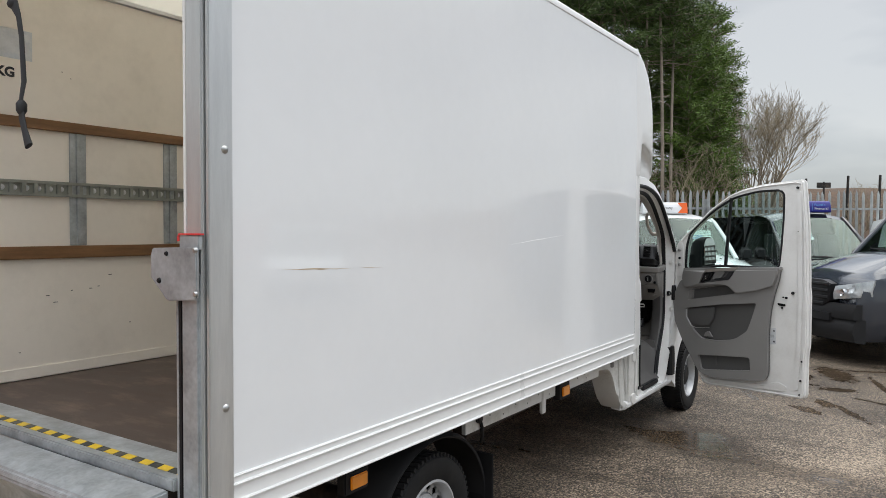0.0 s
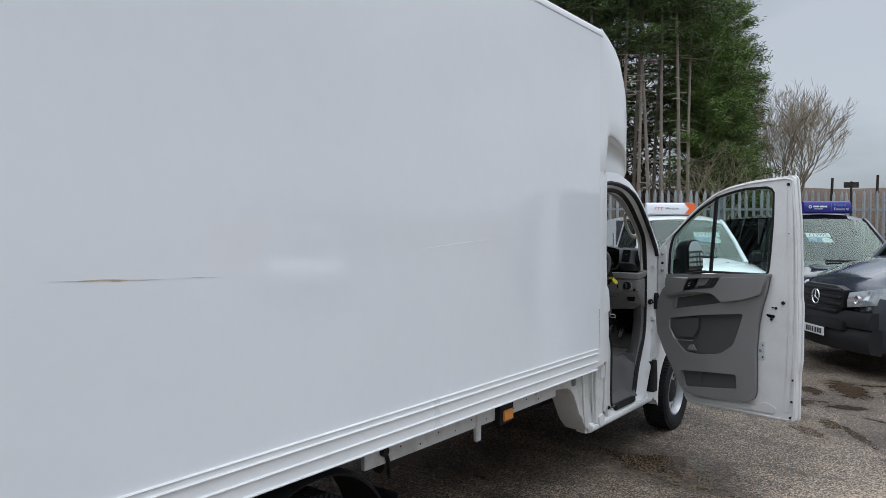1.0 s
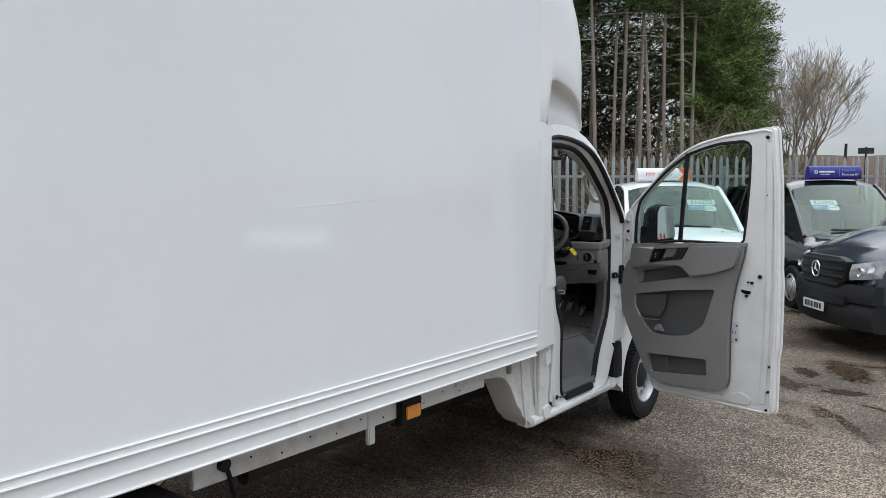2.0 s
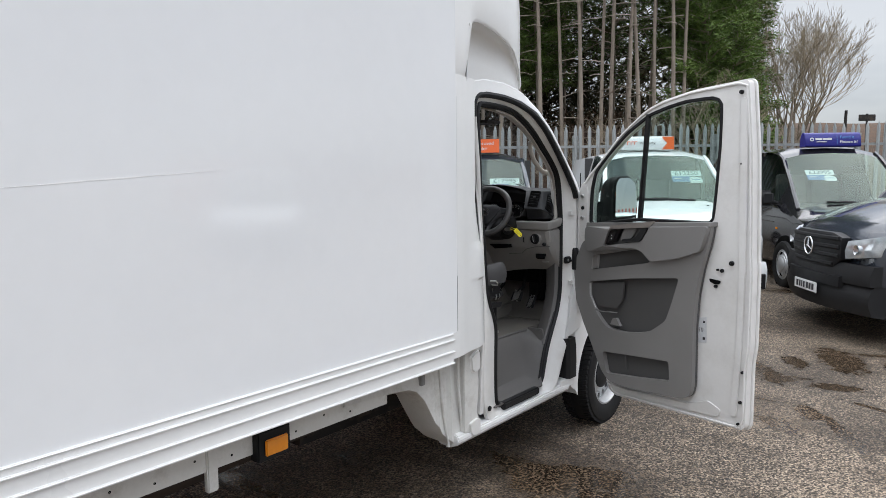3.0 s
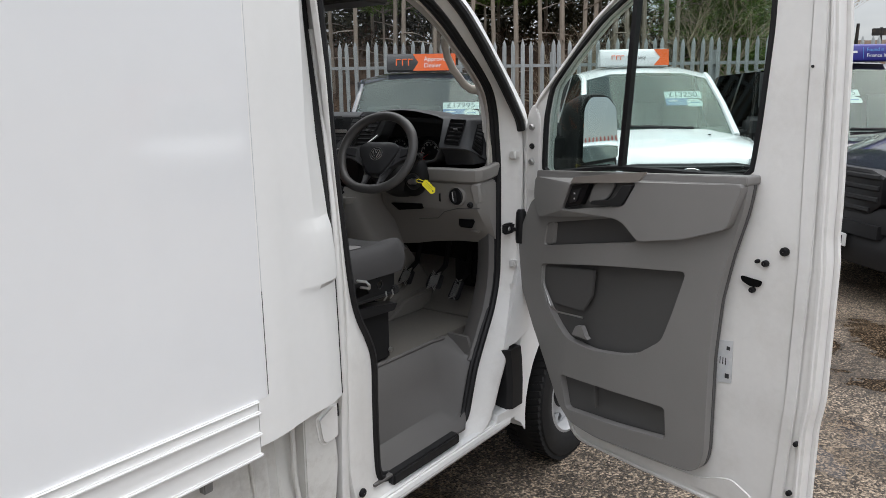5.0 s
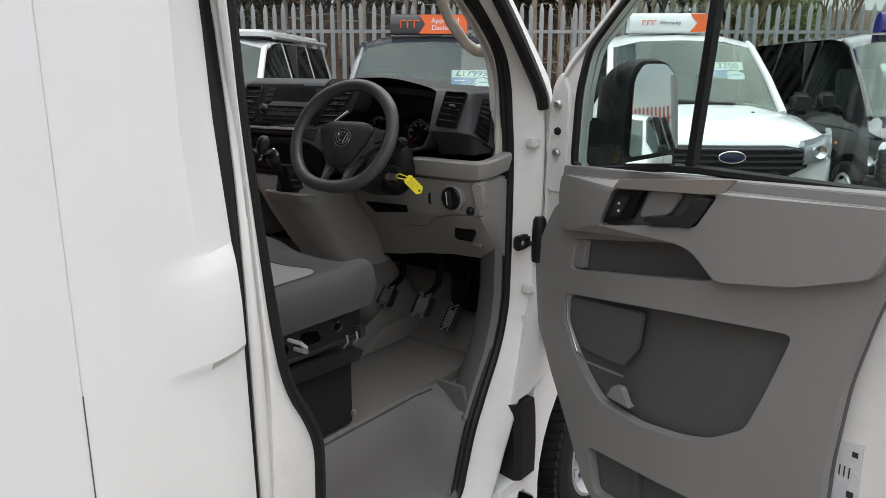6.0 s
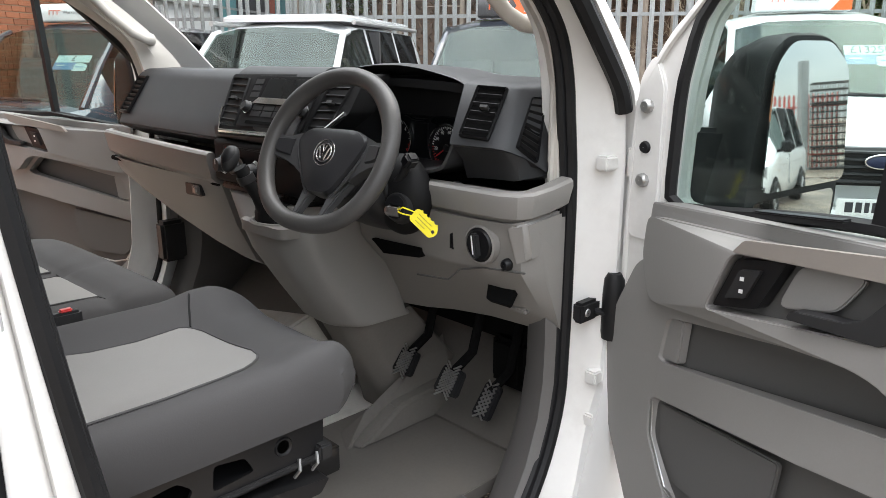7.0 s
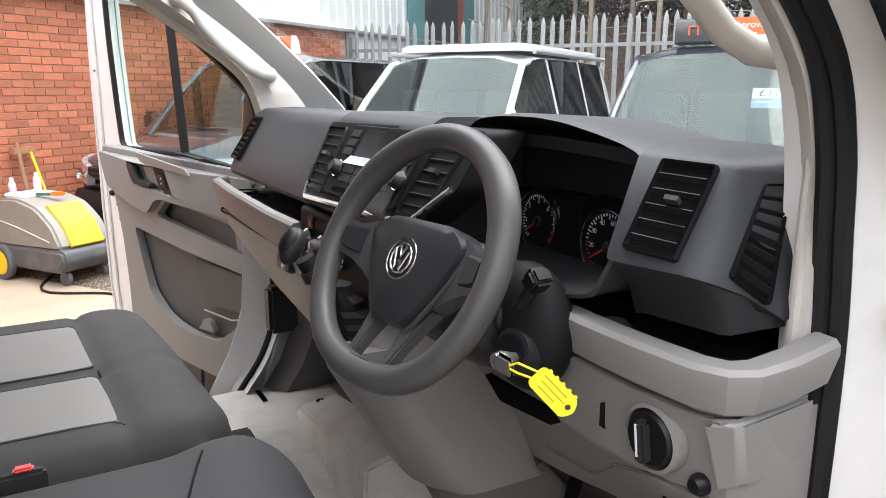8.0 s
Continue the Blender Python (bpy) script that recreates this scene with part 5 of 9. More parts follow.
# ---- cab interior ----
# dashboard: charcoal upper body in three stretches
dash = part("dashboard", solid(rounded([(-0.125, 1.455), (-0.105, 1.50), (-0.035, 1.622), (-0.005, 1.642), (0.10, 1.645), (0.42, 1.56), (0.42, 1.40), (-0.02, 1.42)], 0.014), "x", -0.865, -0.13, 0.008), M["dash_top"], lorry, "charcoal textured dashboard", 30)
part("dash_lower_lip", solid(rounded([(-0.118, 1.452), (-0.06, 1.475), (0.10, 1.47), (0.10, 1.42), (-0.03, 1.415)], 0.01), "x", -0.85, -0.12, 0.004), M["soft_black"], dash)


M["slat"] = surface("matt_black_slat", (0.011, 0.011, 0.012), 0.42, var=0.08, spec=0.22)


def vent(parent, tl, tr, bl, br, slats=6, knob=True, rim=0.07):
    """A louvred air vent between four corners: stepped frame, dark duct, blades with a proud front edge, and a knob."""
    tl, tr, bl, br = Vector(tl), Vector(tr), Vector(bl), Vector(br)
    out = (bl - tl).cross(tr - tl).normalized()
    if out.y > 0:
        out = -out

    def at(a, c, d):
        return (tl * (1 - a) + tr * a) * (1 - c) + (bl * (1 - a) + br * a) * c + out * d

    def loop(grow, d, r=0.10):
        o = rounded([(-1, -1), (1, -1), (1, 1), (-1, 1)], r, 3)
        return [at(0.5 + 0.5 * x * (1 + grow * 1.7), 0.5 + 0.5 * y * (1 + grow), d) for x, y in o]

    frame_part = part("air_vent", loft([loop(2 * rim, -0.006), loop(2 * rim, 0.001), loop(1.2 * rim, 0.004), loop(0.9 * rim, 0.0015), loop(0.5 * rim, 0.0035), loop(0, 0.001), loop(-0.1 * rim, -0.003)], True, False), M["slat"], parent, "charcoal louvred air vent", 30)
    part("vent_back", loft([loop(0, -0.0026), loop(0, -0.0034)]), M["dark"], frame_part)
    for k in range(slats):
        c = 0.04 + 0.92 * (k + 0.5) / slats
        b = loft([[at(a, c, 0.0022), at(a, c + 0.014, 0.0030), at(a, c + 0.020, 0.0016), at(a, c + 0.055, -0.0024), at(a, c + 0.030, -0.0024)] for a in (0.02, 0.86, 0.98)])
        part("slat", b, M["slat"], frame_part)
    if knob:
        mid = at(0.55, 0.44, 0.006)
        b = loft([[mid + (at(a, 0.5, 0) - at(0.5, 0.5, 0)) + out * d + (at(0.5, c, 0) - at(0.5, 0.5, 0)) for a, c in ((0.36, 0.475), (0.64, 0.475), (0.64, 0.53), (0.36, 0.53))] for d in (-0.006, 0.003, 0.006)])
        part("vent_knob", b, M["spoke"], frame_part)
    return frame_part


# far end vent
vent(dash, (-0.835, -0.046, 1.612), (-0.775, -0.046, 1.612), (-0.855, -0.112, 1.505), (-0.795, -0.112, 1.505), 7, False)
# centre stack with radio and vents
stack = part("radio_console", solid(rounded([(-0.150, 1.470), (-0.152, 1.500), (-0.062, 1.640), (-0.035, 1.655), (0.10, 1.652), (0.42, 1.56), (0.42, 1.40), (0.0, 1.40)], 0.01), "x", -0.105, 0.30, 0.008), M["dash_top"], lorry, "charcoal centre stack", 30)
TS = 0.60


def stack_at(x, z, d):
    return (x + 0.045, -0.112 + TS * (z - 1.56) + 0.06 * (x + 0.1) - d, z)


o = rounded([(-0.118, 1.535), (-0.140, 1.634), (0.400, 1.640), (0.395, 1.555), (0.320, 1.488), (-0.088, 1.482)], 0.012, 3)
b = loft([[stack_at(x, z, -0.06) for x, z in o], [stack_at(x, z, 0.004) for x, z in o], [stack_at(x, z, 0.012) for x, z in o], [stack_at(x * 0.985 + 0.0018, 1.565 + (z - 1.565) * 0.94, 0.013) for x, z in o]])
part("stack_bezel", b, M["matt_black"], stack, "black radio surround")
part("bezel_strip", tube([stack_at(-0.116, 1.548, 0.014), stack_at(-0.110, 1.528, 0.014), stack_at(-0.084, 1.492, 0.014), stack_at(0.315, 1.497, 0.014), stack_at(0.385, 1.556, 0.014)], 0.0055, 6), M["chrome"], stack, "thin silver bezel strip")
vent(stack, stack_at(-0.122, 1.622, 0.014), stack_at(-0.050, 1.622, 0.014), stack_at(-0.095, 1.510, 0.014), stack_at(-0.025, 1.508, 0.014), 6, True, 0.03)
vent(stack, stack_at(0.298, 1.624, 0.014), stack_at(0.372, 1.624, 0.014), stack_at(0.275, 1.510, 0.014), stack_at(0.345, 1.512, 0.014), 6, True, 0.03)
b = loft([[stack_at(x, z, d) for x, z in rounded([(-0.012, 1.510), (-0.012, 1.632), (0.262, 1.632), (0.262, 1.510)], 0.006, 3)] for d in (0.010, 0.020)])
radio = part("radio", b, M["matt_black"], stack, "black car radio with a dark display")
b = loft([[stack_at(x, z, d) for x, z in rounded([(0.045, 1.577), (0.050, 1.626), (0.212, 1.626), (0.207, 1.577)], 0.004, 2)] for d in (0.018, 0.0215)])
part("display", b, M["screen"], radio, "dark radio display")
b = loft([[stack_at(x, z, d) for x, z in ((0.026, 1.566), (0.045, 1.580), (0.207, 1.580), (0.226, 1.566))] for d in (0.019, 0.027)])
part("display_lip", b, M["chrome"], radio, "silver display lip")
for i, (x, z, w) in enumerate([(0.015, 1.618, 0.036), (0.015, 1.602, 0.036), (0.015, 1.586, 0.036), (0.238, 1.618, 0.034), (0.238, 1.602, 0.034), (0.238, 1.586, 0.034)] + [(0.055 + 0.048 * k, 1.556, 0.044) for k in range(4)] + [(0.055 + 0.048 * k, 1.541, 0.044) for k in range(4)]):
    b = loft([[stack_at(x + u * w / 2, z + v * 0.006, d) for u, v in ((-1, -1), (1, -1), (1, 1), (-1, 1))] for d in (0.018, 0.0225)])
    part("radio_button", b, M["soft_black"], radio)
b = loft([[stack_at(0.10 + u * 0.075, 1.520 + v * 0.004, d) for u, v in ((-1, -1), (1, -1), (1, 1), (-1, 1))] for d in (0.018, 0.0215)])
part("disc_slot", b, M["dark"], radio)
for x in (0.012, 0.245):
    c = Vector(stack_at(x, 1.553, 0.02))
    n = Vector((0, -1, TS)).normalized()
    b = tube([c, c + n * 0.014, c + n * 0.018], [0.0155, 0.0145, 0.011], 20)
    part("radio_knob", b, M["soft_black"], radio, "black rotary knob")
    part("knob_ring", tube([c, c + n * 0.004], 0.0175, 20), M["chrome"], radio)
# switch row and heater controls below
b = solid(rounded([(-0.165, 1.355), (-0.162, 1.465), (-0.06, 1.475), (-0.06, 1.35)], 0.01), "x", -0.085, 0.37, 0.006)
heat = part("heater_panel", b, M["matt_black"], stack, "black heater control panel")
part("hazard_switch", block(-0.020, 0.012, -0.170, -0.160, 1.430, 1.455, 0.002), M["dash_black"], heat)
part("hazard_sign", solid([(-0.012, 1.436), (0.004, 1.436), (-0.004, 1.450)], "y", -0.1712, -0.1702), M["red_ink"], heat)
part("switch_blank", block(0.022, 0.30, -0.170, -0.160, 1.432, 1.454, 0.003), M["matt_black"], heat)
for x in (-0.02, 0.062, 0.146):
    kn = part("heater_knob", lathe([(0.001, -0.196), (0.016, -0.195), (0.0185, -0.188), (0.020, -0.165)], 24, "y", (x, 0, 1.404)), M["soft_black"], heat, "black heater knob")
    part("knob_ring", lathe([(0.0205, -0.178), (0.0255, -0.172), (0.0255, -0.163), (0.0205, -0.163)], 24, "y", (x, 0, 1.404), closed_profile=True), M["chrome"], kn)
    part("knob_mark", block(x - 0.0012, x + 0.0012, -0.1972, -0.1955, 1.406, 1.419, 0), M["white_ink"], kn)
part("lower_shelf", block(-0.06, 0.34, -0.16, -0.05, 1.335, 1.352, 0.004), M["dash_black"], heat)

# instrument binnacle: hood, hollow, gauges
hood = rounded([(0.300, 1.425), (0.292, 1.545), (0.300, 1.640), (0.335, 1.658), (0.40, 1.664), (0.487, 1.665), (0.551, 1.660), (0.621, 1.648), (0.673, 1.637), (0.708, 1.624), (0.722, 1.585), (0.735, 1.515), (0.700, 1.455), (0.58, 1.425)], 0.016, 3)
cx = 0.515


def lip_y(z):
    """The hood's lip comes forward below its crest."""
    return 0.006 - 0.066 * smoothstep(1.63, 1.50, z)


b = loft([[(x, 0.40, z - 0.09) for x, z in hood], [(x, 0.20, z - 0.010) for x, z in hood], [(x, lip_y(z) + 0.030, z) for x, z in hood], [(x, lip_y(z) + 0.004, z - 0.002) for x, z in hood], [(cx + (x - cx) * 0.988, lip_y(z), 1.55 + (z - 1.55) * 0.965) for x, z in hood]], True, False)
bin_ = part("instrument_binnacle", b, M["dash_top"], lorry, "charcoal instrument hood", 40)
b = loft([[(cx + (x - cx) * 0.988, lip_y(z), 1.55 + (z - 1.55) * 0.965) for x, z in hood], [(cx + (x - cx) * 0.965, lip_y(z) + 0.012, 1.548 + (z - 1.548) * 0.925) for x, z in hood],
          [(cx + (x - cx) * 0.955, 0.055, 1.54 + (z - 1.54) * 0.88) for x, z in hood], [(cx + (x - cx) * 0.93, 0.112, 1.525 + (z - 1.525) * 0.80) for x, z in hood], [(cx + (x - cx) * 0.5, 0.114, 1.50 + (z - 1.525) * 0.3) for x, z in hood]], True, False)
part("binnacle_lining", b, M["soft_black"], bin_, "black lining of the instrument hood", 40)
part("gauge_panel", solid(rounded([(0.325, 1.435), (0.315, 1.535), (0.42, 1.545), (0.44, 1.535), (0.49, 1.535), (0.52, 1.545), (0.655, 1.54), (0.645, 1.425)], 0.02), "y", 0.092, 0.116, 0.004), M["screen"], bin_, "dark instrument panel")
for gx, gz, r, name in ((0.392, 1.486, 0.050, "rev_counter"), (0.562, 1.474, 0.056, "speedometer")):
    GY = 0.090
    g = part(name, lathe([(r, GY), (r * 0.97, GY - 0.005), (r * 0.93, GY - 0.001), (r * 0.93, GY + 0.001), (0.001, GY + 0.0015)], 40, "y", (gx, 0, gz)), M["dash_black"], bin_, "black dial with white marks")
    part("dial_ring", lathe([(r, GY), (r * 1.015, GY - 0.006), (r * 0.985, GY - 0.0065), (r * 0.97, GY)], 48, "y", (gx, 0, gz), closed_profile=True), M["chrome"], g)
    b, rb = bmesh.new(), bmesh.new()
    for k in range(37):
        a = radians(225 - 270 * k / 36)
        ln = 0.008 if k % 3 == 0 else 0.004
        t = block(-0.0008, 0.0008, GY - 0.0005, GY + 0.0005, r * 0.88 - ln, r * 0.88, 0)
        t.transform(Matrix.Translation((gx, 0, gz)) @ Matrix.Rotation(math.pi / 2 - a, 4, "Y"))
        merge(rb if (k > 31 and name == "rev_counter") or (k < 7 and name == "speedometer") else b, t)
    part("dial_marks", b, M["white_ink"], g, smooth=False)
    part("red_marks", rb, M["red_ink"], g, smooth=False)
    for k, txt in enumerate(["20", "30", "40", "60", "80"] if name == "speedometer" else ["1", "2", "3", "4"]):
        a = radians(185 - (36 if name == "speedometer" else 48) * k)
        lettering(txt, 0.011, Matrix.Translation((gx + r * 0.66 * math.cos(a), GY - 0.0008, gz + r * 0.66 * math.sin(a))) @ Matrix.Rotation(math.pi / 2, 4, "X"), M["white_ink"], g, "numeral", 0.0002)
    t = block(-0.0014, 0.0014, GY - 0.0035, GY - 0.0025, -0.008, r * 0.70, 0)
    t.transform(Matrix.Translation((gx, 0, gz)) @ Matrix.Rotation(radians(-122), 4, "Y"))
    part("needle", t, M["red_ink"], g, smooth=False)
    part("needle_hub", lathe([(0.001, GY - 0.007), (0.008, GY - 0.006), (0.009, GY - 0.001)], 16, "y", (gx, 0, gz)), M["soft_black"], g)
part("info_display", block(0.450, 0.500, 0.086, 0.092, 1.465, 1.528, 0.002), M["dash_black"], bin_)
# dash top behind the hood, to the windscreen
rows = []
for y, z in ((0.060, 1.632), (0.12, 1.638), (0.20, 1.634), (0.30, 1.600), (0.47, 1.535)):
    rows.append([(x, y, z - 0.03 * abs(x / 0.9) ** 4 - 0.006 * smoothstep(0.5, 0.8, x) * (1 if y < 0.25 else 0)) for x in np.linspace(-0.87, 0.83, 15)])
part("dash_top_pad", shell(rows, 0.02), M["dash_top"], lorry, "charcoal dash top")

# driver's outer dash: a pod whose leaning face holds one vent, a ridge, and a side face with a second vent towards the door
POD = [((0.706, 0.001, 1.630), (0.728, -0.066, 1.514), (0.722, -0.008, 1.434)), ((0.714, 0.004, 1.629), (0.738, -0.069, 1.513), (0.735, -0.005, 1.436)), ((0.796, 0.033, 1.624), (0.816, -0.042, 1.510), (0.815, -0.003, 1.440)),
       ((0.812, 0.034, 1.622), (0.834, -0.034, 1.508), (0.840, 0.000, 1.440)), ((0.822, 0.044, 1.620), (0.846, -0.020, 1.503), (0.852, 0.004, 1.442)), ((0.830, 0.072, 1.617), (0.856, 0.012, 1.490), (0.858, 0.030, 1.444)), ((0.842, 0.118, 1.606), (0.872, 0.052, 1.464), (0.866, 0.070, 1.446))]
loops, lower = [], []
for t_, f_, u_ in POD:
    t_, f_, u_ = Vector(t_), Vector(f_), Vector(u_)
    back = Vector((0, 0.10, 0.012))
    loops.append([t_ + Vector((-0.01, 0.34, -0.075)), t_ + back, t_ + Vector((0, 0.020, 0.001)), t_ + Vector((0, 0.007, -0.001)), t_ + (f_ - t_) * 0.06, t_ + (f_ - t_) * 0.5, t_ + (f_ - t_) * 0.93, f_ + Vector((0, 0.001, -0.003)), f_ + Vector((0, 0.008, -0.008)), f_ + Vector((0, 0.03, -0.010)), f_ + Vector((-0.01, 0.33, 0.0))])
    lower.append([f_ + Vector((0, 0.006, -0.005)), f_ + (u_ - f_) * 0.5 + Vector((0, 0.012, 0)), u_, u_ + Vector((-0.01, 0.10, -0.01)), u_ + Vector((-0.01, 0.33, 0.05)), f_ + Vector((-0.01, 0.33, 0.0))])
dside = part("dash_side", loft(loops), M["dash_top"], lorry, "charcoal dash end with vents", 50)
part("dash_side_lower", loft(lower), M["soft_black"], dside, "black underside of the dash end", 40)
pod_out = Vector((0.30, -0.83, 0.60)).normalized() * 0.0065
vent(dside, Vector((0.7395, 0.0085, 1.615)) + pod_out, Vector((0.796, 0.0265, 1.612)) + pod_out, Vector((0.752, -0.055, 1.528)) + pod_out, Vector((0.806, -0.038, 1.523)) + pod_out, 5, True, 0.045)
side_out = Vector((0.93, -0.16, 0.31)).normalized() * 0.0065
vent(dside, Vector((0.8275, 0.062, 1.596)) + side_out, Vector((0.834, 0.094, 1.594)) + side_out, Vector((0.8465, 0.000, 1.508)) + side_out, Vector((0.863, 0.038, 1.478)) + side_out, 7, False, 0.03)

# grey trays and lower dash
def lip_run(front, drop, name, label, lip=0.016):
    """A tray's rim: its cross-section follows the path and leans inwards from it."""
    loops = []
    for k, (x, y, z) in enumerate(front):
        a, c = front[max(0, k - 1)], front[min(len(front) - 1, k + 1)]
        way = Vector((c[0] - a[0], c[1] - a[1])).normalized()
        loops.append([(x - way.y * d, y + way.x * d, z + h) for d, h in ((0.024, -drop), (0.004, -drop * 0.80), (-0.006, -0.016), (-0.0055, -0.006), (0.0, 0.0), (lip, 0.001), (lip + 0.005, -0.005), (lip + 0.008, -0.035), (lip + 0.04, -0.040), (lip + 0.04, -drop))])
    return part(name, loft(loops), M["dash_grey"], lorry, label, 24)


lip_run([(-0.905, -0.135, 1.438), (-0.86, -0.170, 1.438), (-0.60, -0.184, 1.436), (-0.25, -0.184, 1.430), (-0.105, -0.172, 1.425)], 0.088, "passenger_tray", "mid grey passenger tray")
part("tray_liner", block(-0.90, -0.10, -0.155, 0.02, 1.372, 1.395, 0.003), M["soft_black"], lorry)
for x in (-0.82, -0.72):
    part("cup_ring", lathe([(0.035, 1.396), (0.039, 1.396), (0.039, 1.401), (0.035, 1.401)], 24, "z", (x, -0.09, 0), closed_profile=True), M["soft_black"], lorry)
lip_run([(0.560, -0.036, 1.420), (0.595, -0.047, 1.422), (0.63, -0.058, 1.425), (0.70, -0.068, 1.428), (0.78, -0.068, 1.428), (0.86, -0.060, 1.427), (0.892, -0.046, 1.427), (0.910, -0.022, 1.429), (0.919, 0.02, 1.436), (0.922, 0.080, 1.447)], 0.064, "driver_tray", "mid grey driver's tray", 0.024)
part("tray_liner", block(0.58, 0.888, -0.036, 0.16, 1.372, 1.388, 0.003), M["soft_black"], lorry)
b = bmesh.new()
bmesh.ops.create_uvsphere(b, u_segments=16, v_segments=10, radius=0.024, matrix=Matrix.Translation((0.705, -0.022, 1.405)) @ Matrix.Diagonal((1, 0.8, 0.9, 1)))
part("tray_socket", b, M["soft_black"], lorry)
# glove box front, its lower edge rising towards the door
loops = []
for x, dy, zb in ((-0.885, 0.03, 1.315), (-0.84, 0.0, 1.29), (-0.70, -0.006, 1.235), (-0.50, -0.008, 1.165), (-0.30, -0.004, 1.105), (-0.16, 0.0, 1.075), (-0.105, 0.012, 1.07)):
    h = 1.345 - zb
    loops.append([(x, -0.158 + dy, 1.345), (x, -0.150 + dy, 1.345 - 0.06 * h), (x, -0.158 + dy + 0.16 * h, 1.345 - 0.48 * h), (x, -0.158 + dy + 0.36 * h, 1.345 - 0.90 * h), (x, -0.128 + dy + 0.40 * h, zb), (x, 0.10, zb), (x, 0.10, 1.345)])
gb = part("glove_box", loft(loops), M["dash_grey"], lorry, "mid grey glove box", 30)
# near-black strip painted in for the shade under the tray
part("tray_shadow_gap", block(-0.90, -0.11, -0.150, -0.05, 1.330, 1.344, 0.002), M["dark"], gb)
part("glove_latch", solid(rounded([(-0.31, 1.282), (-0.31, 1.322), (-0.21, 1.322), (-0.21, 1.287)], 0.008), "y", -0.153, -0.120, 0.003), M["soft_black"], gb, "dark glove box latch")
part("latch_lever", block(-0.255, -0.215, -0.160, -0.148, 1.292, 1.319, 0.004), M["card"], gb)
part("lock_barrel", lathe([(0.001, -0.164), (0.007, -0.164), (0.009, -0.158)], 14, "y", (-0.23, 0, 1.305)), M["bolt"], gb)
# lower driver's panel
loops = []
for x, zb, dy in ((0.385, 1.05, 0.0), (0.48, 1.062, -0.006), (0.575, 1.08, -0.008), (0.70, 1.095, -0.010), (0.82, 1.10, -0.006), (0.885, 1.105, 0.01), (0.905, 1.11, 0.05)):
    loops.append([(x, -0.052 + dy, 1.365), (x, -0.036 + dy, 1.33), (x, -0.032 + dy, 1.262), (x, -0.020 + dy, 1.245), (x, 0.040 + dy * 0.5, 1.172), (x, 0.085, zb + 0.015), (x, 0.100, zb), (x, 0.18, zb + 0.02), (x, 0.18, 1.365)])
low = part("lower_dash", loft(loops), M["dash_grey"], lorry, "mid grey lower dash panel", 32)
b = loft([[(0.868, -0.058, 1.365), (0.904, -0.036, 1.372), (0.912, 0.078, 1.385), (0.87, 0.08, 1.36)], [(0.872, -0.030, 1.272), (0.900, -0.014, 1.285), (0.906, 0.078, 1.30), (0.87, 0.08, 1.28)]])
bmesh.ops.bevel(b, geom=b.edges[:], offset=0.008, segments=3, affect="EDGES")
part("tray_support", b, M["dash_grey"], low)
part("panel_crease", tube([(0.60, -0.041, 1.205), (0.70, -0.041, 1.215), (0.735, -0.041, 1.245), (0.80, -0.039, 1.262), (0.90, -0.028, 1.268)], 0.0022, 6), M["card_dark"], low)
dial = part("light_switch", lathe([(0.001, -0.050), (0.030, -0.050), (0.034, -0.046), (0.036, -0.03)], 32, "y", (0.801, -0.008, 1.313)), M["dash_black"], low, "black rotary light switch")
part("switch_ring", lathe([(0.036, -0.047), (0.041, -0.045), (0.042, -0.03), (0.036, -0.03)], 32, "y", (0.801, -0.008, 1.313), closed_profile=True), M["dash_grey"], dial)
b = block(-0.0075, 0.0075, -0.066, -0.048, -0.025, 0.025, 0.004)
b.transform(Matrix.Translation((0.801, -0.008, 1.313)) @ Matrix.Rotation(radians(-8), 4, "Y"))
part("switch_grip", b, M["soft_black"], dial)
b = block(-0.0012, 0.0012, -0.0672, -0.0655, -0.016, 0.022, 0)
b.transform(Matrix.Translation((0.801, -0.008, 1.313)) @ Matrix.Rotation(radians(-8), 4, "Y"))
part("grip_mark", b, M["white_ink"], dial)
part("switch_symbol", block(0.775, 0.780, -0.0532, -0.0518, 1.320, 1.325, 0), M["white_ink"], dial)
part("switch_symbol", block(0.801, 0.807, -0.0532, -0.0518, 1.342, 1.346, 0), M["white_ink"], dial)
part("dimmer_switch", block(0.706, 0.719, -0.045, -0.035, 1.285, 1.325, 0.002), M["dash_black"], low)
part("boot_button", lathe([(0.001, -0.044), (0.008, -0.044), (0.012, -0.038), (0.013, -0.03)], 16, "y", (0.858, 0, 1.279)), M["dash_black"], low)
b = solid(rounded([(0.765, 1.243), (0.850, 1.240), (0.850, 1.178), (0.79, 1.178)], 0.006), "y", -0.004, 0.01)
b.transform(Matrix.Translation((0, 0.004, 1.21)) @ Matrix.Rotation(radians(-38), 4, "X") @ Matrix.Translation((0, 0, -1.21)))
part("open_cubby", b, M["dark"], low, "dark open cubby")
part("cubby_pull", block(0.80, 0.85, 0.040, 0.060, 1.150, 1.164, 0.004), M["dash_grey"], low)
part("dark_recess", solid(rounded([(0.445, 1.262), (0.618, 1.270), (0.618, 1.248), (0.49, 1.234)], 0.004), "y", -0.048, -0.03), M["dark"], low)
# steering column, stalks, ignition
WEL, WAZ = radians(27.6), radians(9.5)
axis = Vector((math.sin(WAZ) * math.cos(WEL), -math.cos(WAZ) * math.cos(WEL), math.sin(WEL)))
WC = Vector((0.536, -0.231, 1.493))
u = Vector((0, 0, 1)).cross(axis).normalized()
v = axis.cross(u).normalized()


def on_wheel(x, z, d):
    return WC + u * x + v * z + axis * d


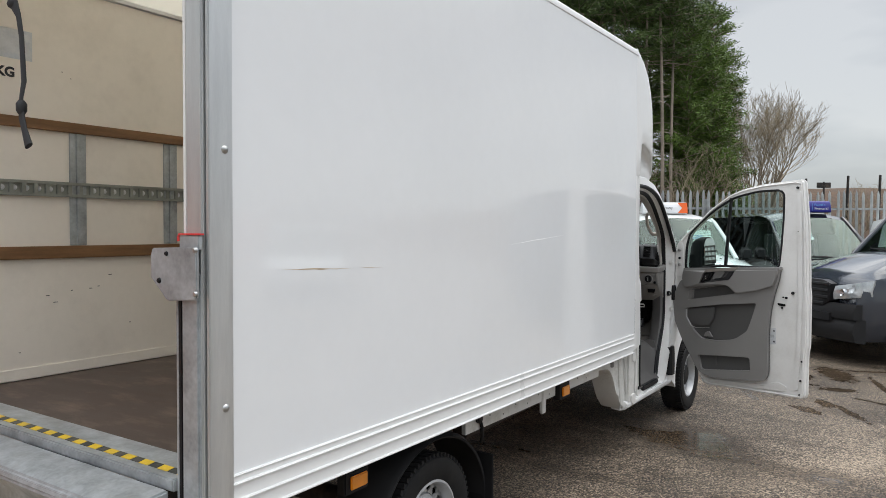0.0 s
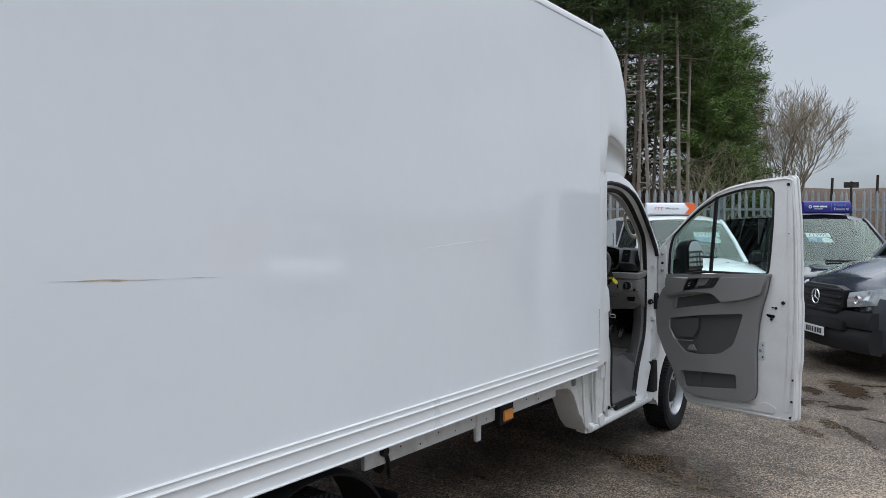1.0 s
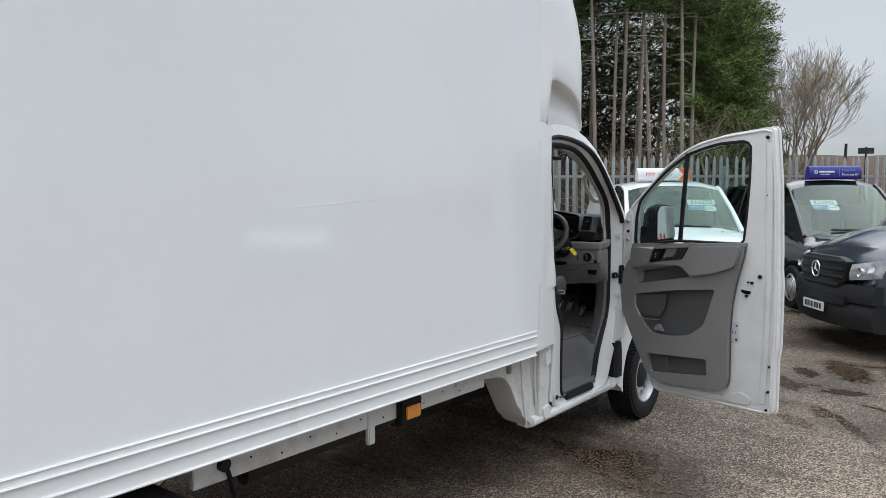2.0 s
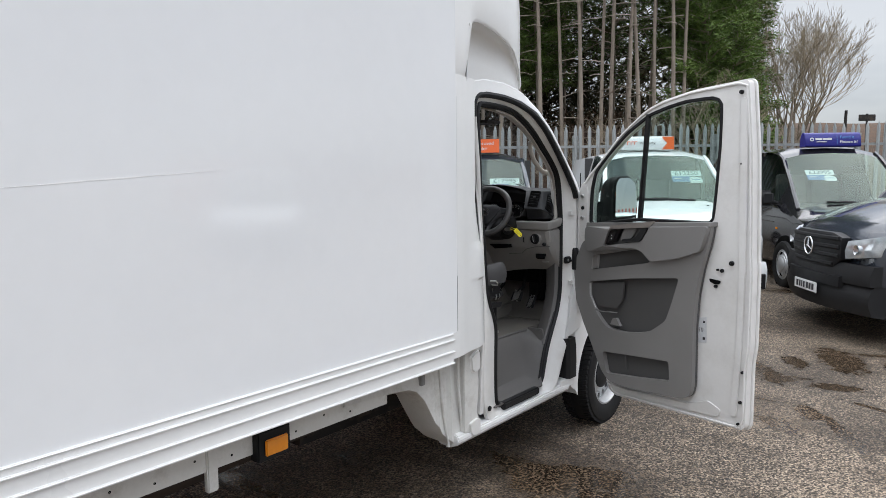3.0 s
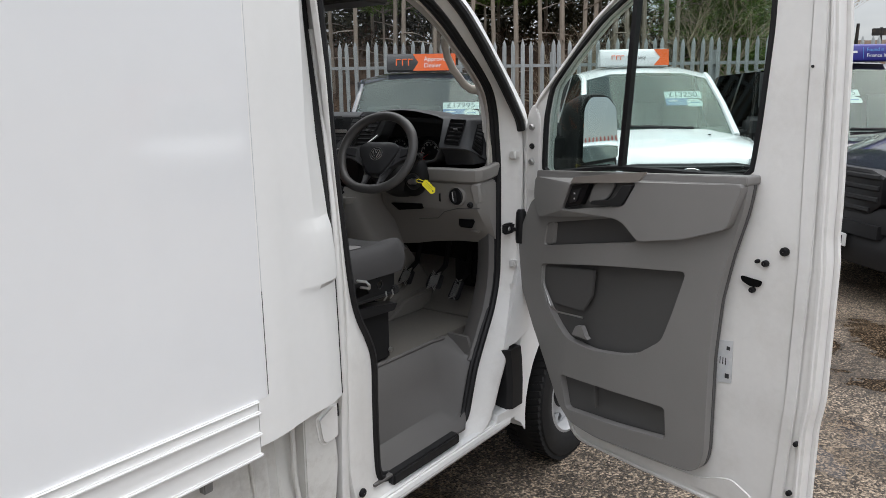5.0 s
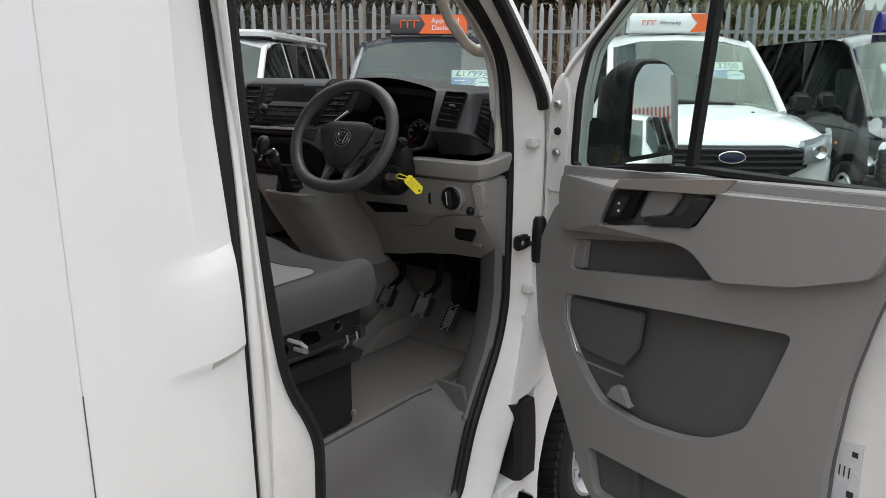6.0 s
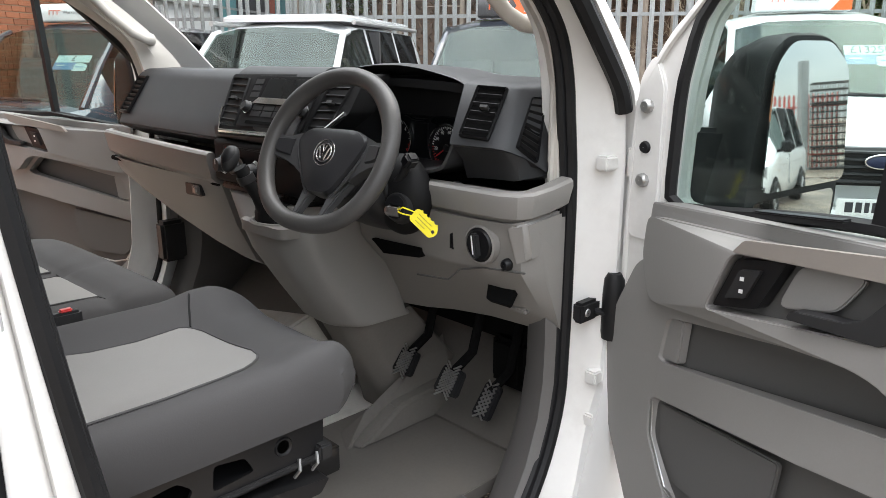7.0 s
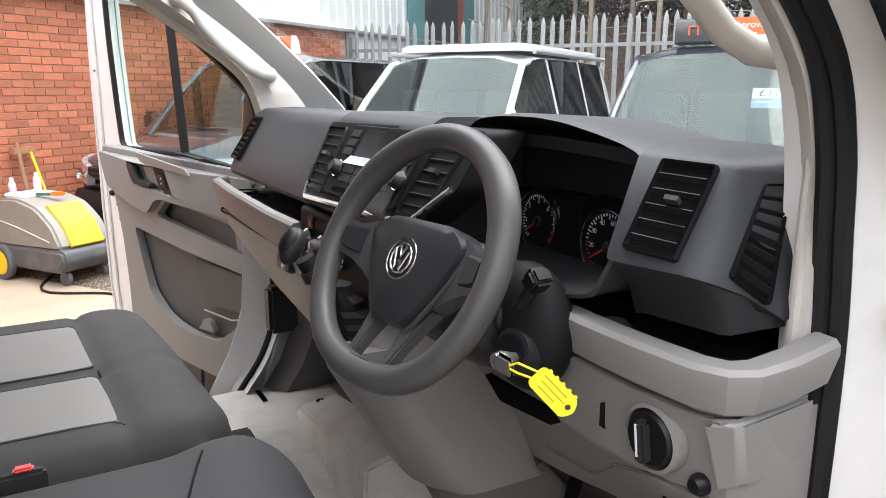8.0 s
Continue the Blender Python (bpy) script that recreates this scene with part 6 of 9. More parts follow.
loops = []
for d, hw, up_, lo_ in ((-0.075, 0.046, 0.042, -0.055), (-0.088, 0.066, 0.054, -0.072), (-0.115, 0.078, 0.060, -0.088), (-0.17, 0.084, 0.058, -0.098), (-0.225, 0.084, 0.052, -0.095), (-0.30, 0.080, 0.04, -0.085)):
    o = rounded([(-hw, lo_ * 0.75), (-hw * 0.95, up_ * 0.5), (-hw * 0.55, up_), (hw * 0.55, up_), (hw * 0.95, up_ * 0.5), (hw, lo_ * 0.75), (hw * 0.55, lo_), (-hw * 0.55, lo_)], 0.02, 3)
    loops.append([on_wheel(x, z, d) for x, z in o])
column = part("steering_column", loft(loops), M["soft_black"], lorry, "black steering column shroud", 45)
part("shroud_joint", tube([on_wheel(0.083, -0.012, -0.13), on_wheel(0.0855, -0.016, -0.18), on_wheel(0.085, -0.018, -0.22)], 0.0015, 5), M["dark"], column)
for sx in (1, -1):
    root = on_wheel(sx * 0.074, -0.026, -0.135)
    end = Vector((0.656, -0.112, 1.470)) if sx > 0 else on_wheel(-0.135, 0.030, -0.115)
    part("stalk_boot", tube([root - u * sx * 0.01, root + u * sx * 0.010, root + u * sx * 0.014], [0.024, 0.022, 0.014], 18), M["soft_black"], column)
    st = part("stalk", tube([root, root + (end - root) * 0.45 + Vector((sx * 0.010, 0, 0)), end], [0.0105, 0.0085, 0.010], 10), M["soft_black"], column, "black column stalk")
    way = (end - root).normalized()
    b = block(-0.0155, 0.0155, -0.013, 0.013, -0.015, 0.015, 0.006, seg=3)
    m = look(end + way * 0.006, end + way * 0.1)
    b.transform(Matrix.Translation(end + way * 0.006) @ m.to_3x3().to_4x4())
    part("stalk_end", b, M["dash_black"], st, "glossy black stalk end")
    for k in range(3):
        b = block(-0.0105 + 0.0075 * k, -0.0075 + 0.0075 * k, 0.0128, 0.0134, -0.005, 0.006, 0)
        b.transform(Matrix.Translation(end + way * 0.006) @ m.to_3x3().to_4x4())
        part("stalk_mark", b, M["white_ink"], st)
lock = Vector((0.634, -0.128, 1.378))
ign = part("ignition_lock", tube([lock + Vector((-0.012, 0.035, -0.012)), lock + Vector((0.0, 0.004, 0)), lock + Vector((0.003, -0.004, 0.002))], [0.036, 0.031, 0.026], 24), M["soft_black"], column, "black ignition lock")
part("ignition_ring", tube([lock + Vector((0.003, -0.005, 0.002)), lock + Vector((0.005, -0.010, 0.004))], 0.021, 22), M["dash_black"], ign)

# steering wheel
RW, RT = 0.1655, 0.0185
n = 72
rim_pts, rim_r = [], []
for k in range(n):
    a = 2 * math.pi * k / n
    low_ = max(0.0, -math.sin(a))
    rim_pts.append(on_wheel(RW * math.cos(a) * (1 + 0.015 * low_ ** 2), (RW - 0.010 * low_ ** 6) * math.sin(a), 0.0))
    rim_r.append(RT * (1.0 + 0.10 * math.exp(-((math.degrees(a) - 38) / 16) ** 2) + 0.10 * math.exp(-((math.degrees(a) - 142) / 16) ** 2)))
steer = part("steering_wheel", tube(rim_pts, rim_r, 16, True, up=axis), M["wheel_rim"], lorry, "worn black steering wheel")
hubo = rounded([(-0.100, 0.030), (-0.064, 0.054), (0.064, 0.054), (0.100, 0.030), (0.082, -0.010), (0.052, -0.060), (0.030, -0.088), (-0.030, -0.088), (-0.052, -0.060), (-0.082, -0.010)], 0.020, 4)
b = loft([[on_wheel(x * 0.86, z * 0.86, -0.072) for x, z in hubo], [on_wheel(x, z, -0.048) for x, z in hubo], [on_wheel(x, z, -0.016) for x, z in hubo], [on_wheel(x * 0.96, z * 0.955, -0.006) for x, z in hubo], [on_wheel(x * 0.80, z * 0.78, -0.001) for x, z in hubo], [on_wheel(x * 0.45, z * 0.45, 0.003) for x, z in hubo]])
part("airbag_cover", b, M["hub_black"], steer, "black airbag cover", 50)
for sx in (-1, 1):
    # side spoke: broad at the hub, with a raised pad, running into the rim
    b = loft([[on_wheel(sx * x, z1, d0), on_wheel(sx * x, z0, d0), on_wheel(sx * x, z0, d1), on_wheel(sx * x, (z0 + z1) / 2, d1 + 0.003), on_wheel(sx * x, z1, d1)] for x, z0, z1, d0, d1 in
              ((0.066, -0.052, 0.046, -0.046, -0.020), (0.094, -0.034, 0.040, -0.040, -0.014), (0.118, -0.024, 0.030, -0.032, -0.008), (0.142, -0.020, 0.028, -0.022, -0.001), (0.160, -0.020, 0.034, -0.014, 0.006))])
    part("spoke", b, M["spoke"], steer, "satin grey wheel spoke", 45)
    b = loft([[on_wheel(sx * x, z1, d), on_wheel(sx * x, z0, d), on_wheel(sx * x, z0 + 0.004, d + 0.006), on_wheel(sx * x, z1 - 0.004, d + 0.006)] for x, z0, z1, d in ((0.106, -0.016, 0.026, -0.012), (0.128, -0.014, 0.024, -0.005), (0.142, -0.011, 0.021, 0.0))])
    part("spoke_pad", b, M["hub_black"], steer, "", 30)
    # seam strip between cover and lower spoke
    part("cover_seam", tube([on_wheel(sx * x, z, d) for x, z, d in ((0.104, 0.026, -0.014), (0.086, -0.012, -0.014), (0.056, -0.062, -0.016), (0.034, -0.092, -0.018))], 0.0035, 6), M["spoke"], steer)
    # lower spoke leg of the open bracket
    b = loft([[on_wheel(sx * xo, z, d0), on_wheel(sx * xi, z, d0), on_wheel(sx * xi, z, d1), on_wheel(sx * xo, z, d1)] for xo, xi, z, d0, d1 in
              ((0.064, 0.022, -0.050, -0.050, -0.030), (0.052, 0.024, -0.085, -0.040, -0.018), (0.046, 0.028, -0.115, -0.028, -0.008), (0.044, 0.030, -0.142, -0.018, 0.002), (0.048, 0.030, -0.162, -0.012, 0.008))])
    bmesh.ops.bevel(b, geom=b.edges[:], offset=0.003, segments=2, affect="EDGES")
    part("spoke", b, M["spoke"], steer, "satin grey wheel spoke", 45)
b = loft([[on_wheel(x, z, d) for x, z in rounded([(-0.040, -0.140), (0.040, -0.140), (0.046, -0.164), (-0.046, -0.164)], 0.008, 3)] for d in (-0.012, 0.004, 0.007)])
part("spoke_bridge", b, M["spoke"], steer)
part("spoke_inlay", loft([[on_wheel(x, z, d) for x, z in rounded([(-0.024, -0.138), (0.024, -0.138), (0.022, -0.147), (-0.022, -0.147)], 0.003, 2)] for d in (0.0072, 0.0082)]), M["chrome"], steer, "silver inlay on the lower spoke")
BZ = -0.004
part("badge_ring", tube([on_wheel(0.0275 * math.cos(a), BZ + 0.0275 * math.sin(a), 0.002) for a in np.linspace(0, 2 * math.pi, 40, endpoint=False)], 0.0019, 6, True, up=axis), M["chrome"], steer, "round chrome badge")
part("badge_ring", tube([on_wheel(0.0195 * math.cos(a), BZ + 0.0195 * math.sin(a), 0.003) for a in np.linspace(0, 2 * math.pi, 36, endpoint=False)], 0.0020, 6, True, up=axis), M["chrome"], steer)
part("badge_field", loft([[on_wheel(r_ * math.cos(a), BZ + r_ * math.sin(a), d) for a in np.linspace(0, 2 * math.pi, 32, endpoint=False)] for r_, d in ((0.027, 0.001), (0.024, 0.0035), (0.004, 0.0035))], True, True), M["dash_black"], steer)
b = bmesh.new()
for pts in ([(-0.014, 0.010), (-0.005, -0.015), (0.0, -0.003), (0.005, -0.015), (0.014, 0.010)], [(-0.006, 0.016), (0.0, 0.002), (0.006, 0.016)]):
    tube([on_wheel(x, BZ + z, 0.0042) for x, z in pts], 0.0018, 6, into=b, up=axis)
part("badge_shape", b, M["chrome"], steer)
lettering("AIRBAG", 0.009, Matrix.Translation(on_wheel(0, -0.052, 0.0005)) @ Matrix((u, v, axis)).transposed().to_4x4(), M["spoke"], steer, "airbag_mark", 0.0003)

b = bmesh.new()
bmesh.ops.create_uvsphere(b, u_segments=28, v_segments=18, radius=1.0, matrix=Matrix.Translation((0.598, -0.078, 1.392)) @ Matrix.Diagonal((0.078, 0.050, 0.088, 1)))
part("ignition_cowl", b, M["matt_black"], column, "black cowl round the ignition lock", 60)
# ignition key and its tag
key = thing("ignition_key", "ignition key with a yellow plastic tag in the steering column", "key", m=pose(0.646, -0.138, 1.374))
part("key_bow", block(0.010, 0.044, -0.032, -0.024, -0.008, 0.018, 0.004), M["bolt"], key)
part("key_head", lathe([(0.001, -0.030), (0.010, -0.028), (0.012, -0.016), (0.008, -0.004), (0.006, 0.004)], 12, "y", (0.004, 0, 0.002)), M["bolt"], key, "steel key head")
tag_way = Vector((0.030, 0.040, -0.052)).normalized()
tag_face = Vector((0.80, -0.55, 0.30))
tag_face = (tag_face - tag_way * tag_face.dot(tag_way)).normalized()
tag_side = tag_face.cross(tag_way)
tag_from = Vector((0.063, -0.010, 0.004))
part("tag_loop", tube([(0.040, -0.030, 0.010), (0.050, -0.026, 0.016), tag_from + tag_way * 0.004 + tag_side * 0.005, tag_from + tag_way * 0.004 - tag_side * 0.005, (0.048, -0.024, 0.002), (0.040, -0.030, 0.006)], 0.0017, 6), M["tag"], key, "yellow tag loop")
o = rounded([(0.0, 0.013), (0.006, 0.017), (0.064, 0.017), (0.070, 0.010), (0.074, 0.0), (0.070, -0.010), (0.064, -0.017), (0.006, -0.017), (0.0, -0.013)], 0.004, 3)
hole = [(0.063 + 0.0042 * math.cos(a), 0.0042 * math.sin(a)) for a in np.linspace(0, 2 * math.pi, 12, endpoint=False)]
b = holed(o, [hole], "y", -0.0012, 0.0012)
for k in range(5):
    a0 = 0.010 + 0.012 * k
    block(a0, a0 + 0.005, -0.0012, 0.0012, 0.0165, 0.0195, 0.0006, b)
tm = (Matrix((tag_way, -tag_face, tag_side)).transposed() * 0.88).to_4x4()
tm.translation = tag_from
b.transform(tm)
tag_part = part("key_tag", b, M["tag"], key, "yellow plastic key tag with faint writing")
b = bmesh.new()
for k, (w0, w1) in enumerate(((0.010, 0.052), (0.012, 0.056), (0.014, 0.044))):
    block(w0, w1, -0.0018, -0.0013, 0.007 - 0.008 * k, 0.0085 - 0.008 * k, 0, b)
b.transform(tm)
part("tag_writing", b, M["tag_ink"], tag_part)

# centre console, gear lever
loops = []
for z, x0, x1, y0, y1 in ((1.335, -0.05, 0.36, -0.18, 0.05), (1.28, 0.07, 0.38, -0.22, 0.05), (1.22, 0.12, 0.385, -0.22, 0.05), (1.12, 0.145, 0.40, -0.165, 0.08), (1.04, 0.175, 0.41, -0.12, 0.10), (1.025, 0.19, 0.41, -0.10, 0.12)):
    loops.append([(x, y, z) for x, y in rounded([(x0, y1), (x0 + 0.01, y0 + 0.03), (x0 + 0.07, y0), (x1 - 0.07, y0), (x1 - 0.005, y0 + 0.05), (x1, y1)], 0.03, 3)])
con = part("centre_console", loft(loops), M["dash_grey"], lorry, "mid grey centre console", 45)
loops = []
for z, x0, x1, y0, y1 in ((1.04, 0.20, 0.40, -0.09, 0.12), (0.95, 0.22, 0.40, -0.05, 0.2), (0.84, 0.22, 0.39, 0.02, 0.3), (0.735, 0.20, 0.41, 0.06, 0.4)):
    loops.append([(x, y, z) for x, y in rounded([(x0, y1), (x0 + 0.01, y0 + 0.03), (x0 + 0.05, y0), (x1 - 0.05, y0), (x1 - 0.005, y0 + 0.05), (x1, y1)], 0.02, 3)])
part("console_pedestal", loft(loops), M["floor_mat"], con, "grey rubber covered pedestal", 45)
b = loft([[(x, y, z) for x, y in rounded([(0.155, -0.236), (0.35, -0.236), (0.36, -0.10), (0.13, -0.12)], 0.03, 3)] for z in (1.27, 1.295)])
part("gear_surround", b, M["dash_grey"], con)
lev = [(0.245, -0.20, 1.29), (0.240, -0.225, 1.36), (0.232, -0.262, 1.43)]
b = loft([[(0.245 + f * 0.066 * math.cos(a) * (1 + 0.04 * math.cos(8 * a)), -0.175 - 0.05 * (1 - f) + f * 0.052 * math.sin(a) * (1 + 0.04 * math.cos(8 * a)), z) for a in np.linspace(0, 2 * math.pi, 32, endpoint=False)]
          for z, f in ((1.286, 1.0), (1.296, 1.02), (1.304, 0.86), (1.314, 0.90), (1.322, 0.70), (1.334, 0.74), (1.342, 0.54), (1.356, 0.56), (1.366, 0.40), (1.384, 0.36))])
part("gear_boot", b, M["matt_black"], con, "black pleated gear boot")
rim_loop = [(0.245 + 0.074 * math.cos(a), -0.175 + 0.060 * math.sin(a), 1.2935) for a in np.linspace(0, 2 * math.pi, 28, endpoint=False)]
part("boot_ring", tube(rim_loop, 0.006, 6, True), M["dash_grey"], con)
gl = part("gear_lever", tube(lev, [0.017, 0.015, 0.017], 12), M["matt_black"], con, "black gear lever")
part("lever_collar", tube([(0.236, -0.245, 1.395), (0.234, -0.252, 1.412)], 0.021, 12), M["soft_black"], gl)
b = bmesh.new()
bmesh.ops.create_uvsphere(b, u_segments=20, v_segments=14, radius=0.0195, matrix=Matrix.Translation((0.229, -0.281, 1.452)) @ Matrix.Rotation(radians(-28), 4, "X") @ Matrix.Diagonal((0.95, 1.0, 1.65, 1)))
part("gear_knob", b, M["soft_black"], gl, "black gear knob with a silver cap")
b = bmesh.new()
bmesh.ops.create_uvsphere(b, u_segments=16, v_segments=8, radius=0.0178, matrix=Matrix.Translation((0.2288, -0.2835, 1.4575)) @ Matrix.Rotation(radians(-28), 4, "X") @ Matrix.Diagonal((1, 1, 1.55, 1)))
part("knob_cap", b, M["dash_black"], gl)

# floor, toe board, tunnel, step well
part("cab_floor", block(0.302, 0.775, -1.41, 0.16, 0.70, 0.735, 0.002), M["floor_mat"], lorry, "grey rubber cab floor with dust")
# same floor as the driver's, its colour raised for light through the far door
part("passenger_floor", block(-0.90, 0.300, -1.41, 0.16, 0.70, 0.735, 0.002), M["floor_lit"], lorry, "dusty passenger floor, coloured paler for light from its door")
part("floor_edge", tube([(0.775, -0.78, 0.728), (0.775, -0.20, 0.728), (0.785, -0.13, 0.728)], 0.008, 8), M["step"], lorry)
rows = [[(x, 0.14, 0.735), (x, 0.20, 0.755), (x, 0.32, 0.86), (x, 0.44, 1.02), (x, 0.46, 1.2)] for x in np.linspace(-0.92, 0.92, 9)]
part("toe_board", shell(rows, 0.01), M["floor_mat"], lorry, "grey footwell lining")
# near-black block added for the shade under the dash
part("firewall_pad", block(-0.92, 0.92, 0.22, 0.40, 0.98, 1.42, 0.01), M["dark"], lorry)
b = loft([[(0.40, -0.12, 0.735), (0.44, -0.13, 0.74), (0.47, -0.12, 0.735), (0.47, 0.2, 0.735), (0.40, 0.2, 0.735)], [(0.41, 0.02, 0.80), (0.44, 0.02, 0.805), (0.455, 0.03, 0.80), (0.455, 0.24, 0.82), (0.41, 0.24, 0.82)]])
bmesh.ops.bevel(b, geom=b.edges[:], offset=0.008, segments=2, affect="EDGES")
part("foot_rest", b, M["floor_mat"], lorry, "moulded foot rest")
part("tunnel_edge", loft([[(0.36, -0.10, 0.735), (0.44, -0.14, 0.735), (0.40, -0.05, 0.79)], [(0.36, 0.25, 0.735), (0.44, 0.25, 0.735), (0.38, 0.25, 0.92)]]), M["floor_mat"], lorry)
# raised tunnel cover that climbs to the console, with its catch
b = loft([[(-0.63, -0.03, 0.737), (-0.625, -0.02, 0.768), (-0.60, 0.095, 0.792), (-0.60, 0.13, 0.737)], [(-0.30, -0.065, 0.737), (-0.30, -0.055, 0.842), (-0.26, 0.045, 0.885), (-0.24, 0.11, 0.737)], [(0.06, -0.105, 0.737), (0.06, -0.095, 0.918), (0.13, -0.02, 0.985), (0.18, 0.10, 0.737)]])
bmesh.ops.bevel(b, geom=b.edges[:], offset=0.008, segments=2, affect="EDGES")
part("floor_plate", b, M["floor_lit"], lorry, "pale grey tunnel cover on the floor", 40)
part("plate_catch", lathe([(0.014, 0.778), (0.014, 0.790), (0.004, 0.790)], 12, "z", (-0.58, 0.035, 0)), M["dark"], lorry)
part("floor_flap", solid(rounded([(-0.36, -0.33), (-0.30, -0.20), (-0.22, -0.19), (-0.19, -0.26), (-0.24, -0.34)], 0.015), "z", 0.735, 0.741, 0.002), M["trim_light"], lorry)
for side in (1, -1):
    loops = []
    for y, zf in ((-0.785, 0.73), (-0.62, 0.73), (-0.25, 0.73), (-0.20, 0.73), (-0.17, 0.73), (-0.14, 0.73), (-0.115, 0.73), (-0.09, 0.73)):
        k = smoothstep(-0.30, -0.09, y)
        rise = float(np.interp(y, [-0.22, -0.172, -0.145, -0.10, -0.09], [0.42, 0.452, 0.525, 0.640, 0.660]))
        loops.append([(side * 0.768, y, zf), (side * (0.785 + 0.02 * k), y, zf - 0.02), (side * (0.815 + 0.05 * k), y, 0.60 + 0.06 * k), (side * (0.84 + 0.06 * k), y, max(0.455 + 0.1 * k, rise + 0.004)), (side * 0.90, y, max(0.428, rise)), (side * (0.975 - 0.065 * smoothstep(-0.24, -0.16, y)), y, max(0.422, rise))])
    part("step_well", shell(loops, 0.008), M["step"], lorry, "dark grey moulded entry step")
    part("step_wall", loft([[(side * x, y, z) for x, z in ((0.77, 0.735), (0.872, 0.735), (0.888, 0.69), (0.895, 0.66), (0.83, 0.60))] for y in (-0.088, -0.070)]), M["step"], lorry)
    part("step_rear_wall", loft([[(side * x, y, z) for x, z in ((0.60, 0.735), (0.955, 0.95), (0.955, 0.42), (0.80, 0.42))] for y in (-0.82, -0.80)]), M["step"], lorry)

# pedals with cross-hatched rubber
for (x, y, z, w, h, tilt, name) in ((0.422, 0.076, 0.900, 0.074, 0.068, 50, "clutch_pedal"), (0.590, 0.072, 0.902, 0.080, 0.068, 50, "brake_pedal"), (0.680, 0.112, 0.866, 0.056, 0.090, 55, "accelerator_pedal")):
    m = Matrix.Translation((x, y, z)) @ Matrix.Rotation(radians(-0.7 * tilt), 4, "X")
    b = solid(rounded([(-w / 2, -h / 2), (w / 2, -h / 2), (w / 2 * 0.9, h / 2), (-w / 2 * 0.9, h / 2)], 0.012), "y", -0.006, 0.010, 0.003)
    b.transform(m)
    ped = part(name, b, M["rubber"], lorry, "black pedal with cross-hatched rubber")
    b = bmesh.new()
    for k in range(-3, 4):
        for s in (-1, 1):
            t = block(-w * 0.36, w * 0.36, -0.0105, -0.006, -0.0017, 0.0017, 0)
            t.transform(Matrix.Translation((0, 0, k * h / 7.5)) @ Matrix.Rotation(s * radians(38), 4, "Y"))
            merge(b, t)
    b.transform(m)
    part("tread_ribs", b, M["bolt"], ped, "bright cross-hatched ribs")
    # arm, like the guide below, coloured near-black for the footwell's shade
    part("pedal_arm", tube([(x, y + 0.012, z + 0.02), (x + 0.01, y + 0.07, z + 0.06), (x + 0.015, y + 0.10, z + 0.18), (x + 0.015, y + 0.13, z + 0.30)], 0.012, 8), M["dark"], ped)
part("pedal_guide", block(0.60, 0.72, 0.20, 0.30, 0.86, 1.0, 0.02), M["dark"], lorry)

# far footwell details
part("side_pocket", block(-0.815, -0.755, -0.055, 0.035, 0.955, 1.105, 0.012), M["soft_black"], lorry, "black open side pocket")


# ---- seats ----
def pad(name, parent, label, xl, xr, yb, front, top, z0, corner=0.09, r=0.045):
    """A stuffed cushion between xl and xr, from yb to the line front(x), with the height top(x, y) and rolled edges."""
    nx, ny = 40, 34
    b = bmesh.new()
    rows = []
    for j in range(ny + 1):
        v = math.sin(math.pi / 2 * j / ny)
        row = []
        for i in range(nx + 1):
            u = 0.35 * (-1 + 2 * i / nx) + 0.65 * math.sin(math.pi / 2 * (-1 + 2 * i / nx))
            x = (xl + xr) / 2 + (xr - xl) / 2 * u
            side_gap = min(x - xl, xr - x)
            yf = front(x) - corner * max(0.0, 1 - side_gap / corner) ** 2 * 0.8
            y = yb + (yf - yb) * v
            fall = 0.0
            for gap_ in (side_gap, yf - y):
                if gap_ < r:
                    fall += r - math.sqrt(max(0.0, r * r - (r - gap_) ** 2))
            row.append(b.verts.new((x, y, top(x, y) - min(fall, r * 1.15))))
        rows.append(row)
    for j in range(ny):
        for i in range(nx):
            b.faces.new((rows[j][i], rows[j][i + 1], rows[j + 1][i + 1], rows[j + 1][i]))
    rim = [rows[0][i] for i in range(nx + 1)] + [rows[j][nx] for j in range(1, ny + 1)] + [rows[ny][i] for i in range(nx - 1, -1, -1)] + [rows[j][0] for j in range(ny - 1, 0, -1)]
    mx, my, prev = (xl + xr) / 2, yb, rim
    for grow, f in ((1.006, 0.25), (1.004, 0.6), (0.985, 1.0)):
        cur = [b.verts.new((mx + (q.co.x - mx) * grow, my + (q.co.y - my) * grow, q.co.z + (z0 - q.co.z) * f)) for q in rim]
        for i in range(len(rim)):
            k = (i + 1) % len(rim)
            b.faces.new((prev[i], prev[k], cur[k], cur[i]))
        prev = cur
    b.faces.new(prev)
    bmesh.ops.recalc_face_normals(b, faces=b.faces)
    return part(name, b, M["seat_dark"], parent, label, 60)


def inset_panel(cushion, outline_rows, top, lift=0.0018):
    """A paler fabric panel on a cushion: rows of (y at the left end, y at the right end, left x, right x)."""
    loops = []
    for ya, yc, xa, xc in outline_rows:
        loops.append([(xa + (xc - xa) * f, ya + (yc - ya) * f, top(xa + (xc - xa) * f, ya + (yc - ya) * f) + lift) for f in np.linspace(0, 1, 15)])
    part("seat_insert", shell(loops, 0.003), M["seat_light"], cushion, "paler grey fabric insert", 60)
    edge_ = [l_[0] for l_ in loops] + loops[-1][1:-1] + [l_[-1] for l_ in loops[::-1]]
    part("seam", tube(edge_, 0.0022, 6), M["seat_dark"], cushion)


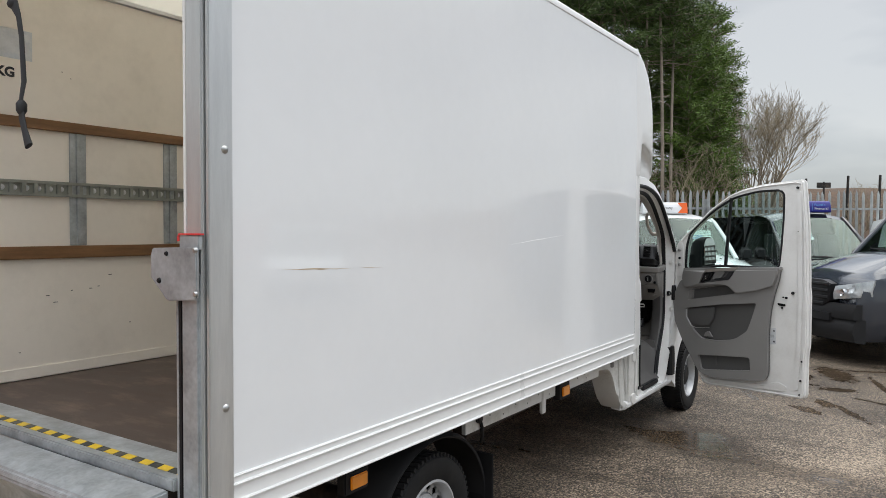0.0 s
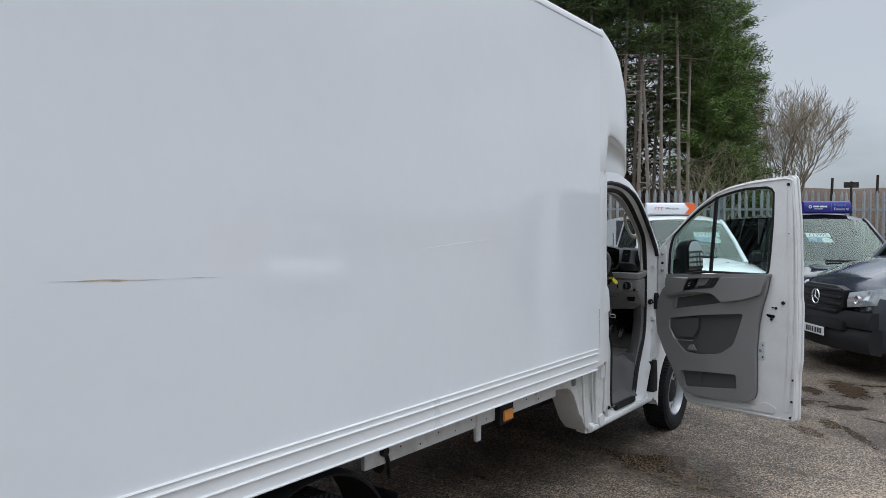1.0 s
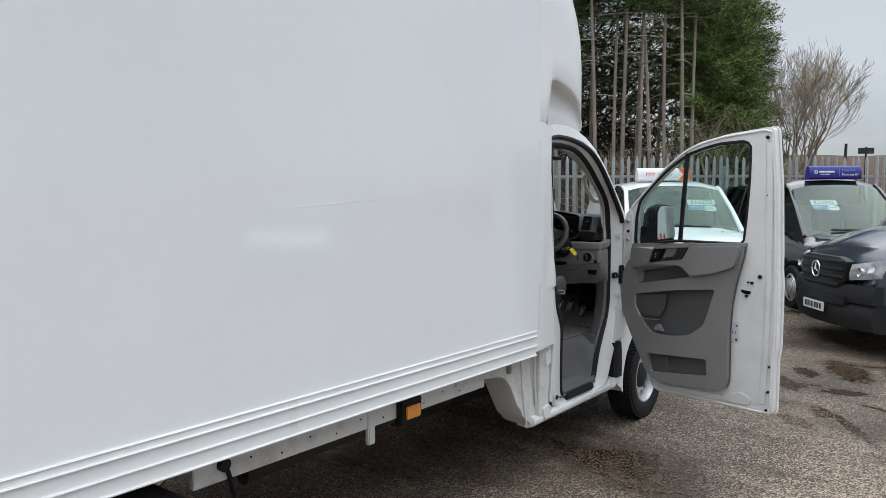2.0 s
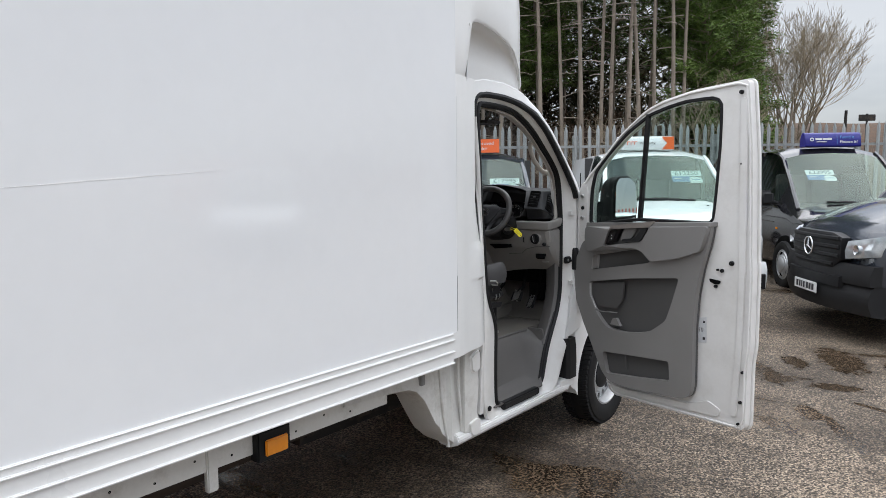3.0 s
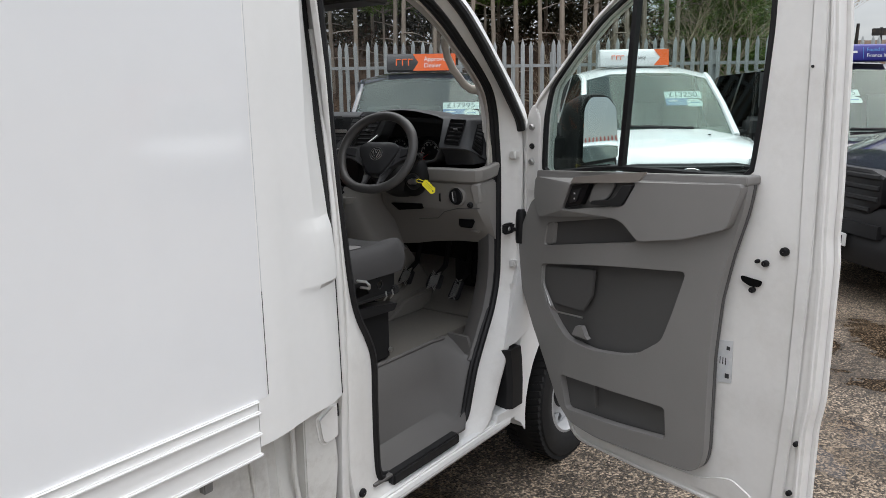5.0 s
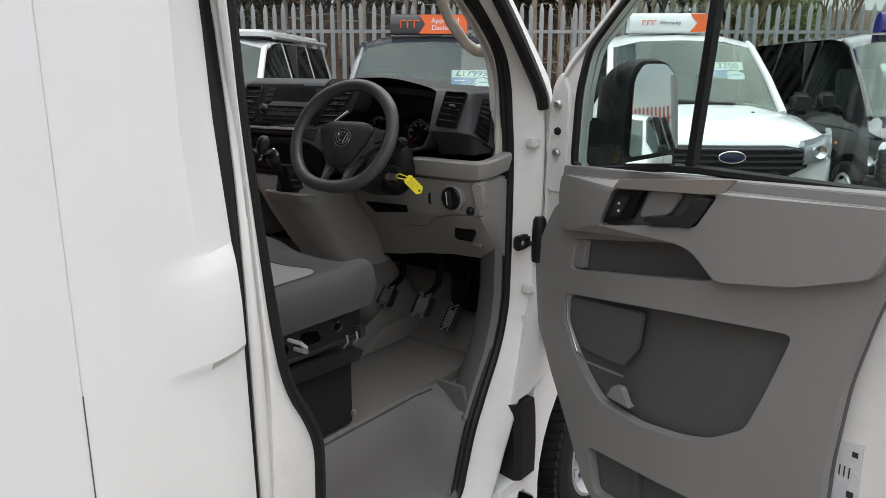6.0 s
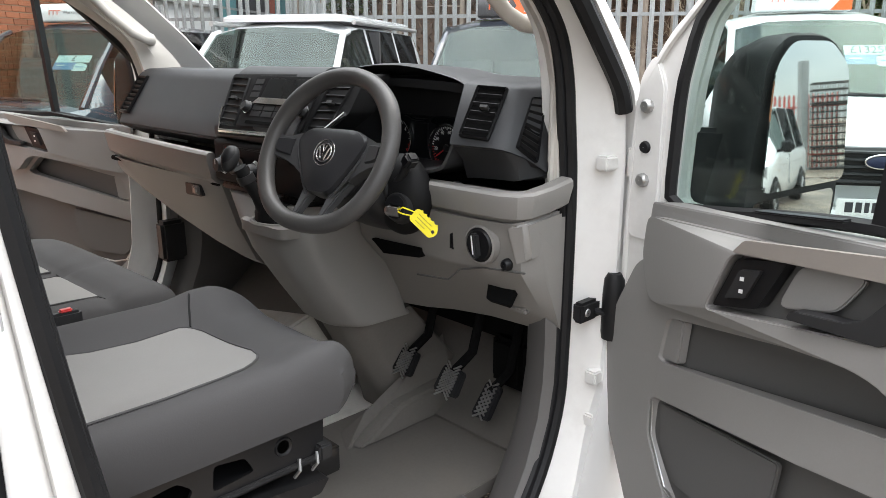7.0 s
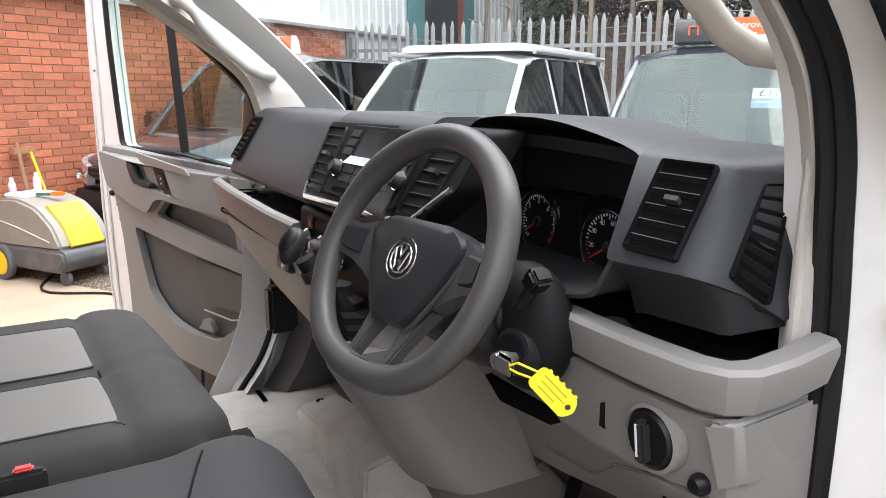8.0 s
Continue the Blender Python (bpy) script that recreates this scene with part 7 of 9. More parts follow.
def seam(cushion, pts, top, r=0.0020):
    part("seam", tube([(x, y, top(x, y) + 0.0006) for x, y in resample(pts, 16, False)], r, 6), M["matt_black"], cushion)


def driver_top(x, y):
    d = abs(x - 0.575)
    return 1.163 + 0.026 * smoothstep(0.10, 0.22, d) - 0.006 * smoothstep(0.0, 0.15, 0.15 - d) + 0.012 * smoothstep(-0.52, -0.44, y) - 0.034 * smoothstep(-0.42, -0.30, y)


def bench_top(x, y):
    z = 1.150 - 0.020 * smoothstep(-0.46, -0.36, y) - 0.008 * smoothstep(-0.45, -0.64, x)
    lateral = -0.562 + 0.06 * (x + 0.18)
    z -= 0.010 * math.exp(-((y - lateral) / 0.010) ** 2)
    z += 0.008 * smoothstep(lateral, lateral + 0.05, y) * (1 - smoothstep(-0.47, -0.40, y))
    z -= (0.011 if y > lateral else 0.014) * math.exp(-((x + 0.180 + 0.10 * max(0, y - lateral)) / (0.010 if y > lateral else 0.020)) ** 2)
    return z


ds = part("driver_seat", block(0.345, 0.775, -0.82, -0.455, 0.74, 0.955, 0.008), M["matt_black"], lorry, "driver's seat in charcoal and grey fabric")
cu = pad("seat_cushion", ds, "charcoal seat cushion", 0.300, 0.808, -0.93, lambda x: -0.312 - 0.10 * abs(x - 0.58), driver_top, 1.075)
inset_panel(cu, [(-0.925, -0.925, 0.40, 0.77), (-0.70, -0.70, 0.452, 0.768), (-0.62, -0.60, 0.458, 0.752), (-0.56, -0.55, 0.452, 0.732), (-0.535, -0.52, 0.449, 0.706), (-0.520, -0.500, 0.455, 0.688), (-0.510, -0.490, 0.468, 0.672), (-0.503, -0.486, 0.490, 0.648)], driver_top)
seam(cu, [(0.455, -0.512), (0.40, -0.487), (0.356, -0.466)], driver_top)
M["black_steel"] = surface("black_painted_steel", (0.011, 0.011, 0.012), 0.3, var=0.15, scale=12, spec=0.5)
for z in (0.992, 1.062):
    part("seat_slide", block(0.35, 0.776, -0.84, -0.43, z, z + 0.016, 0.004), M["black_steel"], ds, "black steel seat slide")
o = rounded([(-0.86, 0.990), (-0.86, 1.060), (-0.70, 1.082), (-0.445, 1.086), (-0.432, 1.070), (-0.436, 1.0), (-0.50, 0.985)], 0.008, 3)
cuts = [rounded([(-0.80, 1.005), (-0.80, 1.040), (-0.70, 1.052), (-0.675, 1.030), (-0.69, 1.008)], 0.008, 2), rounded([(-0.645, 1.012), (-0.64, 1.056), (-0.585, 1.048), (-0.57, 1.018)], 0.008, 2),
        [(-0.515 + 0.015 * math.cos(a), 1.040 + 0.015 * math.sin(a)) for a in np.linspace(0, 2 * math.pi, 14, endpoint=False)]]
part("seat_frame_side", holed(o, cuts, "x", 0.776, 0.783), M["black_steel"], ds, "pressed black steel seat frame")
part("seat_frame_rib", tube([(0.786, -0.84, 0.998), (0.786, -0.60, 0.994), (0.786, -0.45, 0.996)], 0.006, 8), M["black_steel"], ds)
part("frame_boss", lathe([(0.012, 0.784), (0.016, 0.786), (0.018, 0.783)], 14, "x", (0, -0.515, 1.040)), M["black_steel"], ds)
for y in (-0.462, -0.498):
    part("wire_clip", tube([(0.786, y, 0.975), (0.795, y + 0.006, 0.99), (0.788, y + 0.01, 1.008)], 0.0035, 6), M["bolt"], ds)
part("seat_box_lid", solid(rounded([(-0.83, 0.945), (-0.455, 0.93), (-0.435, 0.955), (-0.60, 0.975), (-0.83, 0.985)], 0.006), "x", 0.74, 0.80, 0.004), M["black_steel"], ds)
part("slide_catch", block(0.77, 0.80, -0.452, -0.425, 0.99, 1.02, 0.004), M["soft_black"], ds)
part("bolt", lathe([(0.001, 0.79), (0.008, 0.789), (0.010, 0.78)], 8, "x", (0, -0.465, 0.775)), M["bolt"], ds)
b = loft([[(0.31, y, z) for y, z in rounded([(-0.98, 1.10), (-0.86, 1.12), (-1.02, 1.80), (-1.14, 1.78)], 0.04, 3)], [(0.79, y, z) for y, z in rounded([(-0.98, 1.10), (-0.86, 1.12), (-1.02, 1.80), (-1.14, 1.78)], 0.04, 3)]])
part("backrest", b, M["seat_dark"], ds, "charcoal backrest")
part("headrest", block(0.43, 0.67, -1.18, -1.08, 1.83, 2.02, 0.03), M["seat_dark"], ds)
part("belt_buckle", block(0.285, 0.305, -0.72, -0.66, 1.13, 1.20, 0.005), M["soft_black"], ds)
part("buckle_button", block(0.287, 0.303, -0.70, -0.675, 1.199, 1.206, 0.003), M["red"], ds, "red belt release button")
ps = part("passenger_seat", block(-0.68, 0.06, -0.85, -0.46, 0.74, 1.02, 0.01), M["carpet"], lorry, "double passenger seat in charcoal and grey fabric")
cu = pad("seat_cushion", ps, "charcoal double seat cushion", -0.655, 0.140, -0.95, lambda x: float(np.interp(x, [-0.65, -0.3, 0.1], [-0.440, -0.392, -0.360])), bench_top, 1.03, 0.10)
inset_panel(cu, [(-0.945, -0.945, -0.52, -0.205), (-0.66, -0.64, -0.515, -0.204), (-0.605, -0.585, -0.510, -0.206), (-0.594, -0.575, -0.500, -0.212), (-0.590, -0.571, -0.485, -0.225)], bench_top)
inset_panel(cu, [(-0.945, -0.945, -0.155, 0.080), (-0.65, -0.62, -0.156, 0.082), (-0.58, -0.558, -0.155, 0.083), (-0.571, -0.548, -0.148, 0.078), (-0.567, -0.545, -0.138, 0.066)], bench_top)
seam(cu, [(-0.182, -0.562), (-0.187, -0.51), (-0.193, -0.452)], bench_top)
seam(cu, [(-0.55, -0.584), (-0.35, -0.572), (-0.18, -0.562), (0.0, -0.551), (0.085, -0.546)], bench_top)
for x0, x1 in ((-0.72, -0.26), (-0.25, 0.12)):
    b = loft([[(x, y, z) for y, z in rounded([(-1.0, 1.08), (-0.88, 1.10), (-1.04, 1.78), (-1.15, 1.76)], 0.04, 3)] for x in (x0, x1)])
    part("backrest", b, M["seat_dark"], ps, "charcoal backrest")

# ---- yard, fence, building ----
def yard_material():
    m = bpy.data.materials.new("wet_gravelly_tarmac")
    m.use_nodes = True
    n, l = m.node_tree.nodes, m.node_tree.links
    p = n["Principled BSDF"]
    co = n.new("ShaderNodeTexCoord")
    peb = n.new("ShaderNodeTexVoronoi")
    peb.inputs["Scale"].default_value = 88
    grit = n.new("ShaderNodeTexNoise")
    grit.inputs["Scale"].default_value = 75
    grit.inputs["Detail"].default_value = 5
    patch = n.new("ShaderNodeTexNoise")
    patch.inputs["Scale"].default_value = 0.55
    patch.inputs["Detail"].default_value = 6
    wet = n.new("ShaderNodeTexNoise")
    wet.inputs["Scale"].default_value = 0.42
    wet.inputs["Detail"].default_value = 8
    wet.inputs["Roughness"].default_value = 0.62
    wmap = n.new("ShaderNodeMapping")
    wmap.inputs["Location"].default_value = (3.7, 1.2, 0)
    wmap.inputs["Rotation"].default_value = (0, 0, radians(-52))
    wmap.inputs["Scale"].default_value = (1.0, 2.6, 1)
    l.new(co.outputs["Object"], wmap.inputs["Vector"])
    l.new(wmap.outputs[0], wet.inputs["Vector"])
    for t in (peb, grit, patch):
        l.new(co.outputs["Object"], t.inputs["Vector"])
    ramp = n.new("ShaderNodeValToRGB")
    ramp.color_ramp.elements[0].position = 0.335
    ramp.color_ramp.elements[0].color = (0.030, 0.023, 0.017, 1)
    ramp.color_ramp.elements[1].position = 0.78
    ramp.color_ramp.elements[1].color = (0.60, 0.475, 0.35, 1)
    e = ramp.color_ramp.elements.new(0.52)
    e.color = (0.150, 0.116, 0.085, 1)
    stone = n.new("ShaderNodeMath")
    stone.operation = "MULTIPLY_ADD"
    stone.inputs[1].default_value = 0.55
    l.new(peb.outputs["Color"], stone.inputs[0])
    l.new(grit.outputs["Fac"], stone.inputs[2])
    off = n.new("ShaderNodeMath")
    off.operation = "MULTIPLY_ADD"
    off.inputs[1].default_value = 0.5
    off.inputs[2].default_value = -0.52
    l.new(patch.outputs["Fac"], off.inputs[0])
    tot = n.new("ShaderNodeMath")
    tot.operation = "ADD"
    l.new(stone.outputs[0], tot.inputs[0])
    l.new(off.outputs[0], tot.inputs[1])
    l.new(tot.outputs[0], ramp.inputs["Fac"])
    # hollows that hold water: soft spots stretched along the wheel tracks, broken up by the noise
    hollow = None
    for x, y, turn, long_, wide in ((2.08, 3.45, -68, 0.95, 0.34), (1.60, 2.62, -60, 0.75, 0.24), (2.20, 2.46, 15, 0.42, 0.22), (2.15, 1.65, -60, 0.40, 0.18), (2.03, 1.24, -45, 0.38, 0.18), (2.40, 1.35, -62, 0.85, 0.10), (1.75, 3.15, -60, 0.45, 0.2), (3.2, 2.6, -40, 0.9, 0.3), (3.4, 4.2, -50, 1.0, 0.4), (2.6, 2.9, -75, 1.4, 0.08), (2.8, 1.9, -25, 1.0, 0.08), (2.45, 3.9, 20, 0.9, 0.10), (1.35, 1.75, -65, 0.8, 0.10)):
        hm = n.new("ShaderNodeMapping")
        hm.vector_type = "TEXTURE"
        hm.inputs["Location"].default_value = (x, y, GZ)
        hm.inputs["Rotation"].default_value = (0, 0, radians(turn))
        hm.inputs["Scale"].default_value = (long_, wide, 4)
        gr = n.new("ShaderNodeTexGradient")
        gr.gradient_type = "SPHERICAL"
        l.new(co.outputs["Object"], hm.inputs["Vector"])
        l.new(hm.outputs[0], gr.inputs["Vector"])
        if hollow is None:
            hollow = gr.outputs["Fac"]
        else:
            mx_ = n.new("ShaderNodeMath")
            mx_.operation = "MAXIMUM"
            l.new(hollow, mx_.inputs[0])
            l.new(gr.outputs["Fac"], mx_.inputs[1])
            hollow = mx_.outputs[0]
    rag = n.new("ShaderNodeTexNoise")
    rag.inputs["Scale"].default_value = 12.0
    rag.inputs["Detail"].default_value = 7
    rag.inputs["Roughness"].default_value = 0.65
    l.new(co.outputs["Object"], rag.inputs["Vector"])
    hr = n.new("ShaderNodeMath")
    hr.operation = "MULTIPLY_ADD"
    hr.inputs[1].default_value = 0.55
    l.new(hollow, hr.inputs[0])
    rg = n.new("ShaderNodeMath")
    rg.operation = "MULTIPLY_ADD"
    rg.inputs[1].default_value = 0.62
    rg.inputs[2].default_value = 0.02
    l.new(rag.outputs["Fac"], rg.inputs[0])
    l.new(rg.outputs[0], hr.inputs[2])
    wetsum = n.new("ShaderNodeMath")
    wetsum.operation = "MAXIMUM"
    l.new(hr.outputs[0], wetsum.inputs[0])
    l.new(wet.outputs["Fac"], wetsum.inputs[1])
    pud = n.new("ShaderNodeMapRange")
    pud.inputs["From Min"].default_value = 0.575
    pud.inputs["From Max"].default_value = 0.63
    l.new(wetsum.outputs[0], pud.inputs["Value"])
    damp = n.new("ShaderNodeMapRange")
    damp.inputs["From Min"].default_value = 0.47
    damp.inputs["From Max"].default_value = 0.60
    l.new(wetsum.outputs[0], damp.inputs["Value"])
    dk = n.new("ShaderNodeMix")
    dk.data_type = "RGBA"
    dk.blend_type = "MULTIPLY"
    dk.inputs["B"].default_value = (0.38, 0.345, 0.31, 1)
    l.new(damp.outputs["Result"], dk.inputs["Factor"])
    l.new(ramp.outputs["Color"], dk.inputs["A"])
    l.new(dk.outputs["Result"], p.inputs["Base Color"])
    r1 = n.new("ShaderNodeMapRange")
    r1.inputs["To Min"].default_value = 0.5
    r1.inputs["To Max"].default_value = 0.16
    l.new(pud.outputs["Result"], r1.inputs["Value"])
    l.new(r1.outputs["Result"], p.inputs["Roughness"])
    hgt = n.new("ShaderNodeMath")
    hgt.operation = "MULTIPLY_ADD"
    hgt.inputs[1].default_value = -0.9
    l.new(peb.outputs["Distance"], hgt.inputs[0])
    l.new(grit.outputs["Fac"], hgt.inputs[2])
    bmp = n.new("ShaderNodeBump")
    bmp.inputs["Distance"].default_value = 0.018
    inv = n.new("ShaderNodeMath")
    inv.operation = "SUBTRACT"
    inv.inputs[0].default_value = 0.85
    l.new(pud.outputs["Result"], inv.inputs[1])
    l.new(inv.outputs[0], bmp.inputs["Strength"])
    l.new(hgt.outputs[0], bmp.inputs["Height"])
    l.new(bmp.outputs[0], p.inputs["Normal"])
    return m


M["yard"] = yard_material()
M["concrete"] = surface("buff_concrete", (0.36, 0.29, 0.215), 0.7, var=0.14, scale=1.6, fine=40, bump=0.002, dirt=(0.16, 0.13, 0.10), dirt_amount=0.6, dirt_scale=1.2)
M["litter"] = surface("brown_leaf_litter", (0.085, 0.050, 0.030), 0.9, var=0.5, scale=6, fine=40, bump=0.05)
M["brick"] = surface("red_brick", (0.40, 0.130, 0.068), 0.8, var=0.14, scale=20, fine=120, bump=0.0015, tint_random=0.22)
M["brick_far"] = surface("red_brick_joined", (0.40, 0.130, 0.068), 0.8, var=0.14, scale=20, fine=120, island=0.22)
M["mortar"] = surface("buff_mortar", (0.46, 0.34, 0.26), 0.9, var=0.12, scale=9, fine=90)
M["cladding"] = surface("white_metal_cladding", (0.70, 0.73, 0.73), 0.4, var=0.05, scale=1.5, fine=20, dirt=(0.45, 0.48, 0.46), dirt_amount=0.3, dirt_scale=1.2)
M["pale"] = surface("galvanised_fence_pale", (0.36, 0.375, 0.37), 0.6, metal=0.3, var=0.16, scale=8, fine=60, tint_random=0.14, dirt=(0.22, 0.23, 0.20), dirt_amount=0.45, dirt_scale=5)
M["red_pale"] = surface("red_painted_fence", (0.42, 0.06, 0.045), 0.6, var=0.15, scale=6, tint_random=0.12)

axis_v = np.unique(np.round(np.concatenate([np.linspace(-14, 16, 121), np.linspace(-60, -14, 24), np.linspace(16, 60, 24), [-2500, -900, -300, -120, 120, 300, 900, 2500]]), 4))
gv, gf = [], []
nv = len(axis_v)
for y in axis_v:
    for x in axis_v:
        gv.append((x, y, ground_z(x, y) if max(abs(x), abs(y)) < 70 else ground_z(x / max(abs(x), abs(y)) * 70, y / max(abs(x), abs(y)) * 70)))
for j in range(nv - 1):
    for i in range(nv - 1):
        a = j * nv + i
        gf.append((a, a + 1, a + nv + 1, a + nv))
gm = bpy.data.meshes.new("ground")
gm.from_pydata(gv, [], gf)
gm.materials.append(M["yard"])
gm.materials.append(M["litter"])
for f in gm.polygons:
    c = f.center
    if BACK.x * c.x + BACK.y * c.y > 10.0 and ROW.x * c.x + ROW.y * c.y > -8.0:
        f.material_index = 1
gm.shade_smooth()
ground = tagged(new("ground", gm), "wet gravelly tarmac yard with puddles and a leaf-littered bank", "ground", kind="structure")


def row_at(along, back, z=0.0):
    p = ROW * along + BACK * back
    return Vector((p.x, p.y, z))


def frame_m(along, back, z=0.0, turn=0.0):
    p = row_at(along, back, z)
    return pose(p.x, p.y, z, 0, 0, math.degrees(math.atan2(ROW.y, ROW.x)) + turn)


# concrete apron by the wall
b = block(-7.5, -2.2, -9.0, 3.5, 0, 0.012, 0.0)
apron = part("apron", b, M["concrete"], None, "")
apron.matrix_basis = frame_m(0, 0, GZ + 0.002)
tagged(apron, "buff concrete apron beside the brick wall", "pavement", kind="structure")
for k, (x0, x1, y) in enumerate(((-7.5, -2.2, -1.4), (-7.5, -2.2, 0.9))):
    j = part("apron_joint", block(x0, x1, y, y + 0.018, 0.0122, 0.0135, 0), M["litter"], apron)

# palisade fence: base at F_BACK
F_BACK, F_A0, F_A1 = 9.25, -5.95, 26.0
fence = thing("palisade_fence", "weathered galvanised steel palisade fence with pointed pales", "fence", m=frame_m(0, F_BACK, 0))


def pale_mesh(h, w=0.068):
    b = bmesh.new()
    zs_ = [0.0, h - 0.13, h - 0.10, h - 0.045, h]
    ws_ = [w / 2, w / 2, w / 2, w * 0.30, 0.004]
    loops = []
    for z, hw in zip(zs_, ws_):
        d = 0.020 * (hw / (w / 2))
        loops.append([(-hw, -d * 0.2, z), (-hw * 0.55, -d * 0.3, z), (-hw * 0.28, -d, z), (hw * 0.28, -d, z), (hw * 0.55, -d * 0.3, z), (hw, -d * 0.2, z), (hw, -d * 0.2 + 0.003, z), (-hw, -d * 0.2 + 0.003, z)])
    return loft(loops)


bm_ = pale_mesh(2.62)
pale_data = bpy.data.meshes.new("pale")
bm_.to_mesh(pale_data)
bm_.free()
pale_data.materials.append(M["pale"])
rnd = random.Random(11)
a = F_A0
while a < F_A1:
    ob = new("pale", pale_data)
    ob.parent = fence
    ob.matrix_basis = pose(a + rnd.uniform(-0.006, 0.006), 0, 0.08 + rnd.uniform(-0.02, 0.02), rnd.uniform(-0.6, 0.6), rnd.uniform(-0.7, 0.7), rnd.uniform(-4, 4))
    a += 0.158
for z in (0.55, 2.28):
    part("fence_rail", solid([(0.002, z - 0.025), (0.002, z + 0.025), (0.008, z + 0.025), (0.008, z - 0.018), (0.045, z - 0.018), (0.045, z - 0.025)], "x", F_A0, F_A1), M["pale"], fence)
a = F_A0
while a < F_A1:
    part("fence_post", block(a - 0.05, a + 0.05, 0.045, 0.12, 0.0, 2.5, 0.004), M["pale"], fence)
    a += 2.75

# brick and clad building: its long wall runs away from the yard, square to the fence
W_A = -5.98       # the wall's place along the row
W_B0, W_B1 = -6.0, 24.0
wall = part("wall_west", block(-0.30, -0.012, W_B0, 9.30, 0, 2.66, 0), M["mortar"], None)
wall.matrix_basis = frame_m(W_A, 0, GZ)
tagged(wall, "red brick wall with buff mortar", "wall", kind="structure")
bd = bpy.data.meshes.new("brick")
tb = block(-0.012, 0.0, 0.0, 0.215, 0.0, 0.065, 0.003, seg=1)
tb.to_mesh(bd)
tb.free()
bd.materials.append(M["brick"])
joined_v, joined_f = [], []
count = 0
rnd = random.Random(5)
for c in range(35):
    z = 0.005 + 0.0755 * c
    y = W_B0 + (0.1125 if c % 2 else 0.0)
    while y < 9.05:
        near = 1.55 < y < 3.55 and c > 4 and count < 290
        if near:
            ob = new("brick", bd)
            ob.parent = wall
            ob.matrix_basis = pose(rnd.uniform(-0.001, 0.0015), y, z)
            count += 1
        else:
            s = len(joined_v)
            d = rnd.uniform(-0.001, 0.0015)
            joined_v += [(-0.012, y, z), (-0.012, y + 0.215, z), (-0.012, y + 0.215, z + 0.065), (-0.012, y, z + 0.065), (d, y + 0.002, z + 0.002), (d, y + 0.213, z + 0.002), (d, y + 0.213, z + 0.063), (d, y + 0.002, z + 0.063)]
            joined_f += [(s + 4, s + 5, s + 6, s + 7), (s, s + 1, s + 5, s + 4), (s + 1, s + 2, s + 6, s + 5), (s + 2, s + 3, s + 7, s + 6), (s + 3, s, s + 4, s + 7)]
        y += 0.225
jm = bpy.data.meshes.new("brickwork")
jm.from_pydata(joined_v, [], joined_f)
jm.materials.append(M["brick_far"])
jo = new("brickwork", jm)
jo.parent = wall
tagged(jo, "coursed red bricks", kind="stuff")
# cladding above, ribbed
b = bmesh.new()
prof = []
y = W_B0
while y < W_B1:
    prof += [(0.03, y), (0.03, y + 0.16), (0.058, y + 0.18), (0.058, y + 0.23), (0.03, y + 0.25)]
    y += 0.25
lo = [(x, yy, 2.66) for x, yy in prof]
b = shell([lo, [(x, yy, 7.2) for x, yy in prof]], 0.004)
clad = part("cladding", b, M["cladding"], None, smooth=False)
clad.matrix_basis = frame_m(W_A, 0, GZ)
tagged(clad, "pale ribbed metal cladding of the workshop", "wall", kind="structure")
part("cladding_drip", block(0.0, 0.09, W_B0, W_B1, 2.62, 2.665, 0.004), M["pale"], clad)
part("wall_return", block(-0.3, 0.0, 9.3, W_B1, 0, 2.66, 0), M["cladding"], clad)
roof = part("roof_edge", block(-12, 0.15, W_B0, W_B1, 7.2, 7.4, 0.02), M["pale"], None)
roof.matrix_basis = frame_m(W_A, 0, GZ)
tagged(roof, "grey roof edge of the workshop", "roof", kind="structure")
# roller door frame in teal and dark, past the fence
for y0, y1, mat in ((11.3, 12.0, "teal"), (12.0, 13.6, "dark"), (13.6, 13.9, "rust"), (13.9, 14.5, "teal")):
    mm = {"teal": surface("teal_door", (0.10, 0.26, 0.28), 0.5, var=0.1), "dark": M["glass_dark"], "rust": surface("red_brown_post", (0.30, 0.08, 0.05), 0.7, var=0.15)}[mat] if mat != "dark" else surface("dark_doorway", (0.03, 0.035, 0.04), 0.4, var=0.1)
    part("door_panel", block(0.062, 0.085, y0, y1, 0.1, 5.0, 0.004), mm, clad)

# ---- things by the brick wall ----
wash = thing("pressure_washer", "grey and yellow pressure washer on wheels beside the brick wall", "pressure washer", m=frame_m(-5.34, 3.10, GZ + 0.014, -3))
M["wash_grey"] = surface("grey_washer_plastic", (0.25, 0.245, 0.215), 0.5, var=0.08, scale=5, dirt=(0.38, 0.35, 0.30), dirt_amount=0.4, dirt_scale=4)
M["wash_dark"] = surface("dark_washer_plastic", (0.085, 0.088, 0.095), 0.5, var=0.1, scale=5, dirt=(0.25, 0.23, 0.2), dirt_amount=0.4, dirt_scale=4)
M["wash_yellow"] = surface("yellow_washer_panel", (0.80, 0.56, 0.02), 0.4, var=0.06, scale=5)
body = rounded([(-0.55, 0.30), (-0.55, 0.62), (-0.40, 0.74), (-0.10, 0.76), (0.18, 0.70), (0.38, 0.55), (0.50, 0.33)], 0.08, 4)
part("body", solid(body, "y", -0.26, 0.26, 0.05, 3), M["wash_grey"], wash, "grey rounded machine cover")
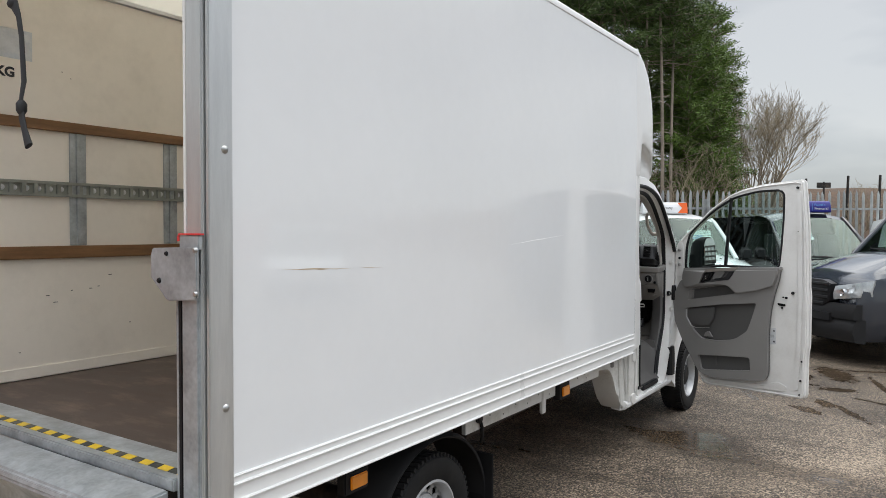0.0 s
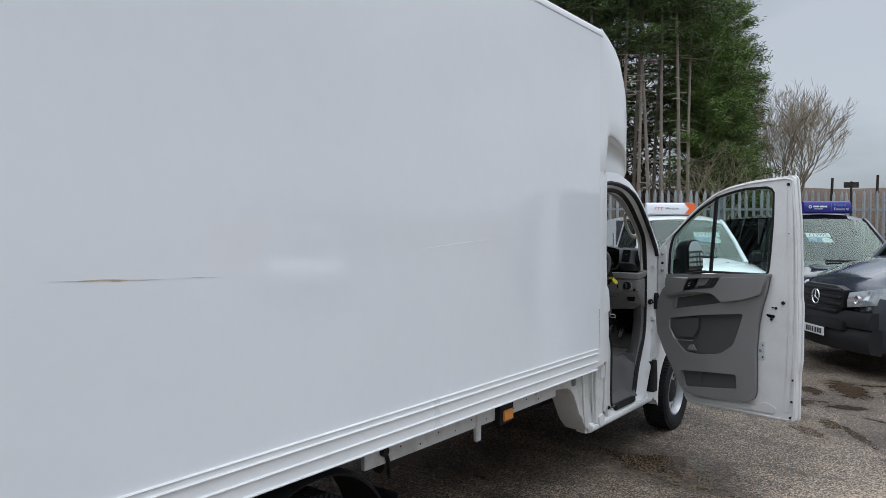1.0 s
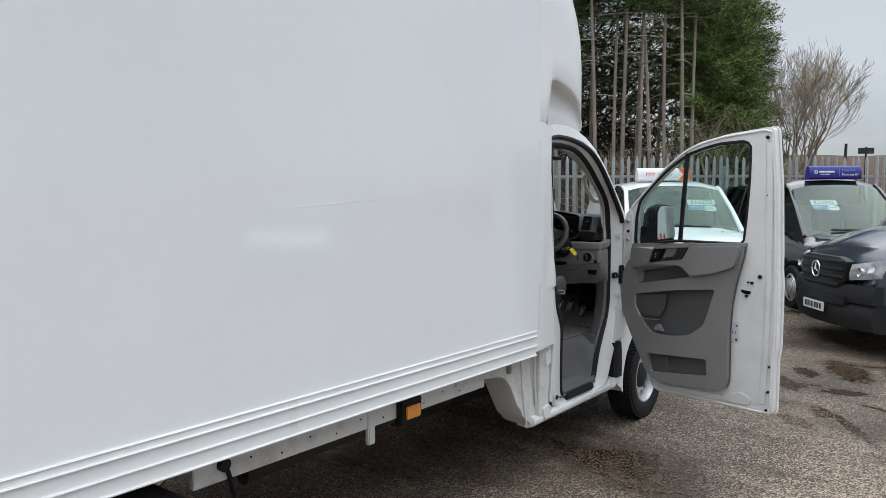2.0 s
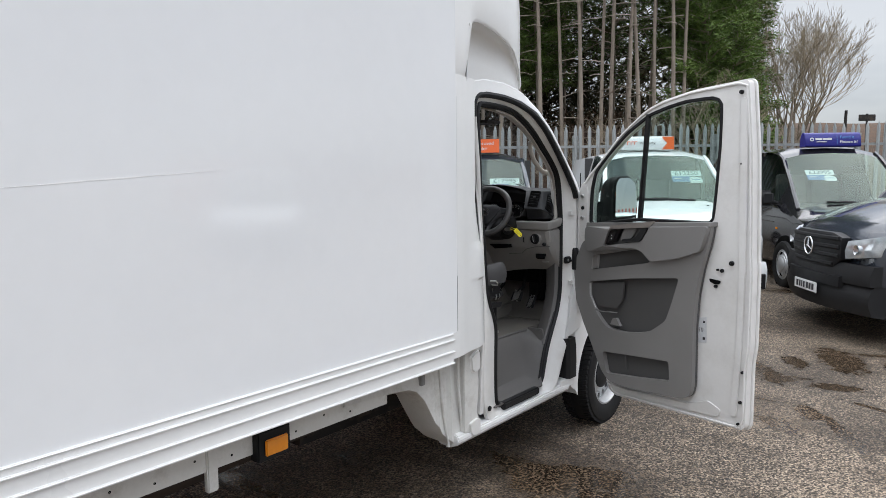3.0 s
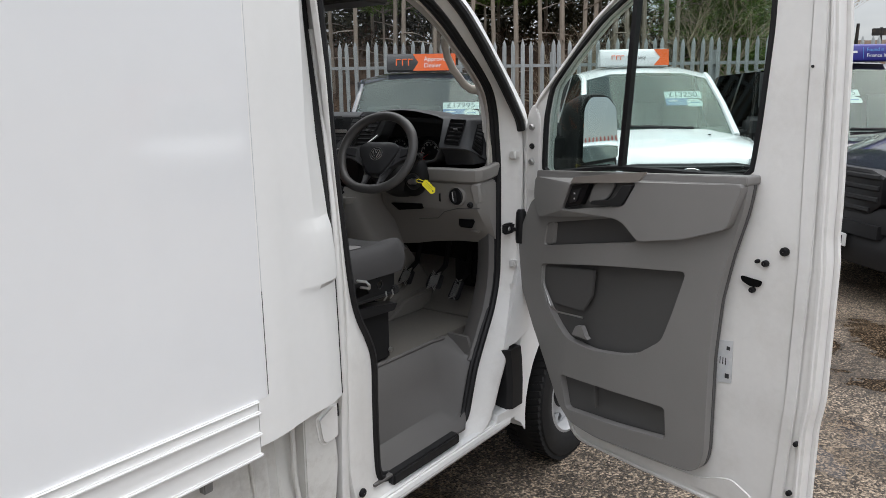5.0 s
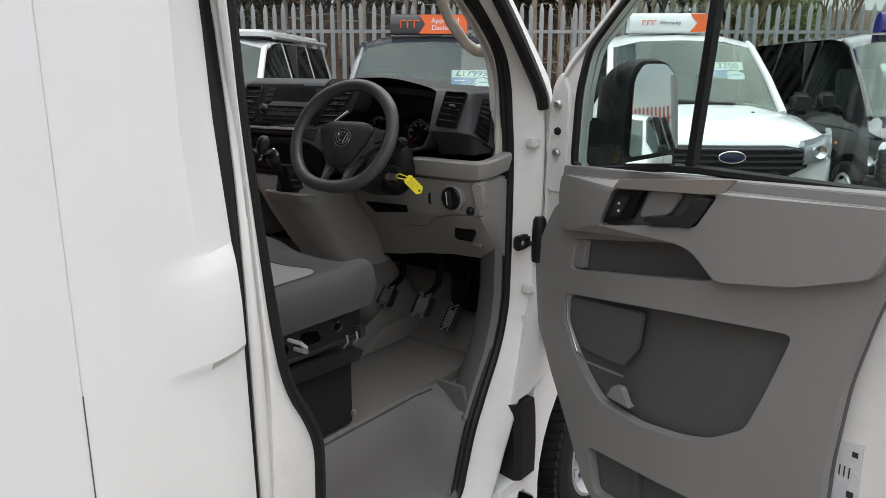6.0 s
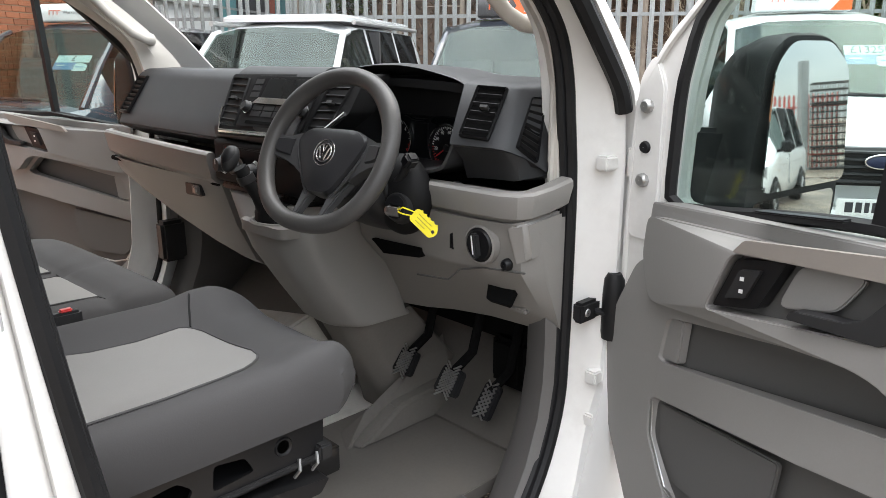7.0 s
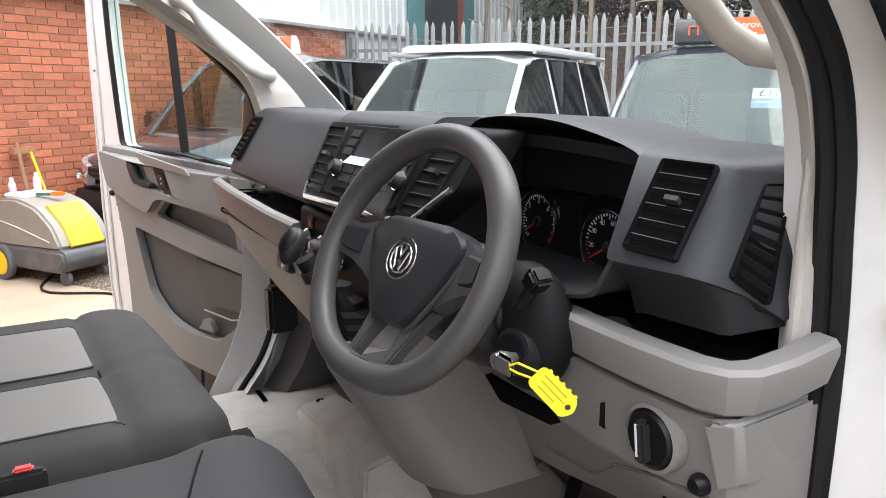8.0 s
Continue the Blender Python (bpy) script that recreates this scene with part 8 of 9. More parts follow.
part("base", solid(rounded([(-0.58, 0.16), (-0.58, 0.32), (0.54, 0.34), (0.56, 0.24), (0.46, 0.13), (-0.3, 0.12)], 0.04, 4), "y", -0.29, 0.29, 0.025, 3), M["wash_dark"], wash, "dark grey base")
pl = [(0.20, 0.700), (0.385, 0.555), (0.495, 0.36)]
part("front_panel", loft([[(x + 0.012, y, z + 0.010) for x, z in resample(pl, 9, False)] + [(x - 0.01, y, z - 0.01) for x, z in resample(pl, 9, False)[::-1]] for y in (-0.16, 0.16)]), M["wash_yellow"], wash, "yellow front panel")
part("seam", tube([(-0.5, 0.262, 0.56), (-0.1, 0.265, 0.50), (0.34, 0.262, 0.40)], 0.006, 6), M["trim_light"], wash)
part("seam", tube([(-0.5, -0.262, 0.56), (-0.1, -0.265, 0.50), (0.34, -0.262, 0.40)], 0.006, 6), M["trim_light"], wash)
for s in (-1, 1):
    w = part("wheel", lathe([(0.05, -0.03), (0.15, -0.032), (0.165, -0.02), (0.165, 0.02), (0.15, 0.032), (0.05, 0.03)], 28, "y", (-0.32, s * 0.30, 0.165), caps=True), M["wash_dark"], wash)
    part("wheel_hub", lathe([(0.115, -0.035), (0.10, -0.038), (0.03, -0.030), (0.03, 0.030), (0.10, 0.038), (0.115, 0.035)], 24, "y", (-0.32, s * 0.30, 0.165), caps=True), M["wash_yellow"], w, "yellow wheel hub")
    part("castor", lathe([(0.02, -0.02), (0.062, -0.02), (0.065, 0.0), (0.062, 0.02), (0.02, 0.02)], 18, "y", (0.40, s * 0.18, 0.065), caps=True), M["wash_dark"], wash)
part("top_tray", block(-0.42, -0.08, -0.17, 0.17, 0.74, 0.775, 0.015), M["white"], wash)
# items on the washer
for (dx, dy, h, lab) in ((-0.22, 0.05, 0.17, "pale lilac plastic bottle with a white cap on the washer"), (-0.50, -0.02, 0.19, "pale lilac plastic bottle with a white cap on the washer")):
    q = wash.matrix_basis @ Vector((dx, dy, 0.777 if dx > -0.45 else 0.70))
    bt = thing("spray_bottle", lab, "bottle", "bottles on the washer", m=pose(q.x, q.y, q.z))
    part("bottle_body", lathe([(0.03, 0.0), (0.034, 0.01), (0.034, h * 0.72), (0.02, h * 0.86), (0.014, h * 0.9)], 18, "z"), surface("lilac_plastic", (0.50, 0.50, 0.62), 0.4, var=0.05), bt)
    part("cap", lathe([(0.018, h * 0.88), (0.018, h), (0.010, h + 0.01)], 14, "z"), M["white"], bt)
q = wash.matrix_basis @ Vector((0.05, 0.0, 0.765))
sq = thing("hand_brush", "small brush with an orange handle lying on the washer", "brush", m=pose(q.x, q.y, q.z, 0, 0, 60))
part("handle", block(0.0, 0.12, -0.025, 0.025, 0.0, 0.035, 0.01), surface("orange_plastic", (0.85, 0.20, 0.02), 0.4, var=0.05), sq)
part("bristles", block(-0.14, 0.0, -0.02, 0.02, 0.0, 0.025, 0.008), surface("green_bristles", (0.05, 0.16, 0.12), 0.7, var=0.2), sq)
q0 = row_at(W_A + 0.06, 3.35, GZ)
br = thing("yard_brush", "yard brush with a yellow handle leaning on the brick wall", "brush", m=pose(q0.x, q0.y, GZ + 0.014, 0, 0, math.degrees(math.atan2(ROW.y, ROW.x))))
part("handle", tube([(0.35, 0.10, 0.02), (0.06, 0.0, 1.12)], 0.014, 10), surface("yellow_handle", (0.80, 0.52, 0.03), 0.45, var=0.06), br, "yellow handle")
part("head", block(-0.02, 0.06, -0.17, 0.06, 1.10, 1.17, 0.01), surface("wooden_head", (0.30, 0.15, 0.08), 0.7, var=0.15), br)
br2 = thing("wooden_pole", "weathered wooden pole leaning against the brick wall", "pole", m=pose(q0.x, q0.y, GZ + 0.014, 0, 0, math.degrees(math.atan2(ROW.y, ROW.x))))
part("pole", tube([(0.20, -0.10, 0.0), (0.04, -0.12, 1.22)], 0.02, 8), surface("grey_brown_wood", (0.26, 0.15, 0.09), 0.8, var=0.2), br2)
hose = thing("rubber_hose", "thin dark hose lying on the concrete", "hose", m=pose(0, 0, 0))
pts = [row_at(-4.6 + 0.55 * t, 2.75 + 0.25 * math.sin(2.2 * t) - 0.25 * t, GZ + 0.026) for t in np.linspace(-2, 3.5, 26)]
part("hose_run", tube(pts, 0.011, 8), M["rubber"], hose)

# ---- red fence, stacked crates and a wall seen in the door mirrors ----
rf = thing("red_fence", "red painted palisade fence along the far side of the yard", "fence", m=pose(24.2, 13.0, GZ, 0, 0, 122))
rp = pale_mesh(2.5, 0.075)
rpd = bpy.data.meshes.new("red_pale")
rp.to_mesh(rpd)
rp.free()
rpd.materials.append(M["red_pale"])
for k in range(34):
    ob = new("pale", rpd)
    ob.parent = rf
    ob.matrix_basis = pose(-1.2 + 0.145 * k, 0, 0.05)
for z in (0.5, 2.1):
    part("fence_rail", block(-1.3, 3.8, 0.01, 0.05, z - 0.025, z + 0.025, 0.004), M["red_pale"], rf)
post = thing("gate_post", "tall grey steel gate post", "post", m=pose(22.6, 15.0, GZ))
part("post_shaft", block(-0.12, 0.12, -0.12, 0.12, 0, 3.6, 0.01), M["pale"], post)
for k in range(12):
    cr = thing("stillage_cage", "stacked dark wire stillage cage", "cage", "stacked cages", m=pose(22.4 - 0.5 * (k // 4), 15.9 + 1.1 * (k // 4), GZ + 0.72 * (k % 4), 0, 0, 122))
    b = bmesh.new()
    for x in np.linspace(-0.6, 0.6, 9):
        for y in (-0.5, 0.5):
            block(x - 0.012, x + 0.012, y - 0.012, y + 0.012, 0.02, 0.70, 0, b)
    part("wire_front", b, M["under"], cr, smooth=False)
    b = bmesh.new()
    for z in (0.02, 0.24, 0.46, 0.68):
        block(-0.62, 0.62, -0.52, -0.49, z - 0.02, z + 0.02, 0, b)
        block(-0.62, 0.62, 0.49, 0.52, z - 0.02, z + 0.02, 0, b)
    block(-0.6, 0.6, -0.5, 0.5, 0.0, 0.06, 0, b)
    part("frame", b, M["under"], cr, smooth=False)

# ---- parked vans ----
def van(name, label, m, paint, L=4.95, W=0.98, H=1.95, nose=0.95, cowl=(0.98, 1.14), head=(1.78, 1.86), belt=1.12, glass_rear="glass_dark", side_glass=True,
        trim="flap", wheels_at=(0.92, 3.9), alloy=False, pop_top=False, lamp_up=0.0):
    """A parked van, front at y = 0 and tail at y = L, on its wheels. Body, bumper, glass, lamps, mirrors, wheels."""
    t = thing(name, label, "van", "parked vans", m=m)
    base = 0.30
    # station: y, top, half width at top, half width at belt, belt height
    st = [(0.02, nose - 0.16, 0.80, 0.86, nose - 0.22), (0.10, nose - 0.03, 0.84, 0.92, nose - 0.12), (0.28, nose + 0.05, 0.84, 0.955, nose - 0.04), (0.60, nose + (cowl[1] - nose) * 0.62, 0.84, 0.97, nose + 0.02),
          (cowl[0], cowl[1], 0.80, W, min(belt, cowl[1] - 0.04)), (cowl[0] + (head[0] - cowl[0]) * 0.5, cowl[1] + (head[1] - cowl[1]) * 0.53, 0.755, W, belt), (head[0], head[1], 0.70, W, belt), (head[0] + 0.16, H - 0.035, 0.71, W, belt),
          (head[0] + 0.42, H, 0.73, W, belt), (2.35, H, 0.735, W, belt), (2.42, H, 0.735, W, belt), (3.5, H, 0.735, W, belt), (3.57, H, 0.735, W, belt), (L - 0.42, H - 0.01, 0.73, W, belt), (L - 0.10, H - 0.05, 0.70, W - 0.02, belt), (L, H - 0.16, 0.67, W - 0.05, belt)]
    rings = []
    for (y, zt, wt, wb, zb) in st:
        bow = 0.10 * max(0.0, 1 - y / 1.2)
        if y < cowl[0] - 0.1:
            half = [(0, zt + 0.02), (wt * 0.55, zt + 0.012), (wt * 0.88, zt - 0.012), (wb * 0.97, zb), (wb, zb - 0.12), (wb, 0.62), (wb - 0.02, 0.42), (wb - 0.10, base)]
        else:
            half = [(0, zt + 0.025), (wt * 0.60, zt + 0.012), (wt, zt - 0.055), (wb - 0.045, zb), (wb, zb - 0.10), (wb, 0.62), (wb - 0.02, 0.42), (wb - 0.10, base)]
        pts = [(x, y + bow * (x / wb) ** 2 * 1.6, z) for x, z in half]
        rings.append(pts + [(-x, yy, z) for x, yy, z in pts[::-1]])
    n = len(rings[0])
    body, glass, privacy = bmesh.new(), bmesh.new(), {}

    def quad(bm, i, j, lift=0.0):
        a, b_, c, d = rings[i][j], rings[i][(j + 1) % n], rings[i + 1][(j + 1) % n], rings[i + 1][j]
        bm.faces.new([bm.verts.new(p) for p in (a, b_, c, d)])

    for i in range(len(st) - 1):
        for j in range(n - 1):
            k = min(j, n - 2 - j)
            screen = 4 <= i < 6 and k in (0, 1)
            front_side = (5 <= i < 9) and k == 2
            rear_side = side_glass and (i == 10 or i == 12) and k == 2
            if screen or front_side:
                quad(glass, i, j)
            elif rear_side:
                quad(privacy.setdefault((i, j < n // 2), bmesh.new()), i, j)
            else:
                quad(body, i, j)
    for end in (0, -1):
        body.faces.new([body.verts.new(p) for p in rings[end]])
    for bm in (body, glass, *privacy.values()):
        bmesh.ops.remove_doubles(bm, verts=bm.verts, dist=0.0005)
        bmesh.ops.recalc_face_normals(bm, faces=bm.faces)
    part("body", body, paint, t, "", 42)
    g = part("windscreen", glass, M["glass_van"], t, "tinted windscreen and front windows", 42)
    g.visible_shadow = False
    for k in (2, n - 3):
        part("front_pillar", tube([rings[4][k], rings[5][k], rings[6][k], rings[7][k]], [0.04, 0.034, 0.034, 0.03], 8), paint, t)
    for pane_ in privacy.values():
        part("side_window", pane_, M[glass_rear], t, "dark side window", 42)
    # dark cabin: lining, dash, seats
    part("cabin_lining", block(-W + 0.12, W - 0.12, head[0] + 0.75, head[0] + 0.80, 0.5, H - 0.08, 0), M["carpet"], t)
    part("fascia", loft([[(x, cowl[0] + 0.12 + 0.06 * x * x, 0.75), (x, cowl[0] + 0.10 + 0.06 * x * x, cowl[1] - 0.05), (x, cowl[0] + 0.50, cowl[1] + 0.02), (x, cowl[0] + 0.62, 0.75)] for x in np.linspace(-0.84, 0.84, 7)]), M["dash_top"], t)
    for x in (-0.48, 0.0, 0.46):
        part("seat", solid(rounded([(head[0] + 0.10, 0.75), (head[0] + 0.14, 1.30), (head[0] + 0.20, 1.58), (head[0] + 0.32, 1.58), (head[0] + 0.30, 0.75)], 0.05), "x", x - 0.20, x + 0.20, 0.03), M["seat_dark"], t)
    # bumper, grille field, plate
    arcp = [(x, 0.10 * 1.6 * (abs(x) / 0.9) ** 2) for x in np.linspace(-0.93, 0.93, 19)]
    b = loft([[(x, y - 0.035, 0.30), (x, y - 0.075, 0.42), (x, y - 0.065, 0.52), (x, y - 0.02, 0.60), (x, y + 0.10, 0.60), (x, y + 0.10, 0.28)] for x, y in arcp])
    part("bumper", b, M[trim] if trim in M else trim, t, "", 30)
    for s in (-1, 1):
        # headlamps wrap round the corner
        pts_ = [(s * 0.60, 0.035), (s * 0.76, 0.10), (s * 0.88, 0.19), (s * 0.945, 0.36)]
        b = loft([[(x, y - 0.012, 0.66 + 0.02 * k + lamp_up), (x, y - 0.02, 0.74 + 0.02 * k + lamp_up), (x, y + 0.01, 0.84 + 0.03 * k + lamp_up), (x * 0.97, y + 0.06, 0.84 + 0.03 * k + lamp_up), (x * 0.97, y + 0.06, 0.66 + lamp_up)] for k, (x, y) in enumerate(pts_)])
        hl = part("headlamp", b, M["lamp"], t, "clear headlamp", 40)
        part("lamp_bowl", lathe([(0.001, -0.005), (0.045, -0.02), (0.052, -0.028)], 16, "y", (s * 0.74, 0.08, 0.76 + lamp_up)), M["chrome"], hl)
        # door mirrors
        b = block(-0.10, 0.10, -0.06, 0.08, -0.11, 0.11, 0.045, seg=3)
        b.transform(Matrix.Translation((s * 1.10, cowl[0] + 0.36, belt + 0.10)))
        mr = part("door_mirror", b, M["flap"] if paint is not M["white"] or not pop_top else M["white"], t, "", 60)
        part("mirror_arm", tube([(s * 0.93, cowl[0] + 0.40, belt + 0.02), (s * 1.05, cowl[0] + 0.36, belt + 0.06)], 0.03, 8), M["flap"], mr)
        # wipers
        part("wiper", tube([(s * 0.10 + 0.25, cowl[0] - 0.02 + 0.02, cowl[1] + 0.03), (s * 0.10 - 0.30, cowl[0] + 0.03, cowl[1] + 0.055)], 0.012, 6), M["flap"], t)
        part("window_line", tube([(s * (W - 0.035), y, belt + 0.004) for y in (head[0] - 0.5, 2.4, 3.5, L - 0.4)], 0.010, 6), M["flap"], t)
        part("waist_crease", tube([(s * (W + 0.001), y, 0.90) for y in (1.35, 2.2, 3.3, L - 0.25)], 0.008, 6), paint, t)
        part("door_gap", tube([(s * (W - 0.04), 2.385, H - 0.30), (s * (W - 0.045), 2.385, belt), (s * (W + 0.001), 2.385, belt - 0.10), (s * (W + 0.001), 2.385, 0.50)], 0.006, 5), M["dark"], t)
        part("door_handle", block(*sorted((s * (W - 0.01), s * (W + 0.025))), 2.12, 2.30, 0.96, 1.0, 0.008), paint, t)
        part("indicator", block(*sorted((s * (W - 0.02), s * (W + 0.006))), 1.22, 1.28, 0.80, 0.83, 0.004), M["amber"], t)
        for wy in wheels_at:
            wheel((s * (W - 0.055), wy, 0.33), s, 0.33, 0.21, t, "wheel", M["alloy"] if alloy else None, 5 if alloy else 12, 0, 0.065)
            # near-black disc and lining put the shade of the arch hollow into colour
            part("arch_shade_disc", lathe([(0.405, s * (W + 0.002)), (0.400, s * (W + 0.006)), (0.06, s * (W + 0.004))], 36, "x", (0, wy, 0.33)), M["dark"], t)
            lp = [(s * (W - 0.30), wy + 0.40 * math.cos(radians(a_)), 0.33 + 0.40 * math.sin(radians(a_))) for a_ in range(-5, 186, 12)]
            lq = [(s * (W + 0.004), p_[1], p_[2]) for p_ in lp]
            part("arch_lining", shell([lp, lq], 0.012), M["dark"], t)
    return t


def grille(t, x0, x1, z0, z1, y, bars_n, mat, frame_mat, bow=0.16, thick=0.013):
    """Horizontal grille bars in a bowed, chamfered frame that follows the nose."""
    xs = np.linspace(x0, x1, 15)
    hw = (x1 - x0) / 2

    def span(x):
        k = max(0.0, (abs(x - (x0 + x1) / 2) / hw - 0.72) / 0.28)
        return z0 + (z1 - z0) * 0.30 * k, z1 - (z1 - z0) * 0.12 * k

    def front(x):
        return y + bow * (x / 0.95) ** 2

    b = loft([[(x, front(x) - 0.022, span(x)[0]), (x, front(x) - 0.030, span(x)[0] + 0.02), (x, front(x) - 0.026, span(x)[1] - 0.02), (x, front(x) - 0.012, span(x)[1]), (x, front(x) + 0.08, span(x)[1]), (x, front(x) + 0.08, span(x)[0])] for x in xs])
    g = part("grille", b, frame_mat, t, "dark front grille", 30)
    for k in range(bars_n):
        z = z0 + (z1 - z0) * (k + 0.6) / (bars_n + 0.2)
        row = [x for x in np.linspace(x0 + 0.03, x1 - 0.03, 13) if span(x)[0] + 0.01 < z < span(x)[1] - 0.01]
        b = loft([[(x, front(x) - 0.026, z - thick), (x, front(x) - 0.044, z - thick * 0.3), (x, front(x) - 0.042, z + thick * 0.6), (x, front(x) - 0.026, z + thick)] for x in row])
        part("grille_bar", b, mat, g)
    return g


def plate(t, x, y, z, rear=False):
    p = part("number_plate", block(x - 0.26, x + 0.26, y - 0.012, y, z - 0.056, z + 0.056, 0.004), M["plate_white"], t, "white number plate with dark bars")
    bars([0.05, 0.04, 0.03, 0.04, 0.001, 0.05, 0.05, 0.05], 0.068, Matrix.Translation((x, y - 0.0122, z)) @ Matrix.Rotation(math.pi / 2, 4, "X"), M["print"], p, 0.22)
    return p


def roof_sign(kind, m, w=0.78, h=0.20):
    """An advertising sign on a van's roof: a rounded wedge of plastic with coloured faces."""
    if kind == "blue":
        t = thing("roof_sign", "curved blue finance sign standing on a van's roof", "sign", "roof signs", m=m)
        body_m, w, h = M["sign_blue"], 0.82, 0.22
    elif kind == "approved":
        t = thing("roof_sign", "black and orange approved dealer sign standing on a van's roof", "sign", "roof signs", m=m)
        body_m = M["sign_black"]
    else:
        t = thing("roof_sign", "white and orange warranty sign standing on a van's roof", "sign", "roof signs", m=m)
        body_m = M["sign_white"]
    prof = rounded([(-0.10, 0.0), (-0.085, h * 0.55), (-0.045, h * 0.95), (0.02, h), (0.07, h * 0.7), (0.10, 0.0)], 0.03, 4)
    part("sign_body", solid(prof, "x", -w / 2, w / 2, 0.006), body_m, t, "", 50)
    tilt = math.atan2(0.055, h * 0.9)
    face = Matrix.Translation((0, -0.080, h * 0.48)) @ Matrix.Rotation(math.pi / 2 - tilt * 0.6, 4, "X")

    def panel(points, mat, name, lift=0.008, depth=0.003):
        b = solid(points, "z", lift, lift + depth)
        b.transform(face)
        return part(name, b, mat, t)
    hh = h * 0.46
    if kind == "blue":
        lettering("Found it", 0.062, face @ Matrix.Translation((0.20, 0.035, 0.012)), M["sign_cyan"], t)
        lettering("Finance it?", 0.062, face @ Matrix.Translation((0.225, -0.035, 0.012)), M["white_ink"], t)
        panel([(0.055, -0.07), (0.059, -0.07), (0.059, 0.07), (0.055, 0.07)], M["sign_cyan"], "divider")
        bars([0.10, 0.13], 0.028, face @ Matrix.Translation((-0.14, 0.01, 0.012)), M["white_ink"], t, 0.4)
        bars([0.06, 0.08], 0.012, face @ Matrix.Translation((-0.17, -0.032, 0.012)), M["white_ink"], t, 0.4)
        b = lathe([(0.028, 0.0), (0.028, 0.002), (0.016, 0.002), (0.016, 0.0)], 16, "z", (-0.31, 0.005, 0.011), closed_profile=True)
        b.transform(face)
        part("sign_emblem", b, M["white_ink"], t)
    elif kind == "approved":
        panel([(-w * 0.12, -hh), (-w * 0.04, 0), (-w * 0.12, hh), (w / 2, hh), (w / 2, -hh)], M["sign_orange"], "orange_panel")
        lettering("Approved", 0.072, face @ Matrix.Translation((w * 0.22, 0.035, 0.013)), M["white_ink"], t)
        lettering("Dealer", 0.072, face @ Matrix.Translation((w * 0.165, -0.038, 0.013)), M["white_ink"], t)
        b = bmesh.new()
        for x in (-0.26, -0.19, -0.12):
            for (p_, q_) in (((x - 0.027, -0.035), (x - 0.027, 0.035)), ((x - 0.027, 0.035), (x + 0.025, 0.035))):
                tube([(p_[0], p_[1], 0.012), (q_[0], q_[1], 0.012)], 0.007, 6, into=b)
        b.transform(face)
        part("sign_emblem", b, M["sign_orange"], t)
    else:
        panel([(w * 0.28, -hh), (w * 0.38, 0), (w * 0.28, hh), (w / 2, hh), (w / 2, -hh)], M["sign_orange"], "orange_panel")
        lettering("Warranty", 0.055, face @ Matrix.Translation((0.02, 0.0, 0.012)), M["print"], t)
        b = bmesh.new()
        for x in (-0.24, -0.19, -0.14):
            tube([(x - 0.018, -0.022, 0.012), (x - 0.018, 0.022, 0.012), (x + 0.018, 0.022, 0.012)], 0.005, 6, into=b)
        b.transform(face)
        part("sign_emblem", b, M["sign_orange"], t)
    return t


def price_card(van_ob, x, y, z, text, slope):
    """A price card behind a windscreen: pale strip with the price, a blue field and a white bubble."""
    m = van_ob.matrix_basis @ Matrix.Translation((x, y, z)) @ Matrix.Rotation(radians(slope), 4, "X")
    t = thing("price_card", "white price card with dark figures behind a van's windscreen", "sign", "price cards", m=m)
    part("price_strip", block(-0.20, 0.20, 0.02, 0.12, 0, 0.003, 0), M["card_paper"], t)
    part("blue_field", block(-0.20, 0.05, -0.08, 0.018, 0, 0.003, 0), M["card_blue"], t)
    part("white_bubble", solid(rounded([(0.03, -0.10), (0.03, 0.0), (0.12, 0.014), (0.20, -0.02), (0.20, -0.10)], 0.03), "z", 0, 0.003), M["card_paper"], t)
    lettering(text, 0.105, Matrix.Translation((0.0, 0.070, 0.0035)), M["card_ink"], t)
    bars([0.10], 0.012, Matrix.Translation((-0.12, -0.02, 0.0035)), M["white_ink"], t)
    bars([0.10], 0.012, Matrix.Translation((0.115, -0.045, 0.0035)), M["card_blue"], t)
    return t


M["alloy"] = surface("silver_alloy", (0.55, 0.56, 0.57), 0.32, metal=0.5, var=0.05, scale=8)
M["lamp"] = surface("headlamp_lens", (0.55, 0.58, 0.60), 0.08, metal=0.6, var=0.25, scale=14, coat=0.8)
M["plate_white"] = surface("plate_white", (0.75, 0.76, 0.75), 0.3, var=0.03)
M["van_white"] = surface("white_parked_van", (0.78, 0.80, 0.80), 0.18, var=0.03, scale=2, coat=0.5)
M["van_silver"] = surface("silver_white_camper", (0.66, 0.68, 0.69), 0.2, var=0.03, scale=2, coat=0.5)
M["van_black"] = surface("black_parked_van", (0.012, 0.012, 0.014), 0.12, var=0.1, scale=2, coat=0.8)
M["van_grey"] = surface("dark_grey_parked_van", (0.028, 0.034, 0.046), 0.16, var=0.08, scale=2, coat=0.8)
M["van_blue"] = surface("slate_parked_van", (0.035, 0.040, 0.052), 0.16, var=0.08, scale=2, coat=0.8)
M["sign_blue"] = surface("blue_sign", (0.018, 0.018, 0.20), 0.4, var=0.05)
M["sign_cyan"] = surface("cyan_letters", (0.10, 0.32, 0.62), 0.4, var=0.02)
M["sign_orange"] = surface("orange_sign", (0.80, 0.13, 0.02), 0.4, var=0.04)
M["sign_black"] = surface("black_sign", (0.028, 0.028, 0.030), 0.4, var=0.05)
M["sign_white"] = surface("white_sign", (0.74, 0.75, 0.76), 0.4, var=0.04)
